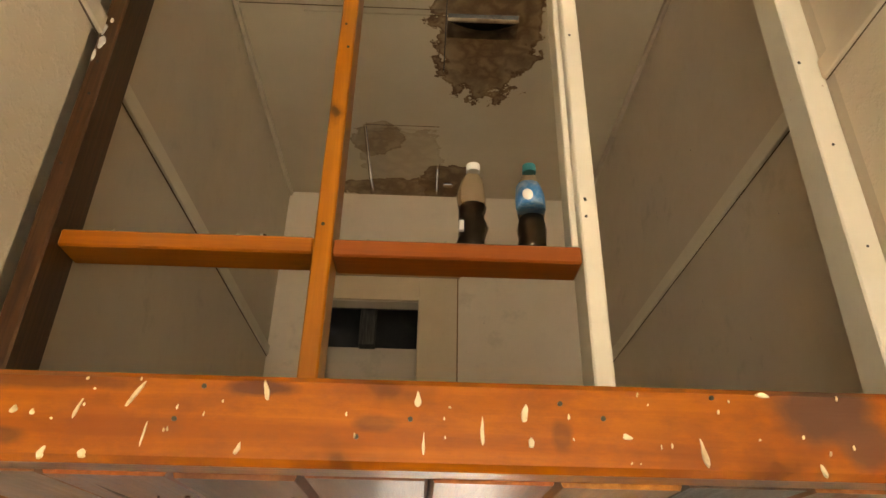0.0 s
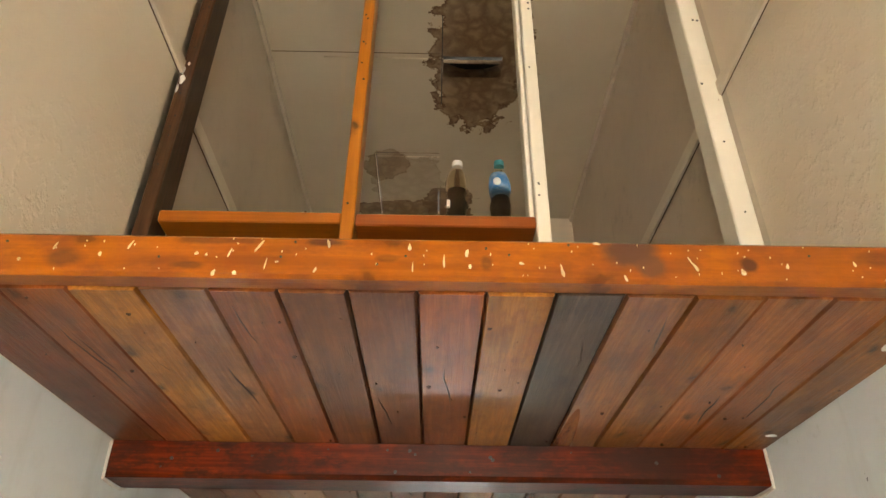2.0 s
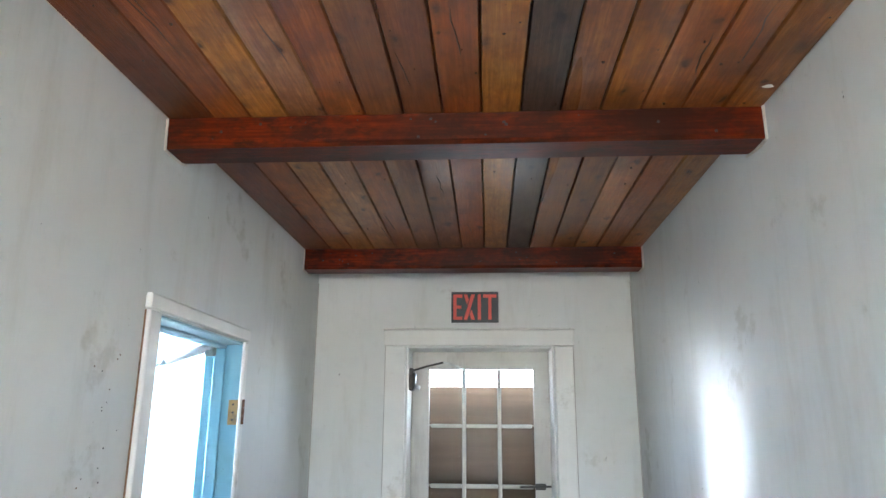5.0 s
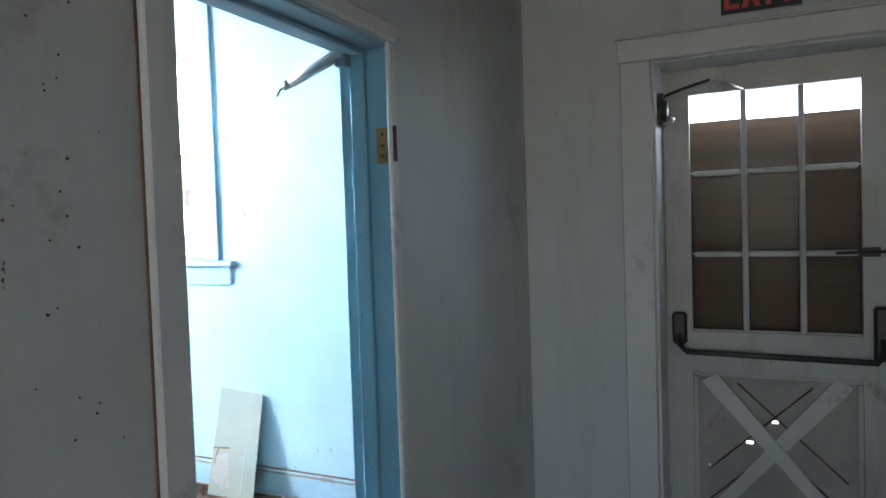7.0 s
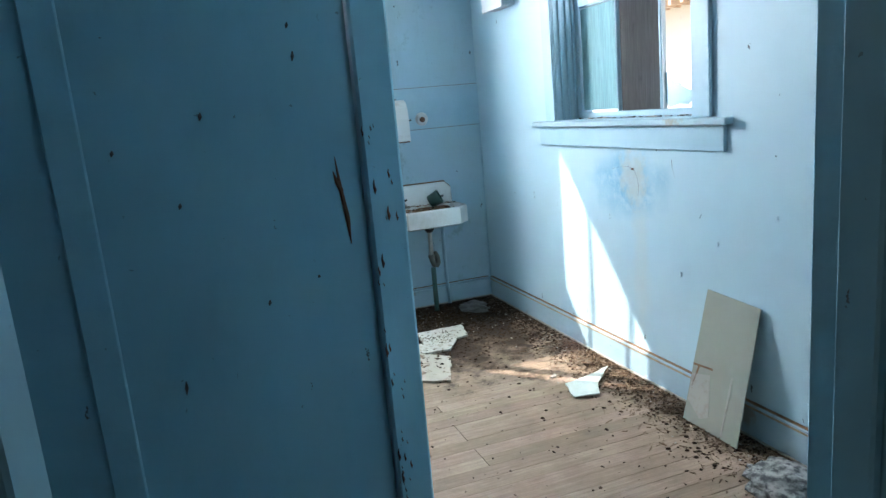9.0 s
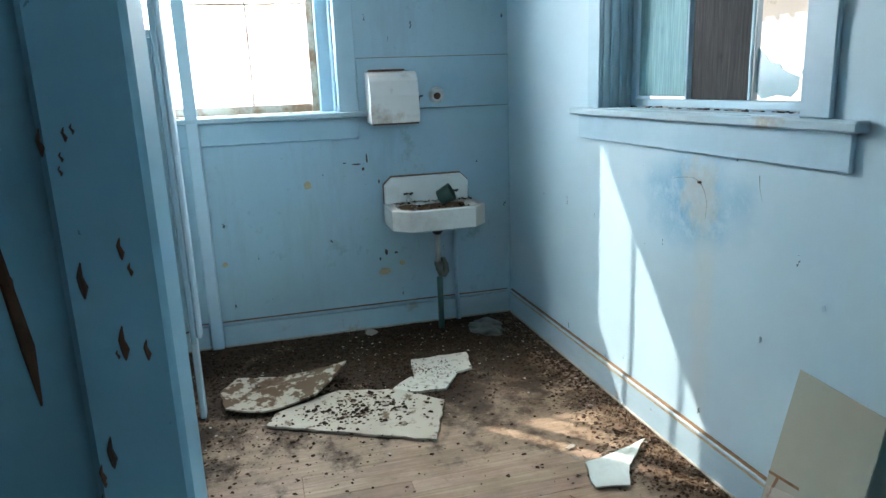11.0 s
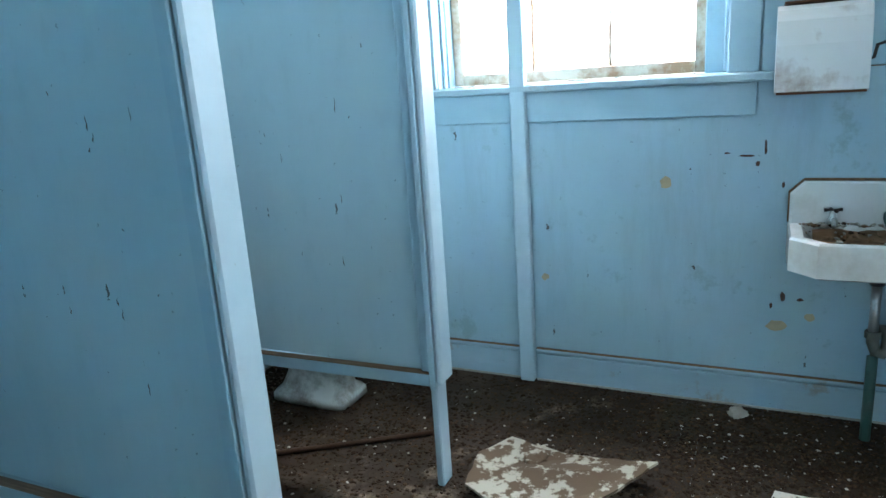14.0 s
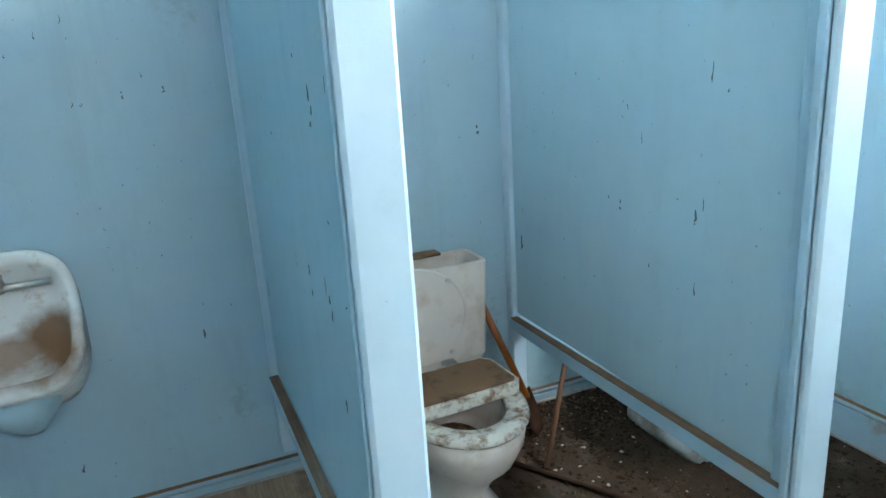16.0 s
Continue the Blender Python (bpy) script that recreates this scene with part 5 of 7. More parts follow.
window_n = thing("window_north", (-3.355, BN, 1.34), "blue painted sash window with boarded and broken panes", "window", kind="structure")
SP = BN + 0.155
us, zs = sash(window_n, "y", SP, (-3.945, -2.765), (1.345, 2.640), 3, 2, lambda i, j: glass if j == 1 else None, blue_trim, 1.965, 0.030)
box("board_blue", (us[0] + 0.012, SP - 0.009, zs[0] + 0.012), (us[1] - 0.014, SP + 0.006, zs[1] - 0.011), wood("blue_washed_board", (0.20, 0.38, 0.42), (0.36, 0.56, 0.60), "z", 0.7, 26, 0.1, 0.3, 0.2), window_n, 0.003, "blue-green washed board in place of a pane")
box("board_grey", (us[1] + 0.016, SP + 0.001, zs[0] - 0.002), (us[2] - 0.004, SP + 0.016, zs[1] - 0.011), grey_board, window_n, 0.002, "weathered grey board in place of a pane")
box("pane_bead", (us[2] + 0.0115, SP - 0.012, zs[0] + 0.001), (us[2] + 0.020, SP + 0.010, zs[1] - 0.011), white_trim, window_n, 0.002)
tinted = plain("dusty_glass_shard", (0.30, 0.46, 0.50), 0.2, 0, (0.5, 0.6, 0.6), 0.4, 9.0, 0.0)


def shard(name, pts, yy, material, parent, label=""):
    bm = bmesh.new()
    loops(bm, [[(x, yy, z) for x, z in pts], [(x, yy + 0.003, z) for x, z in pts]])
    return part(name, bm, material, parent, label)


u2, z0 = us[2] + 0.0205, zs[0] + 0.001
shard("glass_shard", [(u2, z0 + 0.175), (u2 + 0.035, z0 + 0.15), (u2 + 0.06, z0 + 0.125), (u2 + 0.105, z0 + 0.118), (u2 + 0.12, z0 + 0.10), (u2 + 0.15, z0 + 0.088), (u2 + 0.195, z0 + 0.075), (u2 + 0.19, z0 + 0.035), (u2 + 0.165, z0 + 0.012), (u2 + 0.10, z0 + 0.018), (u2 + 0.03, z0 + 0.004), (u2, z0 + 0.03)], SP, tinted, window_n, "jagged dusty piece of broken glass")
shard("glass_shard", [(u2 + 0.20, z0 + 0.09), (u2 + 0.28, z0 + 0.17), (u2 + 0.285, z0 + 0.168), (u2 + 0.205, z0 + 0.085)], SP, tinted, window_n)
shard("glass_shard", [(u2 + 0.20, z0 + 0.085), (u2 + 0.32, z0 + 0.02), (u2 + 0.32, z0), (u2 + 0.31, z0 + 0.0)], SP, tinted, window_n)
box("upper_shade", (-3.944, BN + 0.17, 2.642), (-2.766, BN + 0.175, 3.245), white_trim, window_n, 0, "faded cream shade in the upper sash")
box("sill", (-4.205, BN - 0.045, 1.306), (-2.53, BN + 0.135, 1.338), base_paint, window_n, 0.006)
box("apron", (-4.155, BN - 0.018, 1.196), (-2.565, BN - e, 1.3055), blue_trim, window_n, 0.004)
for x0, x1 in ((-4.062, -3.952), (-2.758, -2.646)):
    box("casing", (x0, BN - 0.020, 1.3385), (x1, BN - e, 3.26), blue_trim, window_n, 0.004)
box("head_casing", (-4.08, BN - 0.022, 3.2605), (-2.63, BN - e, 3.37), blue_trim, window_n, 0.004)
for x in (-3.949, -2.775):
    for d in (0.03, 0.075, 0.115):
        box("stop", (x, BN + d, 1.339), (x + 0.014, BN + d + 0.016, 3.249), blue_trim, window_n)
rnd = random.Random(21)
for k in range(40):
    bm = bmesh.new()
    y, x = rnd.uniform(1.78, 2.84), BW - rnd.uniform(0.05, 0.175)
    add_box(bm, (x, y, 1.3385), (x + rnd.uniform(0.004, 0.010), y + rnd.uniform(0.006, 0.04), 1.340 + rnd.uniform(0.001, 0.005)))
    part("sill_dirt", bm, (rust, bare_wood, chip_mat)[k % 3], window_w)
for k in range(60):
    bm = bmesh.new()
    x, y = rnd.uniform(-3.9, -2.8), BN + rnd.uniform(0.09, 0.128)
    add_box(bm, (x, y, 1.3385), (x + rnd.uniform(0.006, 0.03), y + rnd.uniform(0.004, 0.012), 1.341 + rnd.uniform(0.001, 0.006)))
    part("sill_dirt", bm, debris_mat if k % 3 else chip_mat, window_n)


# ---- stall partitions ----
def partition(x, name, label, trim_end, rail_z0, rail_z1, ztop, back_tilt=0.0):
    """A panel in a frame that stands out from the wall: post, trim, rails, panel."""
    p = thing(name, (x, 2.1, 0), label, "partition", "washroom stalls", "structure")
    box("post", (x - 0.036, 2.086, 0.001), (x + 0.036, 2.112, BTOP - 0.001), blue_pale, p, 0.004)
    box("post_trim", (x - 0.046, 2.1125, trim_end), (x + 0.044, 2.136, BTOP - 0.002), blue_pale, p, 0.009, "pale blue trim strip with nail heads")
    box("side_trim", (x + 0.0365, 2.090, trim_end - 0.02), (x + 0.048, 2.1115, BTOP - 0.002), blue_trim, p, 0.003)
    box("panel", (x - 0.008, BS + 0.046, rail_z1 + 0.001), (x + 0.008, 2.0855, ztop), blue_panel, p, 0.001)
    bm = bmesh.new()
    prof = [(x - 0.030, 0.0), (x + 0.040, 0.0), (x + 0.040, rail_z1 - rail_z0), (x - 0.030, rail_z1 - rail_z0)]
    loops(bm, [[(px, BS + 0.045, rail_z0 + back_tilt + pz) for px, pz in prof], [(px, 2.0855, rail_z0 + pz) for px, pz in prof]])
    part("bottom_rail", bm, blue_trim, p)
    bm = bmesh.new()
    loops(bm, [[(px, BS + 0.046, rail_z1 + back_tilt + dz) for px, dz in ((x + 0.009, 0.0004), (x + 0.039, 0.0004), (x + 0.038, 0.003), (x + 0.009, 0.004))], [(px, 2.0852, rail_z1 + dz) for px, dz in ((x + 0.009, 0.0004), (x + 0.039, 0.0004), (x + 0.038, 0.003), (x + 0.009, 0.004))]])
    part("dust", bm, bare_wood, p, "layer of brown dust on the rail")
    box("top_rail", (x - 0.028, BS + 0.001, ztop + 0.0005), (x + 0.028, 2.0855, ztop + 0.035), blue_pale, p, 0.003)
    box("wall_batten", (x - 0.028, BS + e, 0.10), (x + 0.028, BS + 0.045, ztop), blue_pale, p, 0.004)
    box("panel_bead", (x + 0.0085, 2.052, rail_z1 + 0.005), (x + 0.030, 2.0855, ztop), blue_trim, p, 0.004)
    return p


P1, P2 = -3.322, -4.245
partition(P1, "stall_partition", "light blue stall partition with dusty bottom rail", 0.405, 0.375, 0.415, 1.70, -0.02)
partition(P2, "stall_partition", "light blue stall partition beside the sink wall", 0.395, 0.385, 0.427, 1.70, -0.015)
rnd = random.Random(31)
screen = thing("privacy_screen", (-1.757, 1.7, 0), "blue privacy screen facing the door with gouges and nail holes", "partition", "washroom stalls", "structure")
SX = -1.757
box("panel", (SX - 0.018, BS + 0.002, 0.03), (SX, 2.277, BTOP - 0.001), screen_blue, screen, 0.001)
box("end_post", (SX - 0.075, 2.2785, 0.001), (SX + 0.030, 2.360, BTOP - 0.002), screen_blue, screen, 0.006, "pitted blue end post")
box("batten", (SX + 0.0005, 1.690, 0.03), (SX + 0.012, 1.752, BTOP - 0.002), screen_blue, screen, 0.003)
for z0, h, y in ((1.20, 0.19, 2.235), (1.30, 0.06, 2.228)):
    bm = bmesh.new()
    add_tube(bm, [(SX + 0.0004, y - 0.012, z0 + h), (SX + 0.001, y - 0.006, z0 + h * 0.6), (SX + 0.001, y + 0.001, z0 + h * 0.3), (SX + 0.0004, y + 0.003, z0)], [0.001, 0.005, 0.006, 0.001], 6)
    part("gouge", bm, rust, screen, "dark gouge down to bare wood")
for k in range(38):
    bm = bmesh.new()
    y, z, r = 2.2785 + abs(rnd.gauss(0.0, 0.016)) + (0.03 if k % 6 == 0 else 0.002), rnd.uniform(0.5, 1.45), rnd.choice((0.003, 0.004, 0.006, 0.009))
    add_tube(bm, [(SX + 0.029, y, z - r * 1.6), (SX + 0.0304, y + 0.001, z - r * 0.4), (SX + 0.0304, y - 0.001, z + r * 0.7), (SX + 0.029, y + 0.001, z + r * 2.2)], [r * 0.1, r * 0.42, r * 0.30, r * 0.1], 6)
    part("pit", bm, post_wood if k % 3 else rust, screen)
for y, z, h in ((2.162, 1.60, 0.02), (2.158, 1.66, 0.012), (1.968, 1.495, 0.016), (1.905, 1.325, 0.012), (1.80, 1.44, 0.012), (2.05, 1.10, 0.012), (2.16, 1.14, 0.006), (1.86, 0.95, 0.03)):
    bm = bmesh.new()
    add_tube(bm, [(SX + 0.0003, y - 0.002, z - h / 2), (SX + 0.0012, y, z), (SX + 0.0003, y + 0.001, z + h / 2)], [0.001, 0.004, 0.001], 6)
    part("nail_hole", bm, black_dark, screen)


def scars(parent, axis, at, marks, seed):
    """Short dark scratches and nail scars on a painted face."""
    rnd = random.Random(seed)
    for u, z, h in marks:
        pts = [(u + rnd.uniform(-0.0025, 0.0025), z + h * (q / 4 - 0.5)) for q in range(5)]
        pts = [(at, a, b) if axis == "x" else (a, at, b) for a, b in pts]
        part("scar", tube_bm(pts, [0.0004, rnd.uniform(0.0008, 0.0022), rnd.uniform(0.0005, 0.0012), rnd.uniform(0.0005, 0.0016), 0.0003], 6), post_wood if rnd.random() < 0.7 else rust, parent)


panels = [ob for ob in bpy.data.objects if ob.name.startswith("stall_partition")]
for p in panels:
    x = p.location.x + 0.0086
    near = abs(p.location.x - P1) < 0.01
    marks = ((1.80, 1.355, 0.030), (1.812, 1.325, 0.018), (1.795, 1.30, 0.010), (1.93, 1.37, 0.028), (1.85, 1.13, 0.006), (1.62, 0.98, 0.022), (1.628, 0.93, 0.016), (1.79, 0.965, 0.018), (1.80, 0.935, 0.024), (1.92, 0.99, 0.006), (1.84, 0.76, 0.03), (1.70, 1.42, 0.010), (1.35, 1.25, 0.006)) if near else ((1.92, 1.508, 0.014), (1.80, 1.33, 0.05), (1.85, 1.29, 0.008), (1.56, 1.16, 0.03), (1.50, 1.24, 0.016), (1.79, 1.02, 0.030), (1.70, 1.02, 0.006), (1.77, 0.80, 0.035), (1.60, 0.82, 0.014), (1.35, 0.72, 0.010), (1.42, 0.98, 0.008))
    scars(p, "x", x, marks, 61)
wall_scars = thing("wall_scars", (-2.9, BS, 1.2), "dark nail scars and chips in the blue wall", "wall scars")
scars(wall_scars, "y", BS + 0.0004, ((-2.72, 1.47, 0.010), (-2.86, 1.33, 0.014), (-3.05, 1.40, 0.016), (-2.95, 1.09, 0.006), (-3.02, 0.86, 0.006), (-2.80, 1.52, 0.02), (-2.87, 1.56, 0.025), (-3.2, 0.66, 0.008), (-3.02, 0.40, 0.006), (-4.02, 1.30, 0.012), (-4.05, 1.12, 0.008)), 62)


# ---- sink ----
def sink():
    s = thing("wall_sink", (BW, 3.45, 0.66), "old white enamel wall sink full of dirt with two taps", "sink")
    y0, y1, xb, xf, zb, zt = 3.170, 3.728, BW + 0.003, -4.800, 0.650, 0.782
    c = 0.085
    outer = [(xb, y0), (xb, y1), (xf - c, y1), (xf, y1 - c), (xf, y0 + c), (xf - c, y0)]

    def scaled(k, d):
        cx, cy = (xb + xf) / 2, (y0 + y1) / 2
        return [(cx + (x - cx) * k + d, cy + (y - cy) * k) for x, y in outer]
    bm = bmesh.new()
    rings = [[(x, y, zb) for x, y in scaled(0.90, -0.012)], [(x, y, zb + 0.012) for x, y in outer], [(x, y, zt - 0.008) for x, y in outer], [(x, y, zt) for x, y in scaled(0.975, 0)],
             [(x, y, zt) for x, y in scaled(0.84, 0.012)], [(x, y, zt - 0.012) for x, y in scaled(0.80, 0.014)], [(x, y, zt - 0.085) for x, y in scaled(0.62, 0.02)], [(x, y, zt - 0.10) for x, y in scaled(0.3, 0.02)]]
    loops(bm, rings)
    part("basin", bm, enamel_clean, s)
    bm = bmesh.new()
    k = 0.045
    prof = [(y0 + 0.004, zt - 0.01), (y1 - 0.03, zt - 0.01), (y1 - 0.03, 0.938 - k), (y1 - 0.03 - k, 0.938), (y0 + 0.004 + k, 0.938), (y0 + 0.004, 0.938 - k)]
    loops(bm, [[(xb, y, z) for y, z in prof], [(xb + 0.026, y, z) for y, z in prof], [(xb + 0.032, 3.45 + (y - 3.45) * 0.97, zt + (z - zt) * 0.965) for y, z in prof]])
    part("backsplash", bm, enamel_clean, s)
    bm = bmesh.new()
    pts = [(xb + 0.006, y, z + 0.004) for y, z in prof[2:]]
    add_tube(bm, [(xb + 0.006, prof[5][0], zt)] + pts[::-1] + [(xb + 0.006, prof[1][0] + 0.004, zt)], 0.006, 6)
    part("dirty_seam", bm, grime, s, "brown grime along the wall joint")
    rnd = random.Random(4)
    bm = bmesh.new()
    n = 14
    rows = []
    for i in range(n + 1):
        row = []
        for j in range(n + 1):
            x, y = -5.09 + 0.23 * i / n, 3.25 + 0.41 * j / n
            row.append(bm.verts.new((x, y, zt - 0.035 + 0.018 * noise.noise(Vector((x * 22, y * 22, 3))) + 0.02 * max(0, 1 - i / 5) )))
        rows.append(row)
    for a, b in zip(rows, rows[1:]):
        for j in range(n):
            bm.faces.new((a[j], a[j + 1], b[j + 1], b[j]))
    part("dirt_fill", bm, grime, s, "dark dirt and plaster crumbs in the basin")
    for k in range(130):
        bm = bmesh.new()
        x, y, r = rnd.uniform(-5.11, -4.86) if k < 60 else rnd.uniform(-5.11, -5.04), rnd.uniform(3.21, 3.70), rnd.uniform(0.004, 0.011)
        z = zt - 0.016 if x > -5.05 else zt + 0.004
        bmesh.ops.create_icosphere(bm, subdivisions=1, radius=r)
        for v in bm.verts:
            v.co = Vector((x, y, z)) + Vector((v.co.x * rnd.uniform(0.6, 1.6), v.co.y * rnd.uniform(0.6, 1.6), v.co.z * rnd.uniform(0.4, 0.9)))
        part("crumb", bm, (grime, chip_mat, debris_mat)[k % 3], s)
    for y in (3.315, 3.60):
        t = part_tap(s, y, zt)
    part("drain_cup", tube_bm([(-4.975, 3.455, zb - 0.001), (-4.975, 3.455, zb - 0.03), (-4.975, 3.455, zb - 0.05)], [0.045, 0.036, 0.022], 16), black_dark, s, "black drain coupling", True)
    tube("drain_pipe", [(-4.975, 3.455, zb - 0.05), (-4.975, 3.455, 0.40)], 0.016, chrome, s, 12, "tarnished chrome drain pipe")
    tube("trap", [(-4.975, 3.455, 0.43), (-4.972, 3.456, 0.39), (-4.970, 3.468, 0.352), (-4.972, 3.488, 0.345), (-4.980, 3.502, 0.365), (-4.988, 3.503, 0.405), (-4.995, 3.490, 0.435), (-5.01, 3.478, 0.43)], [0.017, 0.021, 0.019, 0.018, 0.021, 0.018, 0.019, 0.015], trap_metal, s, 12, "corroded grey-green pipe trap")
    part("slip_nut", tube_bm([(-4.975, 3.455, 0.405), (-4.975, 3.455, 0.43)], 0.026, 8), trap_metal, s, "corroded slip nut")
    tube("floor_pipe", [(-4.985, 3.462, 0.33), (-4.985, 3.462, 0.002)], 0.018, green_pipe, s, 10, "green painted pipe down to the floor")
    tube("supply_pipe", [(-5.10, 3.60, zb - 0.001), (-5.105, 3.60, 0.3), (-5.105, 3.61, 0.002)], 0.013, blue_trim, s, 10, "blue painted supply pipe")
    return s


def part_tap(s, y, zt):
    x = BW + 0.055
    tap = part("tap", tube_bm([(x, y, zt - 0.002), (x, y, zt + 0.02), (x, y, zt + 0.035), (x, y, zt + 0.052)], [0.020, 0.017, 0.010, 0.011], 12), chrome, s, "tarnished tap", True)
    for a in (0.3, 0.3 + math.pi / 2):
        d = Vector((math.cos(a), math.sin(a), 0)) * 0.03
        p = Vector((x, y, zt + 0.057))
        part("tap_handle", tube_bm([p - d, p - d * 0.3, p + d * 0.3, p + d], [0.007, 0.004, 0.004, 0.007], 8), dark_metal, tap, smooth=True)
    part("spout", tube_bm([(x, y, zt + 0.018), (x + 0.04, y, zt + 0.028), (x + 0.07, y, zt + 0.012)], 0.009, 10), chrome, tap, smooth=True)
    return tap


sink()
cup = thing("plastic_cup", (-4.93, 3.50, 0.80), "dark green plastic tumbler lying in the sink", "cup")
bm = bmesh.new()
axis = Vector((0.35, 0.75, 0.40)).normalized()
side = axis.orthogonal().normalized()
up = axis.cross(side)
c0 = Vector((-4.955, 3.47, 0.822))
rings = [[c0 + axis * d + r * (math.cos(a) * side + math.sin(a) * up) for a in (2 * math.pi * k / 24 for k in range(24))] for d, r in ((0, 0.040), (0.003, 0.044), (0.085, 0.054), (0.085, 0.050), (0.008, 0.040))]
loops(bm, rings)
part("shell", bm, green_plastic, cup, smooth=True)


# ---- things on the west wall ----
def dispenser():
    d = thing("towel_dispenser", (BW, 3.24, 1.26), "white steel paper towel dispenser with rusty lower edge", "towel dispenser")
    x0, x1, y0, y1 = BW + 0.016, -4.965, 3.100, 3.378
    bm = bmesh.new()
    prof = [(x0, 1.272), (x1 - 0.01, 1.262), (x1, 1.27), (x1 - 0.004, 1.42), (x1 - 0.02, 1.50), (x1 - 0.045, 1.535), (x1 - 0.08, 1.552), (x0, 1.556)]
    loops(bm, [[(x, y0, z) for x, z in prof], [(x, y0 + 0.004, z) for x, z in prof], [(x, y1 - 0.004, z) for x, z in prof], [(x, y1, z) for x, z in prof]])
    part("case", bm, steel_white, d)
    box("rust_edge", (x1 - 0.05, y0 + 0.006, 1.259), (x1 + 0.0015, y1 - 0.006, 1.267), rust, d, 0.001, "rusty lower lip")
    box("top_flange", (x0, y0 + 0.02, 1.5565), (x1 - 0.075, y1 - 0.06, 1.566), rust, d, 0.002)
    tube("lever", [(x0 + 0.05, y1 + 0.001, 1.36), (x0 + 0.05, y1 + 0.02, 1.365), (x0 + 0.05, y1 + 0.028, 1.405), (x0 + 0.055, y1 + 0.05, 1.412)], 0.006, dark_metal, d, 8)
    return d


dispenser()
soap = thing("round_wall_fitting", (BW + 0.015, 3.525, 1.41), "round corroded metal fitting on the wall board", "wall fitting")
part("rose", tube_bm([(BW + 0.0155, 3.525, 1.41), (BW + 0.022, 3.525, 1.41), (BW + 0.030, 3.525, 1.41)], [0.048, 0.046, 0.034], 20), chrome, soap)
part("boss", tube_bm([(BW + 0.030, 3.525, 1.405), (BW + 0.040, 3.525, 1.402)], [0.022, 0.016], 14), rust, soap)
sw = thing("switch_box", (-4.55, BN, 2.2), "grey painted metal switch box with conduit", "switch box")
box("case", (-4.70, BN - 0.095, 2.075), (-4.42, BN - 0.001, 2.42), plain("grey_box_paint", (0.42, 0.46, 0.50), 0.45), sw, 0.006)
box("cover", (-4.712, BN - 0.105, 2.065), (-4.408, BN - 0.0955, 2.430), steel_white, sw, 0.004)
box("latch", (-4.59, BN - 0.113, 2.255), (-4.545, BN - 0.1055, 2.295), dark_metal, sw, 0.002)
tube("conduit", [(-4.56, BN - 0.05, 2.42), (-4.56, BN - 0.045, 2.6), (-4.55, BN - 0.03, BTOP - 0.002)], 0.012, steel_white, sw, 10)
tube("cable", [(-4.60, BN - 0.05, 2.42), (-4.64, BN - 0.06, 2.50), (-4.60, BN - 0.05, 2.60), (-4.56, BN - 0.04, 2.72)], 0.005, black_dark, sw, 8)

# chipped paint spots on the west wall
chips = thing("paint_chip_spots", (BW, 3.0, 0.6), "patches of chipped paint showing tan plaster", "chipped paint")
tan = plain("tan_plaster", (0.45, 0.36, 0.22), 0.8, 0, (0.3, 0.22, 0.14), 0.6, 20.0, 0.2)
for y, z, w, h, dark in ((2.73, 0.925, 0.03, 0.028, 0), (3.155, 0.36, 0.04, 0.03, 0), (3.27, 0.40, 0.022, 0.022, 0), (3.17, 0.48, 0.012, 0.02, 1), (3.23, 0.47, 0.015, 0.008, 1), (3.13, 0.44, 0.006, 0.014, 1),
                         (3.02, 1.03, 0.035, 0.006, 1), (3.085, 1.06, 0.006, 0.035, 1), (3.06, 1.0, 0.01, 0.012, 1), (2.95, 1.04, 0.014, 0.004, 1), (2.82, 0.98, 0.004, 0.004, 1), (3.77, 1.0, 0.006, 0.006, 1), (3.15, 0.92, 0.006, 0.014, 1), (2.22, 0.50, 0.02, 0.018, 0)):
    bm = bmesh.new()
    rnd = random.Random(int(y * 1000))
    ring = [(y + w * math.cos(a) * rnd.uniform(0.6, 1.1), z + h * math.sin(a) * rnd.uniform(0.6, 1.1)) for a in (2 * math.pi * k / 11 for k in range(11))]
    loops(bm, [[(BW + 0.0002, p, q) for p, q in ring], [(BW + 0.0014, y + (p - y) * 0.9, z + (q - z) * 0.9) for p, q in ring]])
    part("chip", bm, post_wood if dark else tan, chips)


# ---- toilets ----
def ellipse(cx, cy, rx, ry, z, n=28, power=2.0):
    out = []
    for k in range(n):
        a = 2 * math.pi * k / n
        c, s = math.cos(a), math.sin(a)
        out.append((cx + rx * math.copysign(abs(c) ** (2 / power), c), cy + ry * math.copysign(abs(s) ** (2 / power), s), z))
    return out


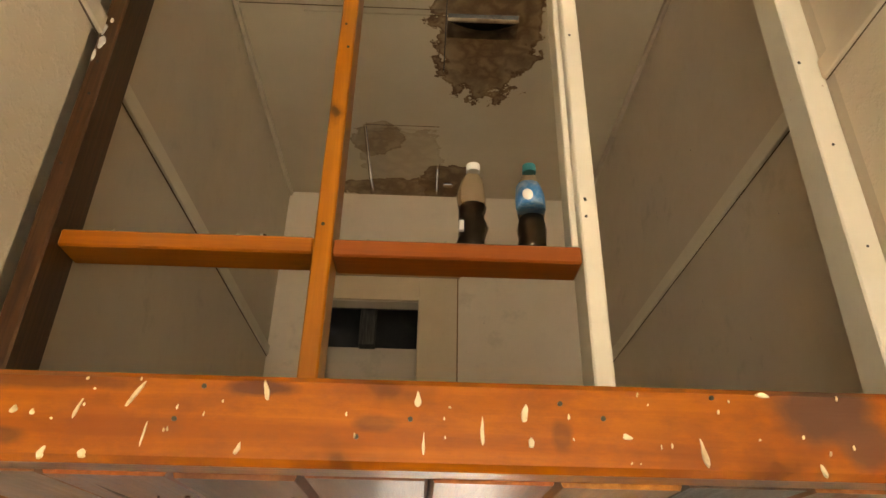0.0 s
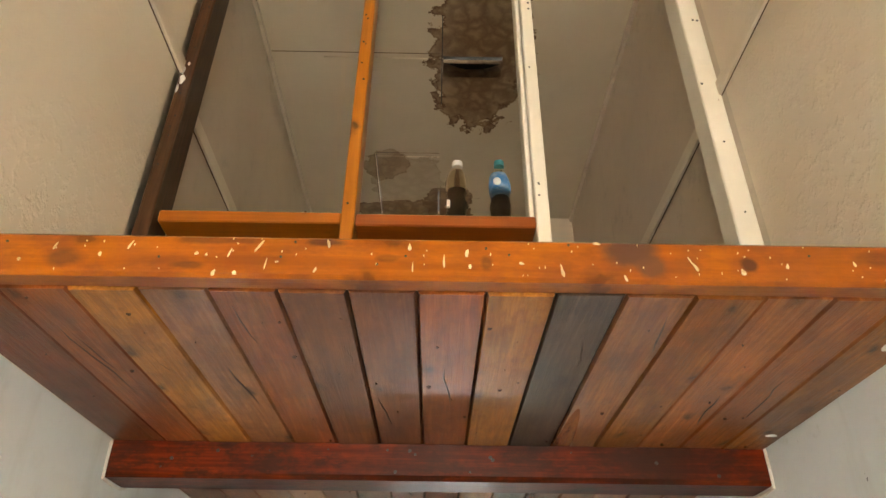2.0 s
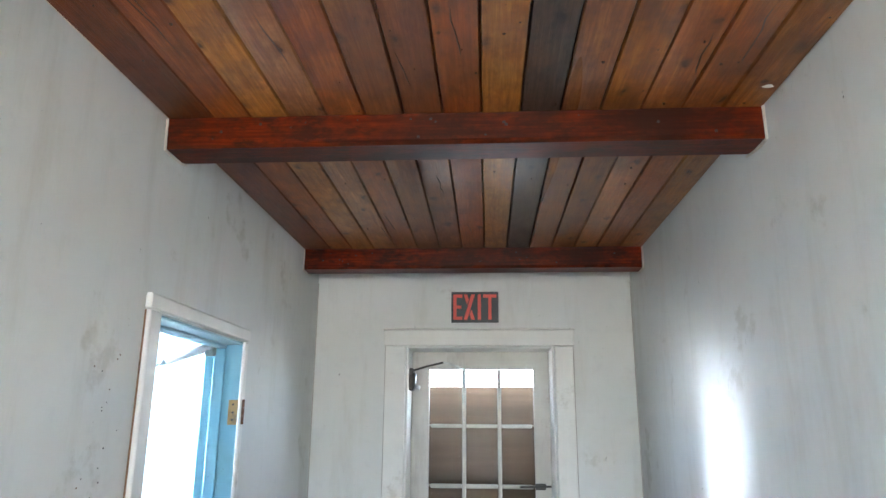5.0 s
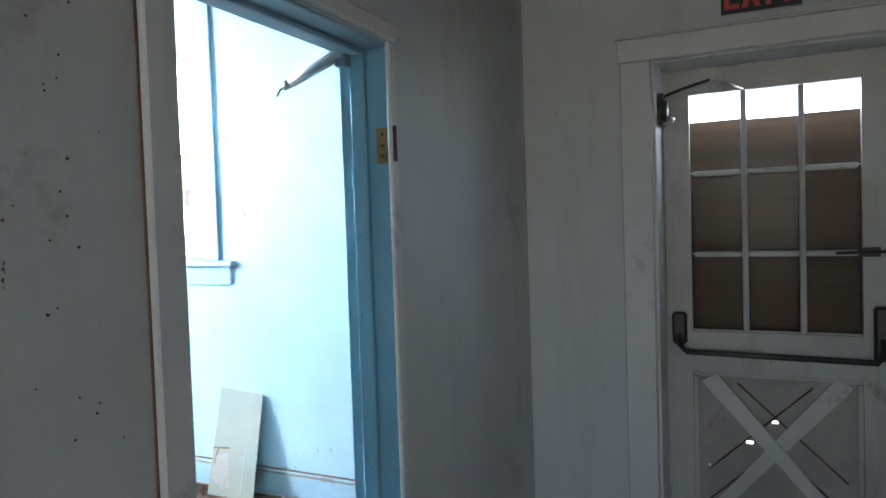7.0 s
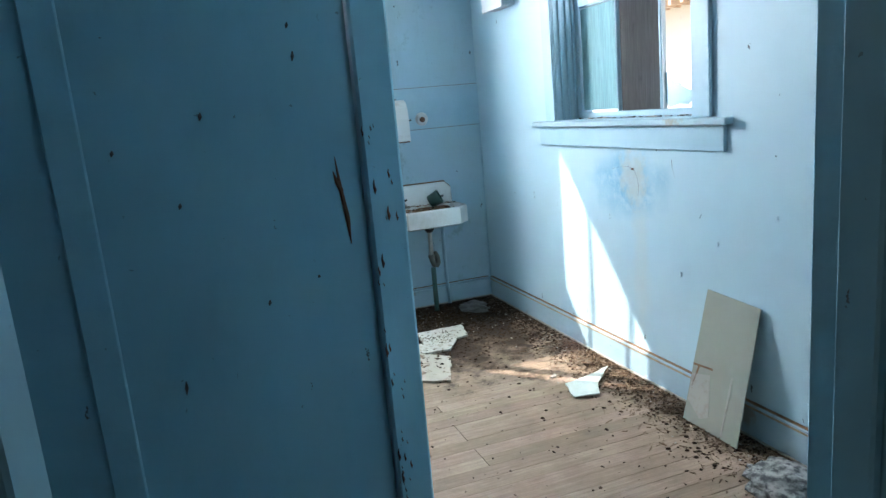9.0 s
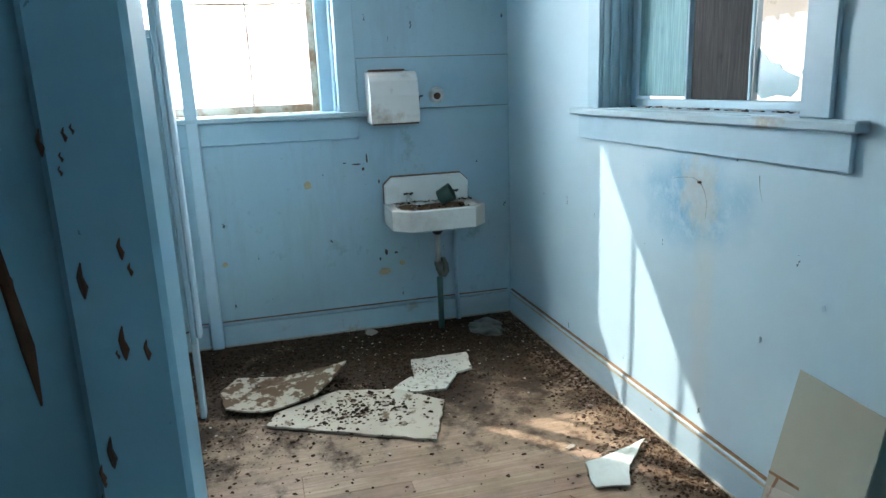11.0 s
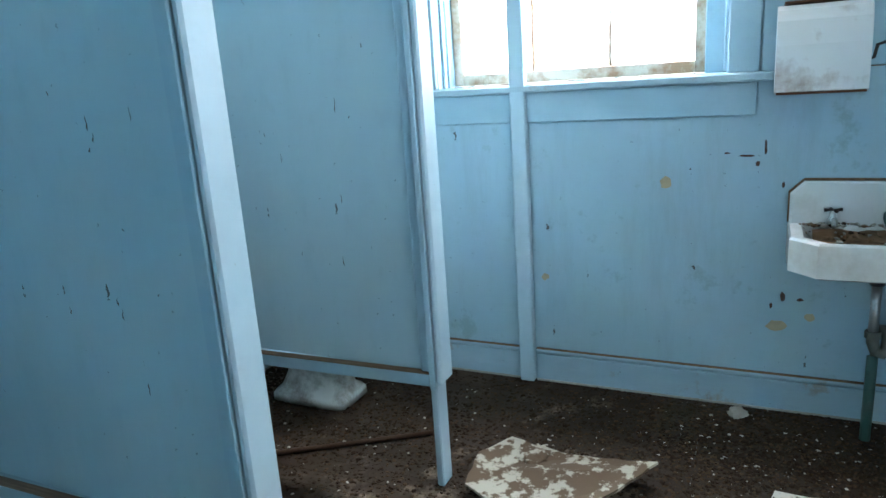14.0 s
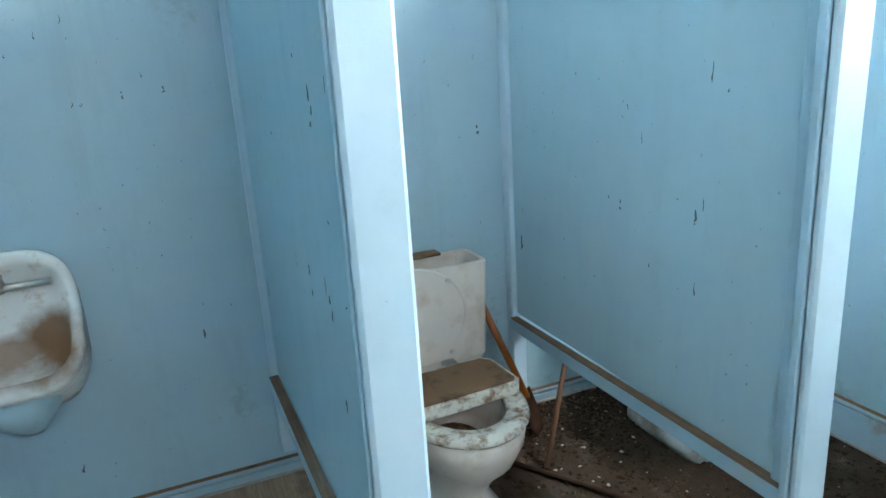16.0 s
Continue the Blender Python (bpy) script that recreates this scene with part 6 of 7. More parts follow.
def toilet(cx, dy, label, body, seed):
    t = thing("toilet", (cx, 1.3 + dy, 0), label, "toilet", "toilets")
    y = lambda v: v + dy
    bm = bmesh.new()
    loops(bm, [ellipse(cx, y(1.24), 0.118, 0.20, 0.001, power=7), ellipse(cx, y(1.24), 0.118, 0.20, 0.03, power=7), ellipse(cx, y(1.24), 0.112, 0.192, 0.042, power=6), ellipse(cx, y(1.24), 0.095, 0.172, 0.06, power=4), ellipse(cx, y(1.25), 0.085, 0.165, 0.12),
               ellipse(cx, y(1.28), 0.105, 0.19, 0.20), ellipse(cx, y(1.31), 0.150, 0.235, 0.27), ellipse(cx, y(1.325), 0.175, 0.25, 0.33), ellipse(cx, y(1.33), 0.180, 0.252, 0.378),
               ellipse(cx, y(1.33), 0.170, 0.242, 0.384), ellipse(cx, y(1.34), 0.120, 0.165, 0.382), ellipse(cx, y(1.33), 0.115, 0.155, 0.33), ellipse(cx, y(1.30), 0.075, 0.10, 0.24), ellipse(cx, y(1.29), 0.04, 0.05, 0.22)])
    part("bowl", bm, body, t, smooth=True)
    part("residue", _disc(ellipse(cx, y(1.30), 0.08, 0.105, 0.262), seed), grime, t, "brown residue in the bowl")
    bm = bmesh.new()
    loops(bm, [ellipse(cx, y(1.335), 0.190, 0.240, 0.388), ellipse(cx, y(1.335), 0.196, 0.247, 0.398), ellipse(cx, y(1.335), 0.188, 0.238, 0.412), ellipse(cx, y(1.345), 0.128, 0.168, 0.412), ellipse(cx, y(1.345), 0.122, 0.160, 0.400), ellipse(cx, y(1.345), 0.128, 0.168, 0.388)], False, False)
    vs = list(bm.verts)
    n = 28
    for k in range(n):
        bm.faces.new((vs[5 * n + k], vs[5 * n + (k + 1) % n], vs[(k + 1) % n], vs[k]))
    part("seat", bm, enamel, t, "dirty white seat with crusted edge", True)
    bm = bmesh.new()
    add_box(bm, (cx - 0.13, BS + 0.05, 0.26), (cx + 0.13, y(1.14), 0.349), 0.02)
    part("shelf", bm, enamel_cream, t, "shelf between bowl and tank")
    # open tank
    x0, x1, ya, yb, za, zb = cx - 0.285, cx + 0.235, BS + 0.012, BS + 0.195, 0.35, 0.715

    def rect(k, yk, z):
        r = 0.03
        out = []
        for sx, sy, a0 in ((1, 1, 0), (-1, 1, 90), (-1, -1, 180), (1, -1, 270)):
            for q in range(4):
                a = math.radians(a0 + 30 * q)
                out.append((cx - 0.025 + sx * (0.26 * k - r) + r * math.cos(a), (ya + yb) / 2 + sy * ((yb - ya) / 2 * yk - r) + r * math.sin(a), z))
        return out
    bm = bmesh.new()
    loops(bm, [rect(0.90, 0.92, za), rect(0.94, 0.97, za + 0.02), rect(1.0, 1.0, zb - 0.004), rect(0.985, 0.975, zb), rect(0.93, 0.86, zb), rect(0.91, 0.84, zb - 0.03), rect(0.84, 0.78, za + 0.03)])
    part("tank", bm, enamel_cream, t, "open water tank with rust inside")
    # raised seat cover against the tank
    bm = bmesh.new()
    ring = [(cx + 0.01 + 0.185 * math.cos(a), 0.555 + 0.175 * math.sin(a)) for a in (2 * math.pi * k / 28 for k in range(28))]
    loops(bm, [[(px, BS + 0.197, pz) for px, pz in ring], [(cx + 0.01 + (px - cx - 0.01) * 1.03, BS + 0.206, 0.555 + (pz - 0.555) * 1.03) for px, pz in ring], [(px, BS + 0.214, pz) for px, pz in ring]])
    part("seat_cover", bm, enamel_cream, t, "raised round seat cover")
    for px, pz in ((cx - 0.12, 0.675), (cx - 0.12, 0.415)):
        part("buffer", tube_bm([(px, BS + 0.2135, pz), (px, BS + 0.222, pz)], 0.009, 10), chrome, t)
    box("hinge_block", (cx - 0.13, BS + 0.20, 0.352), (cx - 0.08, y(1.12), 0.386), chrome, t, 0.005)
    return t


def _disc(ring, seed):
    bm = bmesh.new()
    rnd = random.Random(seed)
    mid = Vector((sum(p[0] for p in ring) / len(ring), sum(p[1] for p in ring) / len(ring), ring[0][2] + 0.01))
    inner = [Vector(p) * 0.5 + mid * 0.5 + Vector((0, 0, rnd.uniform(0, 0.02))) for p in ring]
    loops(bm, [[Vector(p) for p in ring], inner], False, True)
    return bm


toilet(-3.765, 0.0, "white toilet with open tank and filthy seat", enamel_cream, 1)
toilet(-4.69, 0.02, "white toilet behind the partition with dirty base", plain("grime_grey_enamel", (0.58, 0.57, 0.53), 0.3, 0, (0.14, 0.115, 0.09), 0.85, 6.0, 0.05, (0.46, 0.64)), 2)
tl = thing("porcelain_slab", (-3.735, 1.32, 0.42), "loose white porcelain slab caked in brown dirt across the seat", "porcelain slab")
bm = bmesh.new()
lid_ring = [(-3.51, 1.19), (-3.92, 1.17), (-3.945, 1.20), (-3.955, 1.36), (-3.94, 1.385), (-3.75, 1.40), (-3.54, 1.41), (-3.515, 1.38)]
loops(bm, [[(x, y, 0.4135) for x, y in lid_ring], [(x, y, 0.448) for x, y in lid_ring], [(-3.73 + (x + 3.73) * 0.97, 1.29 + (y - 1.29) * 0.94, 0.452) for x, y in lid_ring]])
part("slab", bm, enamel, tl)
bm = bmesh.new()
loops(bm, [[(-3.73 + (x + 3.73) * 0.95, 1.29 + (y - 1.29) * 0.9, 0.4525) for x, y in lid_ring], [(-3.73 + (x + 3.73) * 0.9, 1.29 + (y - 1.29) * 0.82, 0.457) for x, y in lid_ring]])
part("dirt_layer", bm, grime, tl, "layer of brown dirt")
tagged(box("dirty_strip", (-3.93, BS + 0.004, 0.7165), (-3.56, BS + 0.06, 0.728), grime, None, 0.004), "thin dirty strip lying on the tank rim", "fragment")


# ---- urinal ----
def urinal():
    u = thing("urinal", (-2.57, BS, 0.45), "white wall urinal with rust stains and dirty rim", "urinal")
    cx, w = -2.590, 0.192

    def ring(y, k, top, bot, n=32):
        out = []
        for i in range(n):
            a = 2 * math.pi * i / n
            c, s = math.cos(a), math.sin(a)
            px = cx + w * k * math.copysign(abs(c) ** 0.55, c)
            mid, half = (top + bot) / 2, (top - bot) / 2
            out.append((px, y, mid + half * math.copysign(abs(s) ** 0.6, s)))
        return out

    def lean(r, depth):
        lo, hi = min(p[2] for p in r), max(p[2] for p in r)
        return [(x, y + depth * max(0.0, 1 - (z - lo) / (hi - lo) * 1.9) ** 0.7, z) for x, y, z in r]
    bm = bmesh.new()
    loops(bm, [ring(BS + 0.001, 0.92, 0.94, 0.44), ring(BS + 0.02, 1.0, 0.947, 0.465), lean(ring(BS + 0.055, 1.0, 0.947, 0.565), 0.155), lean(ring(BS + 0.065, 0.97, 0.940, 0.58), 0.155),
               lean(ring(BS + 0.060, 0.86, 0.910, 0.61), 0.13), lean(ring(BS + 0.030, 0.78, 0.890, 0.575), 0.10), ring(BS + 0.018, 0.5, 0.835, 0.61)])
    part("bowl", bm, urinal_enamel, u, smooth=True)
    tube("flush_bar", [(cx - 0.13, BS + 0.045, 0.846), (cx + 0.10, BS + 0.045, 0.846)], 0.011, chrome, u, 10)
    part("flush_valve", tube_bm([(cx, BS + 0.03, 0.835), (cx, BS + 0.045, 0.85), (cx, BS + 0.047, 0.875), (cx, BS + 0.047, 0.885)], [0.012, 0.016, 0.012, 0.014], 10), chrome, u, smooth=True)
    part("underside", tube_bm([(cx, BS + 0.105, 0.555), (cx, BS + 0.095, 0.51), (cx, BS + 0.06, 0.46), (cx, BS + 0.002, 0.44)], [0.10, 0.10, 0.065, 0.03], 18), blue_wall, u, "blue overpainted underside", True)
    return u


urinal()

# ---- shovel, rods, boards and rubbish on the floor ----
sh = thing("shovel", (-4.16, 1.05, 0), "rusty shovel with orange wooden handle leaning behind the toilet", "shovel")
tube("handle", [(-4.03, 0.86, 0.62), (-4.185, 0.995, 0.15)], 0.014, stud_wood, sh, 10)
bm = bmesh.new()
n = 6
rows = []
for i in range(n + 1):
    v = i / n
    wdt = 0.065 if v < 0.75 else 0.065 * (1 - (v - 0.75) * 2.2)
    c = Vector((-4.18, 0.99, 0.165)).lerp(Vector((-4.225, 1.03, 0.004)), v)
    rows.append([bm.verts.new(c + Vector((0.7, 0.7, 0)) * (wdt * k / 2) + Vector((0.5, -0.5, 0)) * 0.012 * (1 - (k / 2) ** 2)) for k in range(-2, 3)])
for a, b in zip(rows, rows[1:]):
    for k in range(4):
        bm.faces.new((a[k], a[k + 1], b[k + 1], b[k]))
bmesh.ops.solidify(bm, geom=list(bm.faces), thickness=0.003)
part("blade", bm, rust, sh, "rusty blade", True)
tagged(tube("iron_rod", [(-4.36, 1.03, 0.40), (-4.12, 1.235, 0.009)], 0.010, rust, None, 8), "rusty iron bar leaning under the partition", "iron bar")
tagged(tube("floor_pipe", [(-3.98, 1.08, 0.013), (-4.20, 1.42, 0.013), (-4.52, 1.92, 0.013)], 0.009, dark_rust, None, 8), "rusty thin pipe lying across the floor", "pipe")


def flat_board(name, pts, z, lift, label, category, material, thick=0.012, warp=0.0):
    """A loose sheet with a ragged outline; lift raises its far corners."""
    bm = bmesh.new()
    rnd = random.Random(len(pts) + int(abs(pts[0][0]) * 100))
    ring = []
    for (x, y), (x2, y2) in zip(pts, pts[1:] + pts[:1]):
        m = max(2, int(math.hypot(x2 - x, y2 - y) / 0.045))
        for k in range(m):
            t = k / m
            j = 0.0 if k == 0 else 0.006
            ring.append((x + (x2 - x) * t + rnd.uniform(-j, j), y + (y2 - y) * t + rnd.uniform(-j, j)))
    cx, cy = sum(p[0] for p in ring) / len(ring), sum(p[1] for p in ring) / len(ring)

    def h(x, y):
        return z + max(0.0, lift(x, y)) + warp * ((x - cx) ** 2 + (y - cy) ** 2)
    bottom = [Vector((x, y, h(x, y))) for x, y in ring]
    top = [Vector((x, y, h(x, y) + thick)) for x, y in ring]
    mids = [[Vector((cx + (x - cx) * s, cy + (y - cy) * s, h(cx + (x - cx) * s, cy + (y - cy) * s) + thick + 0.0015 * rnd.random())) for x, y in ring] for s in (0.75, 0.5, 0.25)]
    loops(bm, [bottom, top, *mids])
    ob = part(name, bm, material)
    return tagged(ob, label, category, "loose boards" if category == "board" else "")


flat_board("ceiling_board_piece", [(-4.525, 3.16), (-4.525, 3.475), (-4.31, 3.44), (-4.285, 3.35), (-4.20, 3.30), (-4.11, 3.24), (-4.125, 3.10), (-4.175, 2.975), (-4.26, 3.05), (-4.32, 3.13)], 0.003, lambda x, y: 0, "broken piece of flaking white ceiling board", "board", board_pale)
flat_board("ceiling_board_piece", [(-4.016, 2.376), (-3.644, 3.069), (-3.99, 3.20), (-4.18, 3.02), (-4.27, 2.73), (-4.12, 2.42)], 0.004, lambda x, y: 0, "large flaking white board with dirt on it", "board", board_crumbled)
flat_board("ceiling_board_piece", [(-4.19, 2.20), (-4.12, 2.36), (-4.20, 2.62), (-4.46, 2.80), (-4.50, 2.55), (-4.54, 2.25), (-4.40, 2.17)], 0.012, lambda x, y: 0.10 * max(0, (y - 2.45)), "curled flaking white board with dirt on it", "board", board_mat, 0.010, 0.25)
flat_board("tile_shard", [(-3.278, 3.571), (-3.30, 3.70), (-3.355, 3.881), (-3.20, 3.72), (-3.083, 3.655), (-3.113, 3.532), (-3.19, 3.545)], 0.010, lambda x, y: 0.02 * (y - 3.5), "pointed pale green-white glass tile shard", "shard", plain("pale_tile", (0.55, 0.60, 0.56), 0.3, 0, (0.4, 0.38, 0.3), 0.4, 12.0, 0.03), 0.006)
flat_board("tile_shard", [(-3.40, 3.56), (-3.42, 3.60), (-3.44, 3.60), (-3.41, 3.55)], 0.004, lambda x, y: 0, "small pale tile splinter", "shard", chip_mat, 0.005)

# acrylic sheet leaning on the wall
ac = thing("leaning_sheet", (-2.53, 3.86, 0), "yellowed translucent acrylic sheet leaning against the wall", "sheet")
A, B, C, D = Vector((-2.69, 3.845, 0.004)), Vector((-2.362, 3.845, 0.004)), Vector((-2.368, 3.974, 0.575)), Vector((-2.672, 3.974, 0.592))
bm = bmesh.new()
nrm = Vector((0, -0.975, 0.22)).normalized() * 0.004
loops(bm, [[A, B, C, D], [A + nrm, B + nrm, C + nrm, D + nrm]])
part("sheet", bm, old_acrylic, ac)


def on_sheet(u, v, lift=0.005):
    return A + (B - A) * u + (D - A) * v + nrm.normalized() * lift


for quad, m, lab in ((((0.02, 0.36), (0.34, 0.40), (0.45, 0.10), (0.30, 0.06), (0.02, 0.16)), chip_mat, "pale torn backing"), (((0.0, 0.44), (0.36, 0.455), (0.37, 0.44), (0.0, 0.425)), grime, "brown dirt line"), (((0.70, 0.45), (0.73, 0.45), (0.73, 0.02), (0.70, 0.02)), chip_mat, "scratch"), (((0.10, 0.43), (0.13, 0.43), (0.06, 0.25), (0.04, 0.27)), grime, "brown dirt line")):
    bm = bmesh.new()
    loops(bm, [[on_sheet(u, v, 0.0045) for u, v in quad], [on_sheet(u, v, 0.0058) for u, v in quad]])
    part("residue", bm, m, ac, lab)


def crumpled(name, at, size, material, label, category, seed, flat=0.4):
    bm = bmesh.new()
    bmesh.ops.create_icosphere(bm, subdivisions=4, radius=1.0)
    for v in bm.verts:
        n = v.co.normalized()
        k = 1 + 0.45 * noise.noise(n * 2.1 + Vector((seed, 0, 0))) + 0.22 * abs(noise.noise(n * 6 + Vector((0, seed, 0)))) + 0.16 * abs(noise.noise(n * 11 + Vector((seed, seed, 0)))) + 0.10 * noise.noise(n * 19)
        v.co = Vector((n.x * k * size[0], n.y * k * size[1], max(n.z * k, -0.25) * size[2]))
    low = min(v.co.z for v in bm.verts)
    bmesh.ops.translate(bm, vec=Vector(at) - Vector((0, 0, low)), verts=bm.verts)
    return tagged(part(name, bm, material, None, smooth=True), label, category)


crumpled("rag", (-2.08, 3.80, 0.002), (0.14, 0.12, 0.038), cloth, "crumpled grey and white rag on the floor", "rag", 3)
crumpled("plaster_lump", (-4.46, 2.36, 0.02), (0.07, 0.055, 0.016), board_mat, "crumbled pale plaster lump on the boards", "plaster", 9)
crumpled("plastic_bag", (-4.88, 3.72, 0.002), (0.12, 0.09, 0.022), plain("grey_plastic_film", (0.13, 0.13, 0.12), 0.35, 0, (0.05, 0.045, 0.04), 0.9, 14.0, 0.3), "crumpled dirty plastic bag in the corner", "bag", 5)
crumpled("paper_scrap", (-5.06, 3.03, 0.002), (0.045, 0.03, 0.008), chip_mat, "small pale paper scrap by the wall", "scrap", 7)


crack = thing("wall_crack", (-3.22, BN, 1.09), "dark branching crack in the stained plaster", "crack")
for pts in ([(-3.217, 1.092), (-3.26, 1.105), (-3.32, 1.10), (-3.40, 1.085)], [(-3.217, 1.092), (-3.19, 1.06), (-3.175, 1.02), (-3.18, 0.96)], [(-2.92, 1.15), (-2.915, 1.11), (-2.90, 1.07)]):
    bm = bmesh.new()
    add_tube(bm, [(x, BN - 0.0004, z) for x, z in pts], [0.0012] + [0.0005] * (len(pts) - 2) + [0.0003], 5)
    part("crack_line", bm, post_wood, crack)
part("nail", tube_bm([(-3.217, BN - 0.0002, 1.092), (-3.217, BN - 0.012, 1.094)], [0.006, 0.004], 8), rust, crack, "rusty nail stub")


flakes = thing("peeled_paint_flakes", (-2.05, BN, 0.25), "small curled flakes of peeling pale blue paint", "paint flakes")
rnd = random.Random(51)
for x, z, w, h in ((-2.13, 0.250, 0.016, 0.013), (-2.02, 0.285, 0.013, 0.018), (-2.045, 0.262, 0.008, 0.008), (-1.93, 0.30, 0.010, 0.012), (-2.62, 0.80, 0.005, 0.010), (-2.86, 0.62, 0.004, 0.014), (-2.30, 0.95, 0.004, 0.012)):
    ring = [(x + w * math.cos(a) * rnd.uniform(0.6, 1.1), z + h * math.sin(a) * rnd.uniform(0.6, 1.1)) for a in (2 * math.pi * k / 9 for k in range(9))]
    bm = bmesh.new()
    loops(bm, [[(px, BN - 0.0003, pz) for px, pz in ring], [(x + (px - x) * 0.9, BN - 0.006 - 0.004 * rnd.random(), z + (pz - z) * 0.9) for px, pz in ring]])
    part("flake", bm, blue_pale, flakes)


# ---- building outside the north window ----
def neighbour():
    h = thing("neighbour_house", (-11.0, 11.5, -0.45), "cream stucco house with clay tile eaves in sunlight", "house")
    far_windows = ((-10.68, -10.32), (-14.2, -13.6), (-18.0, -17.4))
    bm = slab("wall", "y", 11.5, 11.8, -24.0, -3.0, -0.45, 3.15, stucco_far, [(x0, x1, 2.06, 2.60) for x0, x1 in far_windows], bmesh.new())
    part("wall", bm, stucco_far, h)
    for x0, x1 in far_windows:
        w = box("window_frame", (x0 - 0.07, 11.44, 2.60), (x1 + 0.07, 11.498, 2.73), brown_frame, h)
        for a in (x0 - 0.07, x1):
            box("window_jamb", (a, 11.44, 2.06), (a + 0.07, 11.498, 2.599), brown_frame, h)
        box("window_glass", (x0, 11.6, 2.06), (x1, 11.62, 2.60), far_pane, h, 0)
        box("window_bar", (x0, 11.58, 2.40), (x1, 11.599, 2.599), brown_frame, h, 0)
    bm = bmesh.new()
    loops(bm, [[(-24.3, 10.95, 3.16), (-24.3, 11.0, 3.22), (-24.3, 14.5, 3.52), (-24.3, 14.5, 3.42)], [(-2.7, 10.95, 3.16), (-2.7, 11.0, 3.22), (-2.7, 14.5, 3.52), (-2.7, 14.5, 3.42)]])
    part("roof", bm, clay_tile, h)
    for k in range(60):
        x = -23.8 + 0.35 * k
        if x < -3:
            box("rafter_tail", (x, 10.97, 3.05), (x + 0.09, 11.499, 3.155), clay_tile, h, 0)
    return h


neighbour()


# ---- floor boards and scattered debris, last ----
floor_w = thing("floor_washroom", (-3.0, 2.4, -0.021), "worn brown washroom floor boards under dirt", "floor", kind="structure")
rnd = random.Random(77)
wdt = 0.083
lengths = {}
count = int((BE - 0.001 - BW) / wdt) + 1
for i in range(count):
    x0 = BW + 0.001 + i * wdt
    x1 = min(x0 + wdt - 0.0005, BE - 0.001)
    if x1 - x0 < 0.01:
        continue
    cut = BS + 0.001 + rnd.choice((0.9, 1.3, 1.7, 2.1))
    for ya, yb in ((BS + 0.001, cut - 0.001), (cut + 0.001, BN - 0.001)):
        key = (round(x1 - x0, 4), round(yb - ya, 3))
        if key not in lengths:
            bm = bmesh.new()
            add_box(bm, (0, 0, 0), (key[0], key[1], 0.021), 0.0006)
            me = bpy.data.meshes.new("floor_board")
            bm.to_mesh(me)
            bm.free()
            me.materials.append(floor_wood)
            lengths[key] = me
        ob = new("floor_board", lengths[key])
        ob.parent = floor_w
        ob.location = Vector((x0, ya, -0.0215 + rnd.uniform(-0.0003, 0.0002))) - floor_w.location


def scatter(name, n, spread, sizes, material, label, seed, tall=0.5, base=0.0003):
    """Many small flakes and crumbs lying on the floor, as one mesh."""
    rnd = random.Random(seed)
    verts, faces = [], []
    for _ in range(n):
        x, y = spread(rnd)
        if not (BW + 0.02 < x < BE - 0.02 and BS + 0.02 < y < BN - 0.02):
            continue
        r = rnd.choice(sizes) * rnd.uniform(0.6, 1.4)
        a, st, hz = rnd.uniform(0, 6.28), rnd.uniform(0.35, 1.0), r * tall * rnd.uniform(0.4, 1.2)
        b = len(verts)
        for k in range(5):
            t = 2 * math.pi * k / 5 + rnd.uniform(-0.3, 0.3)
            px, py = r * math.cos(t), r * st * math.sin(t)
            verts.append((x + px * math.cos(a) - py * math.sin(a), y + px * math.sin(a) + py * math.cos(a), base))
        for k in range(5):
            vx, vy, _z = verts[b + k]
            verts.append((x + (vx - x) * 0.55 + rnd.uniform(-0.2, 0.2) * r, y + (vy - y) * 0.55 + rnd.uniform(-0.2, 0.2) * r, base + hz * rnd.uniform(0.6, 1.2)))
        faces += [(b + k, b + (k + 1) % 5, b + 5 + (k + 1) % 5, b + 5 + k) for k in range(5)] + [(b + 5, b + 6, b + 7, b + 8, b + 9)]
    me = bpy.data.meshes.new(name)
    me.from_pydata(verts, [], faces)
    me.materials.append(material)
    return tagged(new(name, me), label, "debris", kind="stuff")


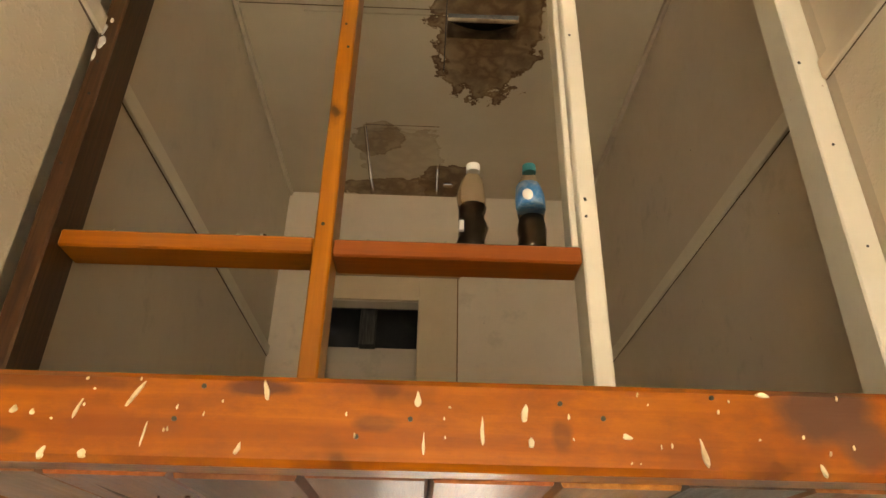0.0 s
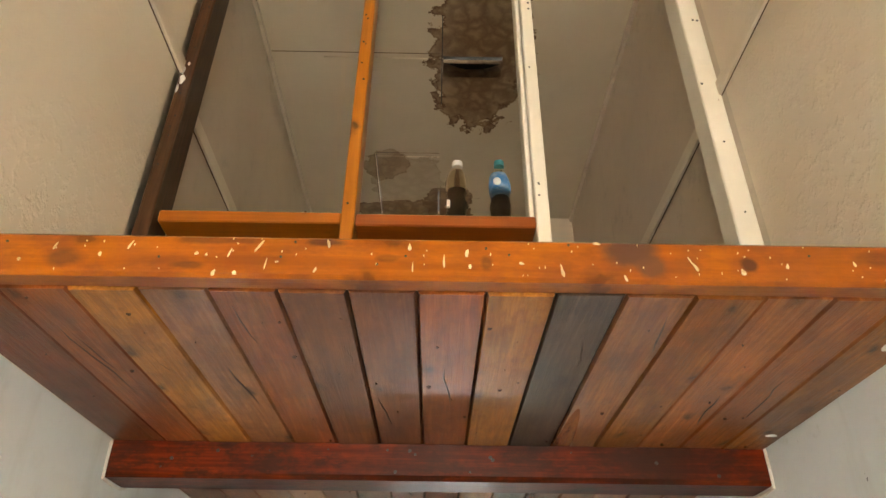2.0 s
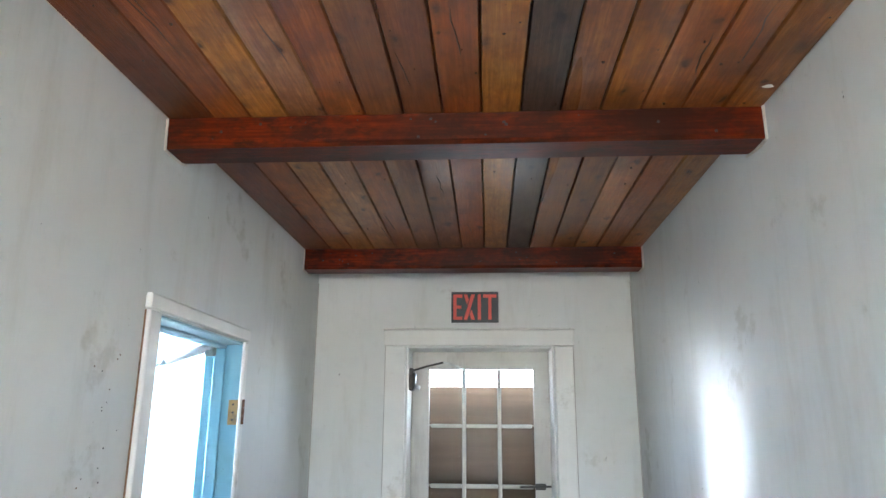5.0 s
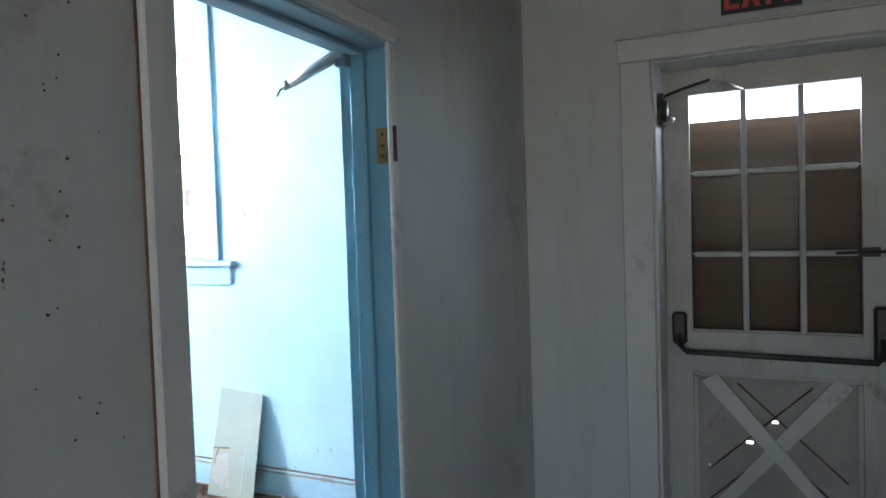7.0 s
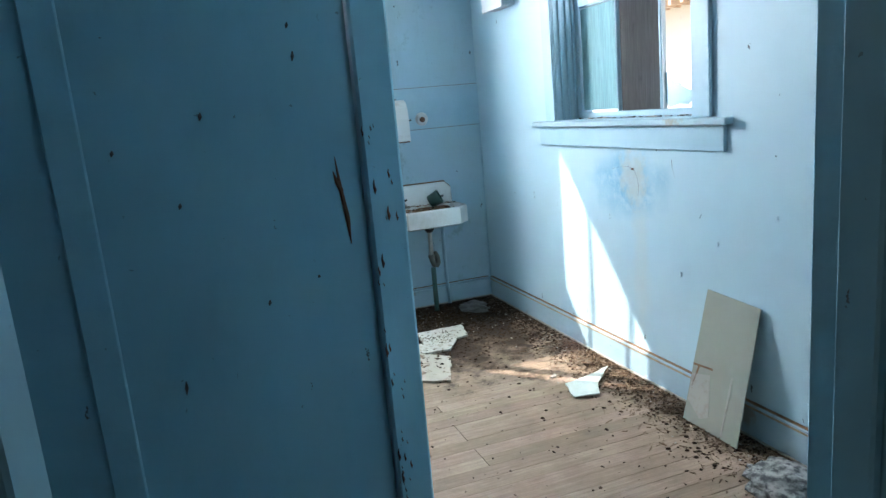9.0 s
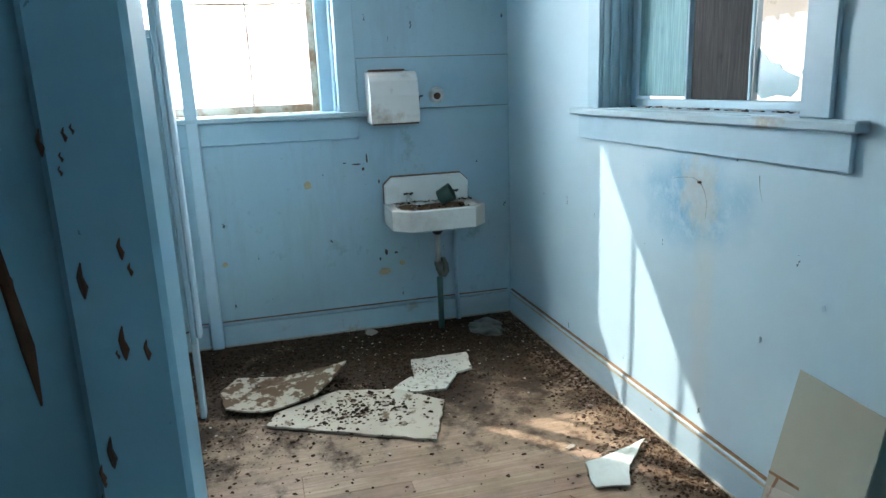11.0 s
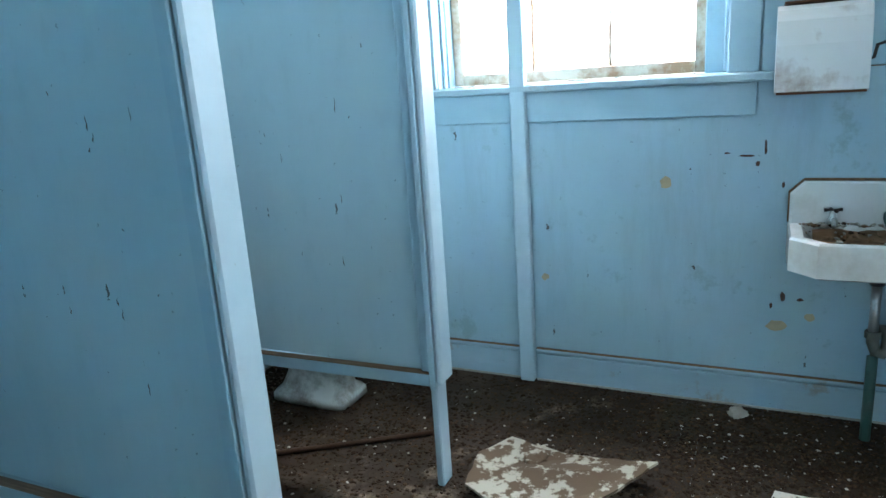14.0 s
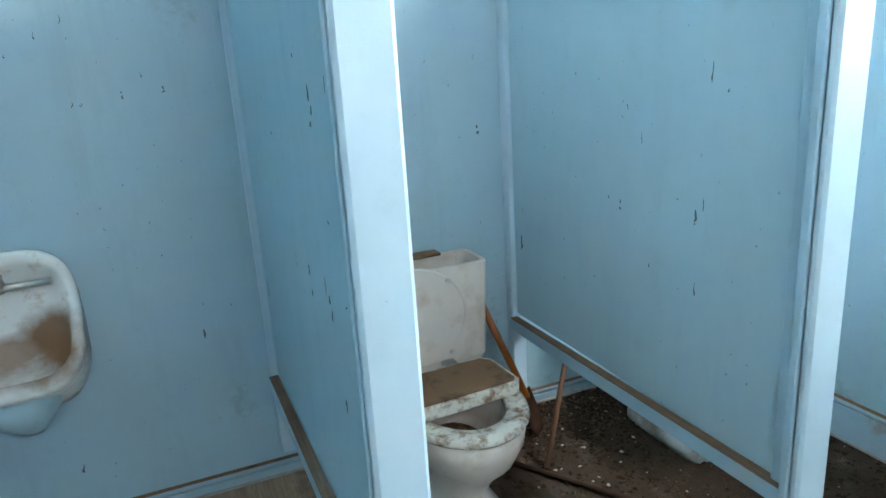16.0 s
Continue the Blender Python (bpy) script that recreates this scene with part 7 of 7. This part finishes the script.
def heap(rnd):
    k = rnd.random()
    if k < 0.40:
        return rnd.gauss(-4.75, 0.32), rnd.gauss(3.2, 0.5)
    if k < 0.58:
        return rnd.uniform(-4.9, -1.8), BN - abs(rnd.gauss(0, 0.13))
    if k < 0.68:
        return rnd.gauss(-4.5, 0.25), BS + 0.03 + abs(rnd.gauss(0, 0.18))
    if k < 0.955:
        return rnd.gauss(-4.45, 0.45), rnd.gauss(1.7, 0.6)
    return rnd.uniform(BW, BE), rnd.uniform(BS, BN)


scatter("floor_dirt", 12000, heap, (0.003, 0.004, 0.006, 0.009), brown_dirt, "brown dirt and crumbs over the floor boards", 8, 0.35)
scatter("floor_debris", 30000, heap, (0.002, 0.003, 0.004, 0.006, 0.009), debris_mat, "dark crumbs and dirt scattered over the floor", 1)
scatter("floor_chips", 1100, heap, (0.002, 0.003, 0.005, 0.008), chip_mat, "pale paint and plaster chips over the floor", 2, 0.3)
scatter("board_debris", 420, lambda r: (r.gauss(-4.02, 0.10), r.gauss(2.80, 0.16)), (0.004, 0.007, 0.011), debris_mat, "dark crumbs lying on the fallen board", 3, 0.5, 0.0165)
scatter("board_debris", 160, lambda r: (r.gauss(-4.36, 0.07), r.gauss(3.25, 0.09)), (0.004, 0.006), debris_mat, "dark crumbs lying on the small board", 6, 0.5, 0.0155)


def straw(rnd):
    return rnd.uniform(-3.9, -1.9), BN - 0.03 - abs(rnd.gauss(0, 0.15))


def twigs(name, n, spread, material, label, seed):
    rnd = random.Random(seed)
    verts, faces = [], []
    for _ in range(n):
        x, y = spread(rnd)
        l, a, r = rnd.uniform(0.012, 0.045), rnd.uniform(0, 3.14), rnd.uniform(0.0007, 0.0018)
        d, s = Vector((math.cos(a), math.sin(a), rnd.uniform(-0.05, 0.15))) * l / 2, Vector((-math.sin(a), math.cos(a), 0)) * r
        c = Vector((x, y, 0.004 + abs(d.z)))
        b = len(verts)
        for p in (c - d, c + d):
            verts += [tuple(p + s), tuple(p - s), tuple(p + Vector((0, 0, r * 1.8)))]
        faces += [(b, b + 1, b + 4, b + 3), (b + 1, b + 2, b + 5, b + 4), (b + 2, b, b + 3, b + 5)]
    me = bpy.data.meshes.new(name)
    me.from_pydata(verts, [], faces)
    me.materials.append(material)
    return tagged(new(name, me), label, "straw", kind="stuff")


twigs("floor_straw", 1100, straw, bare_wood, "thin straw and twigs along the wall", 4)
twigs("floor_twigs", 500, heap, debris_mat, "dark twigs among the floor dirt", 5)
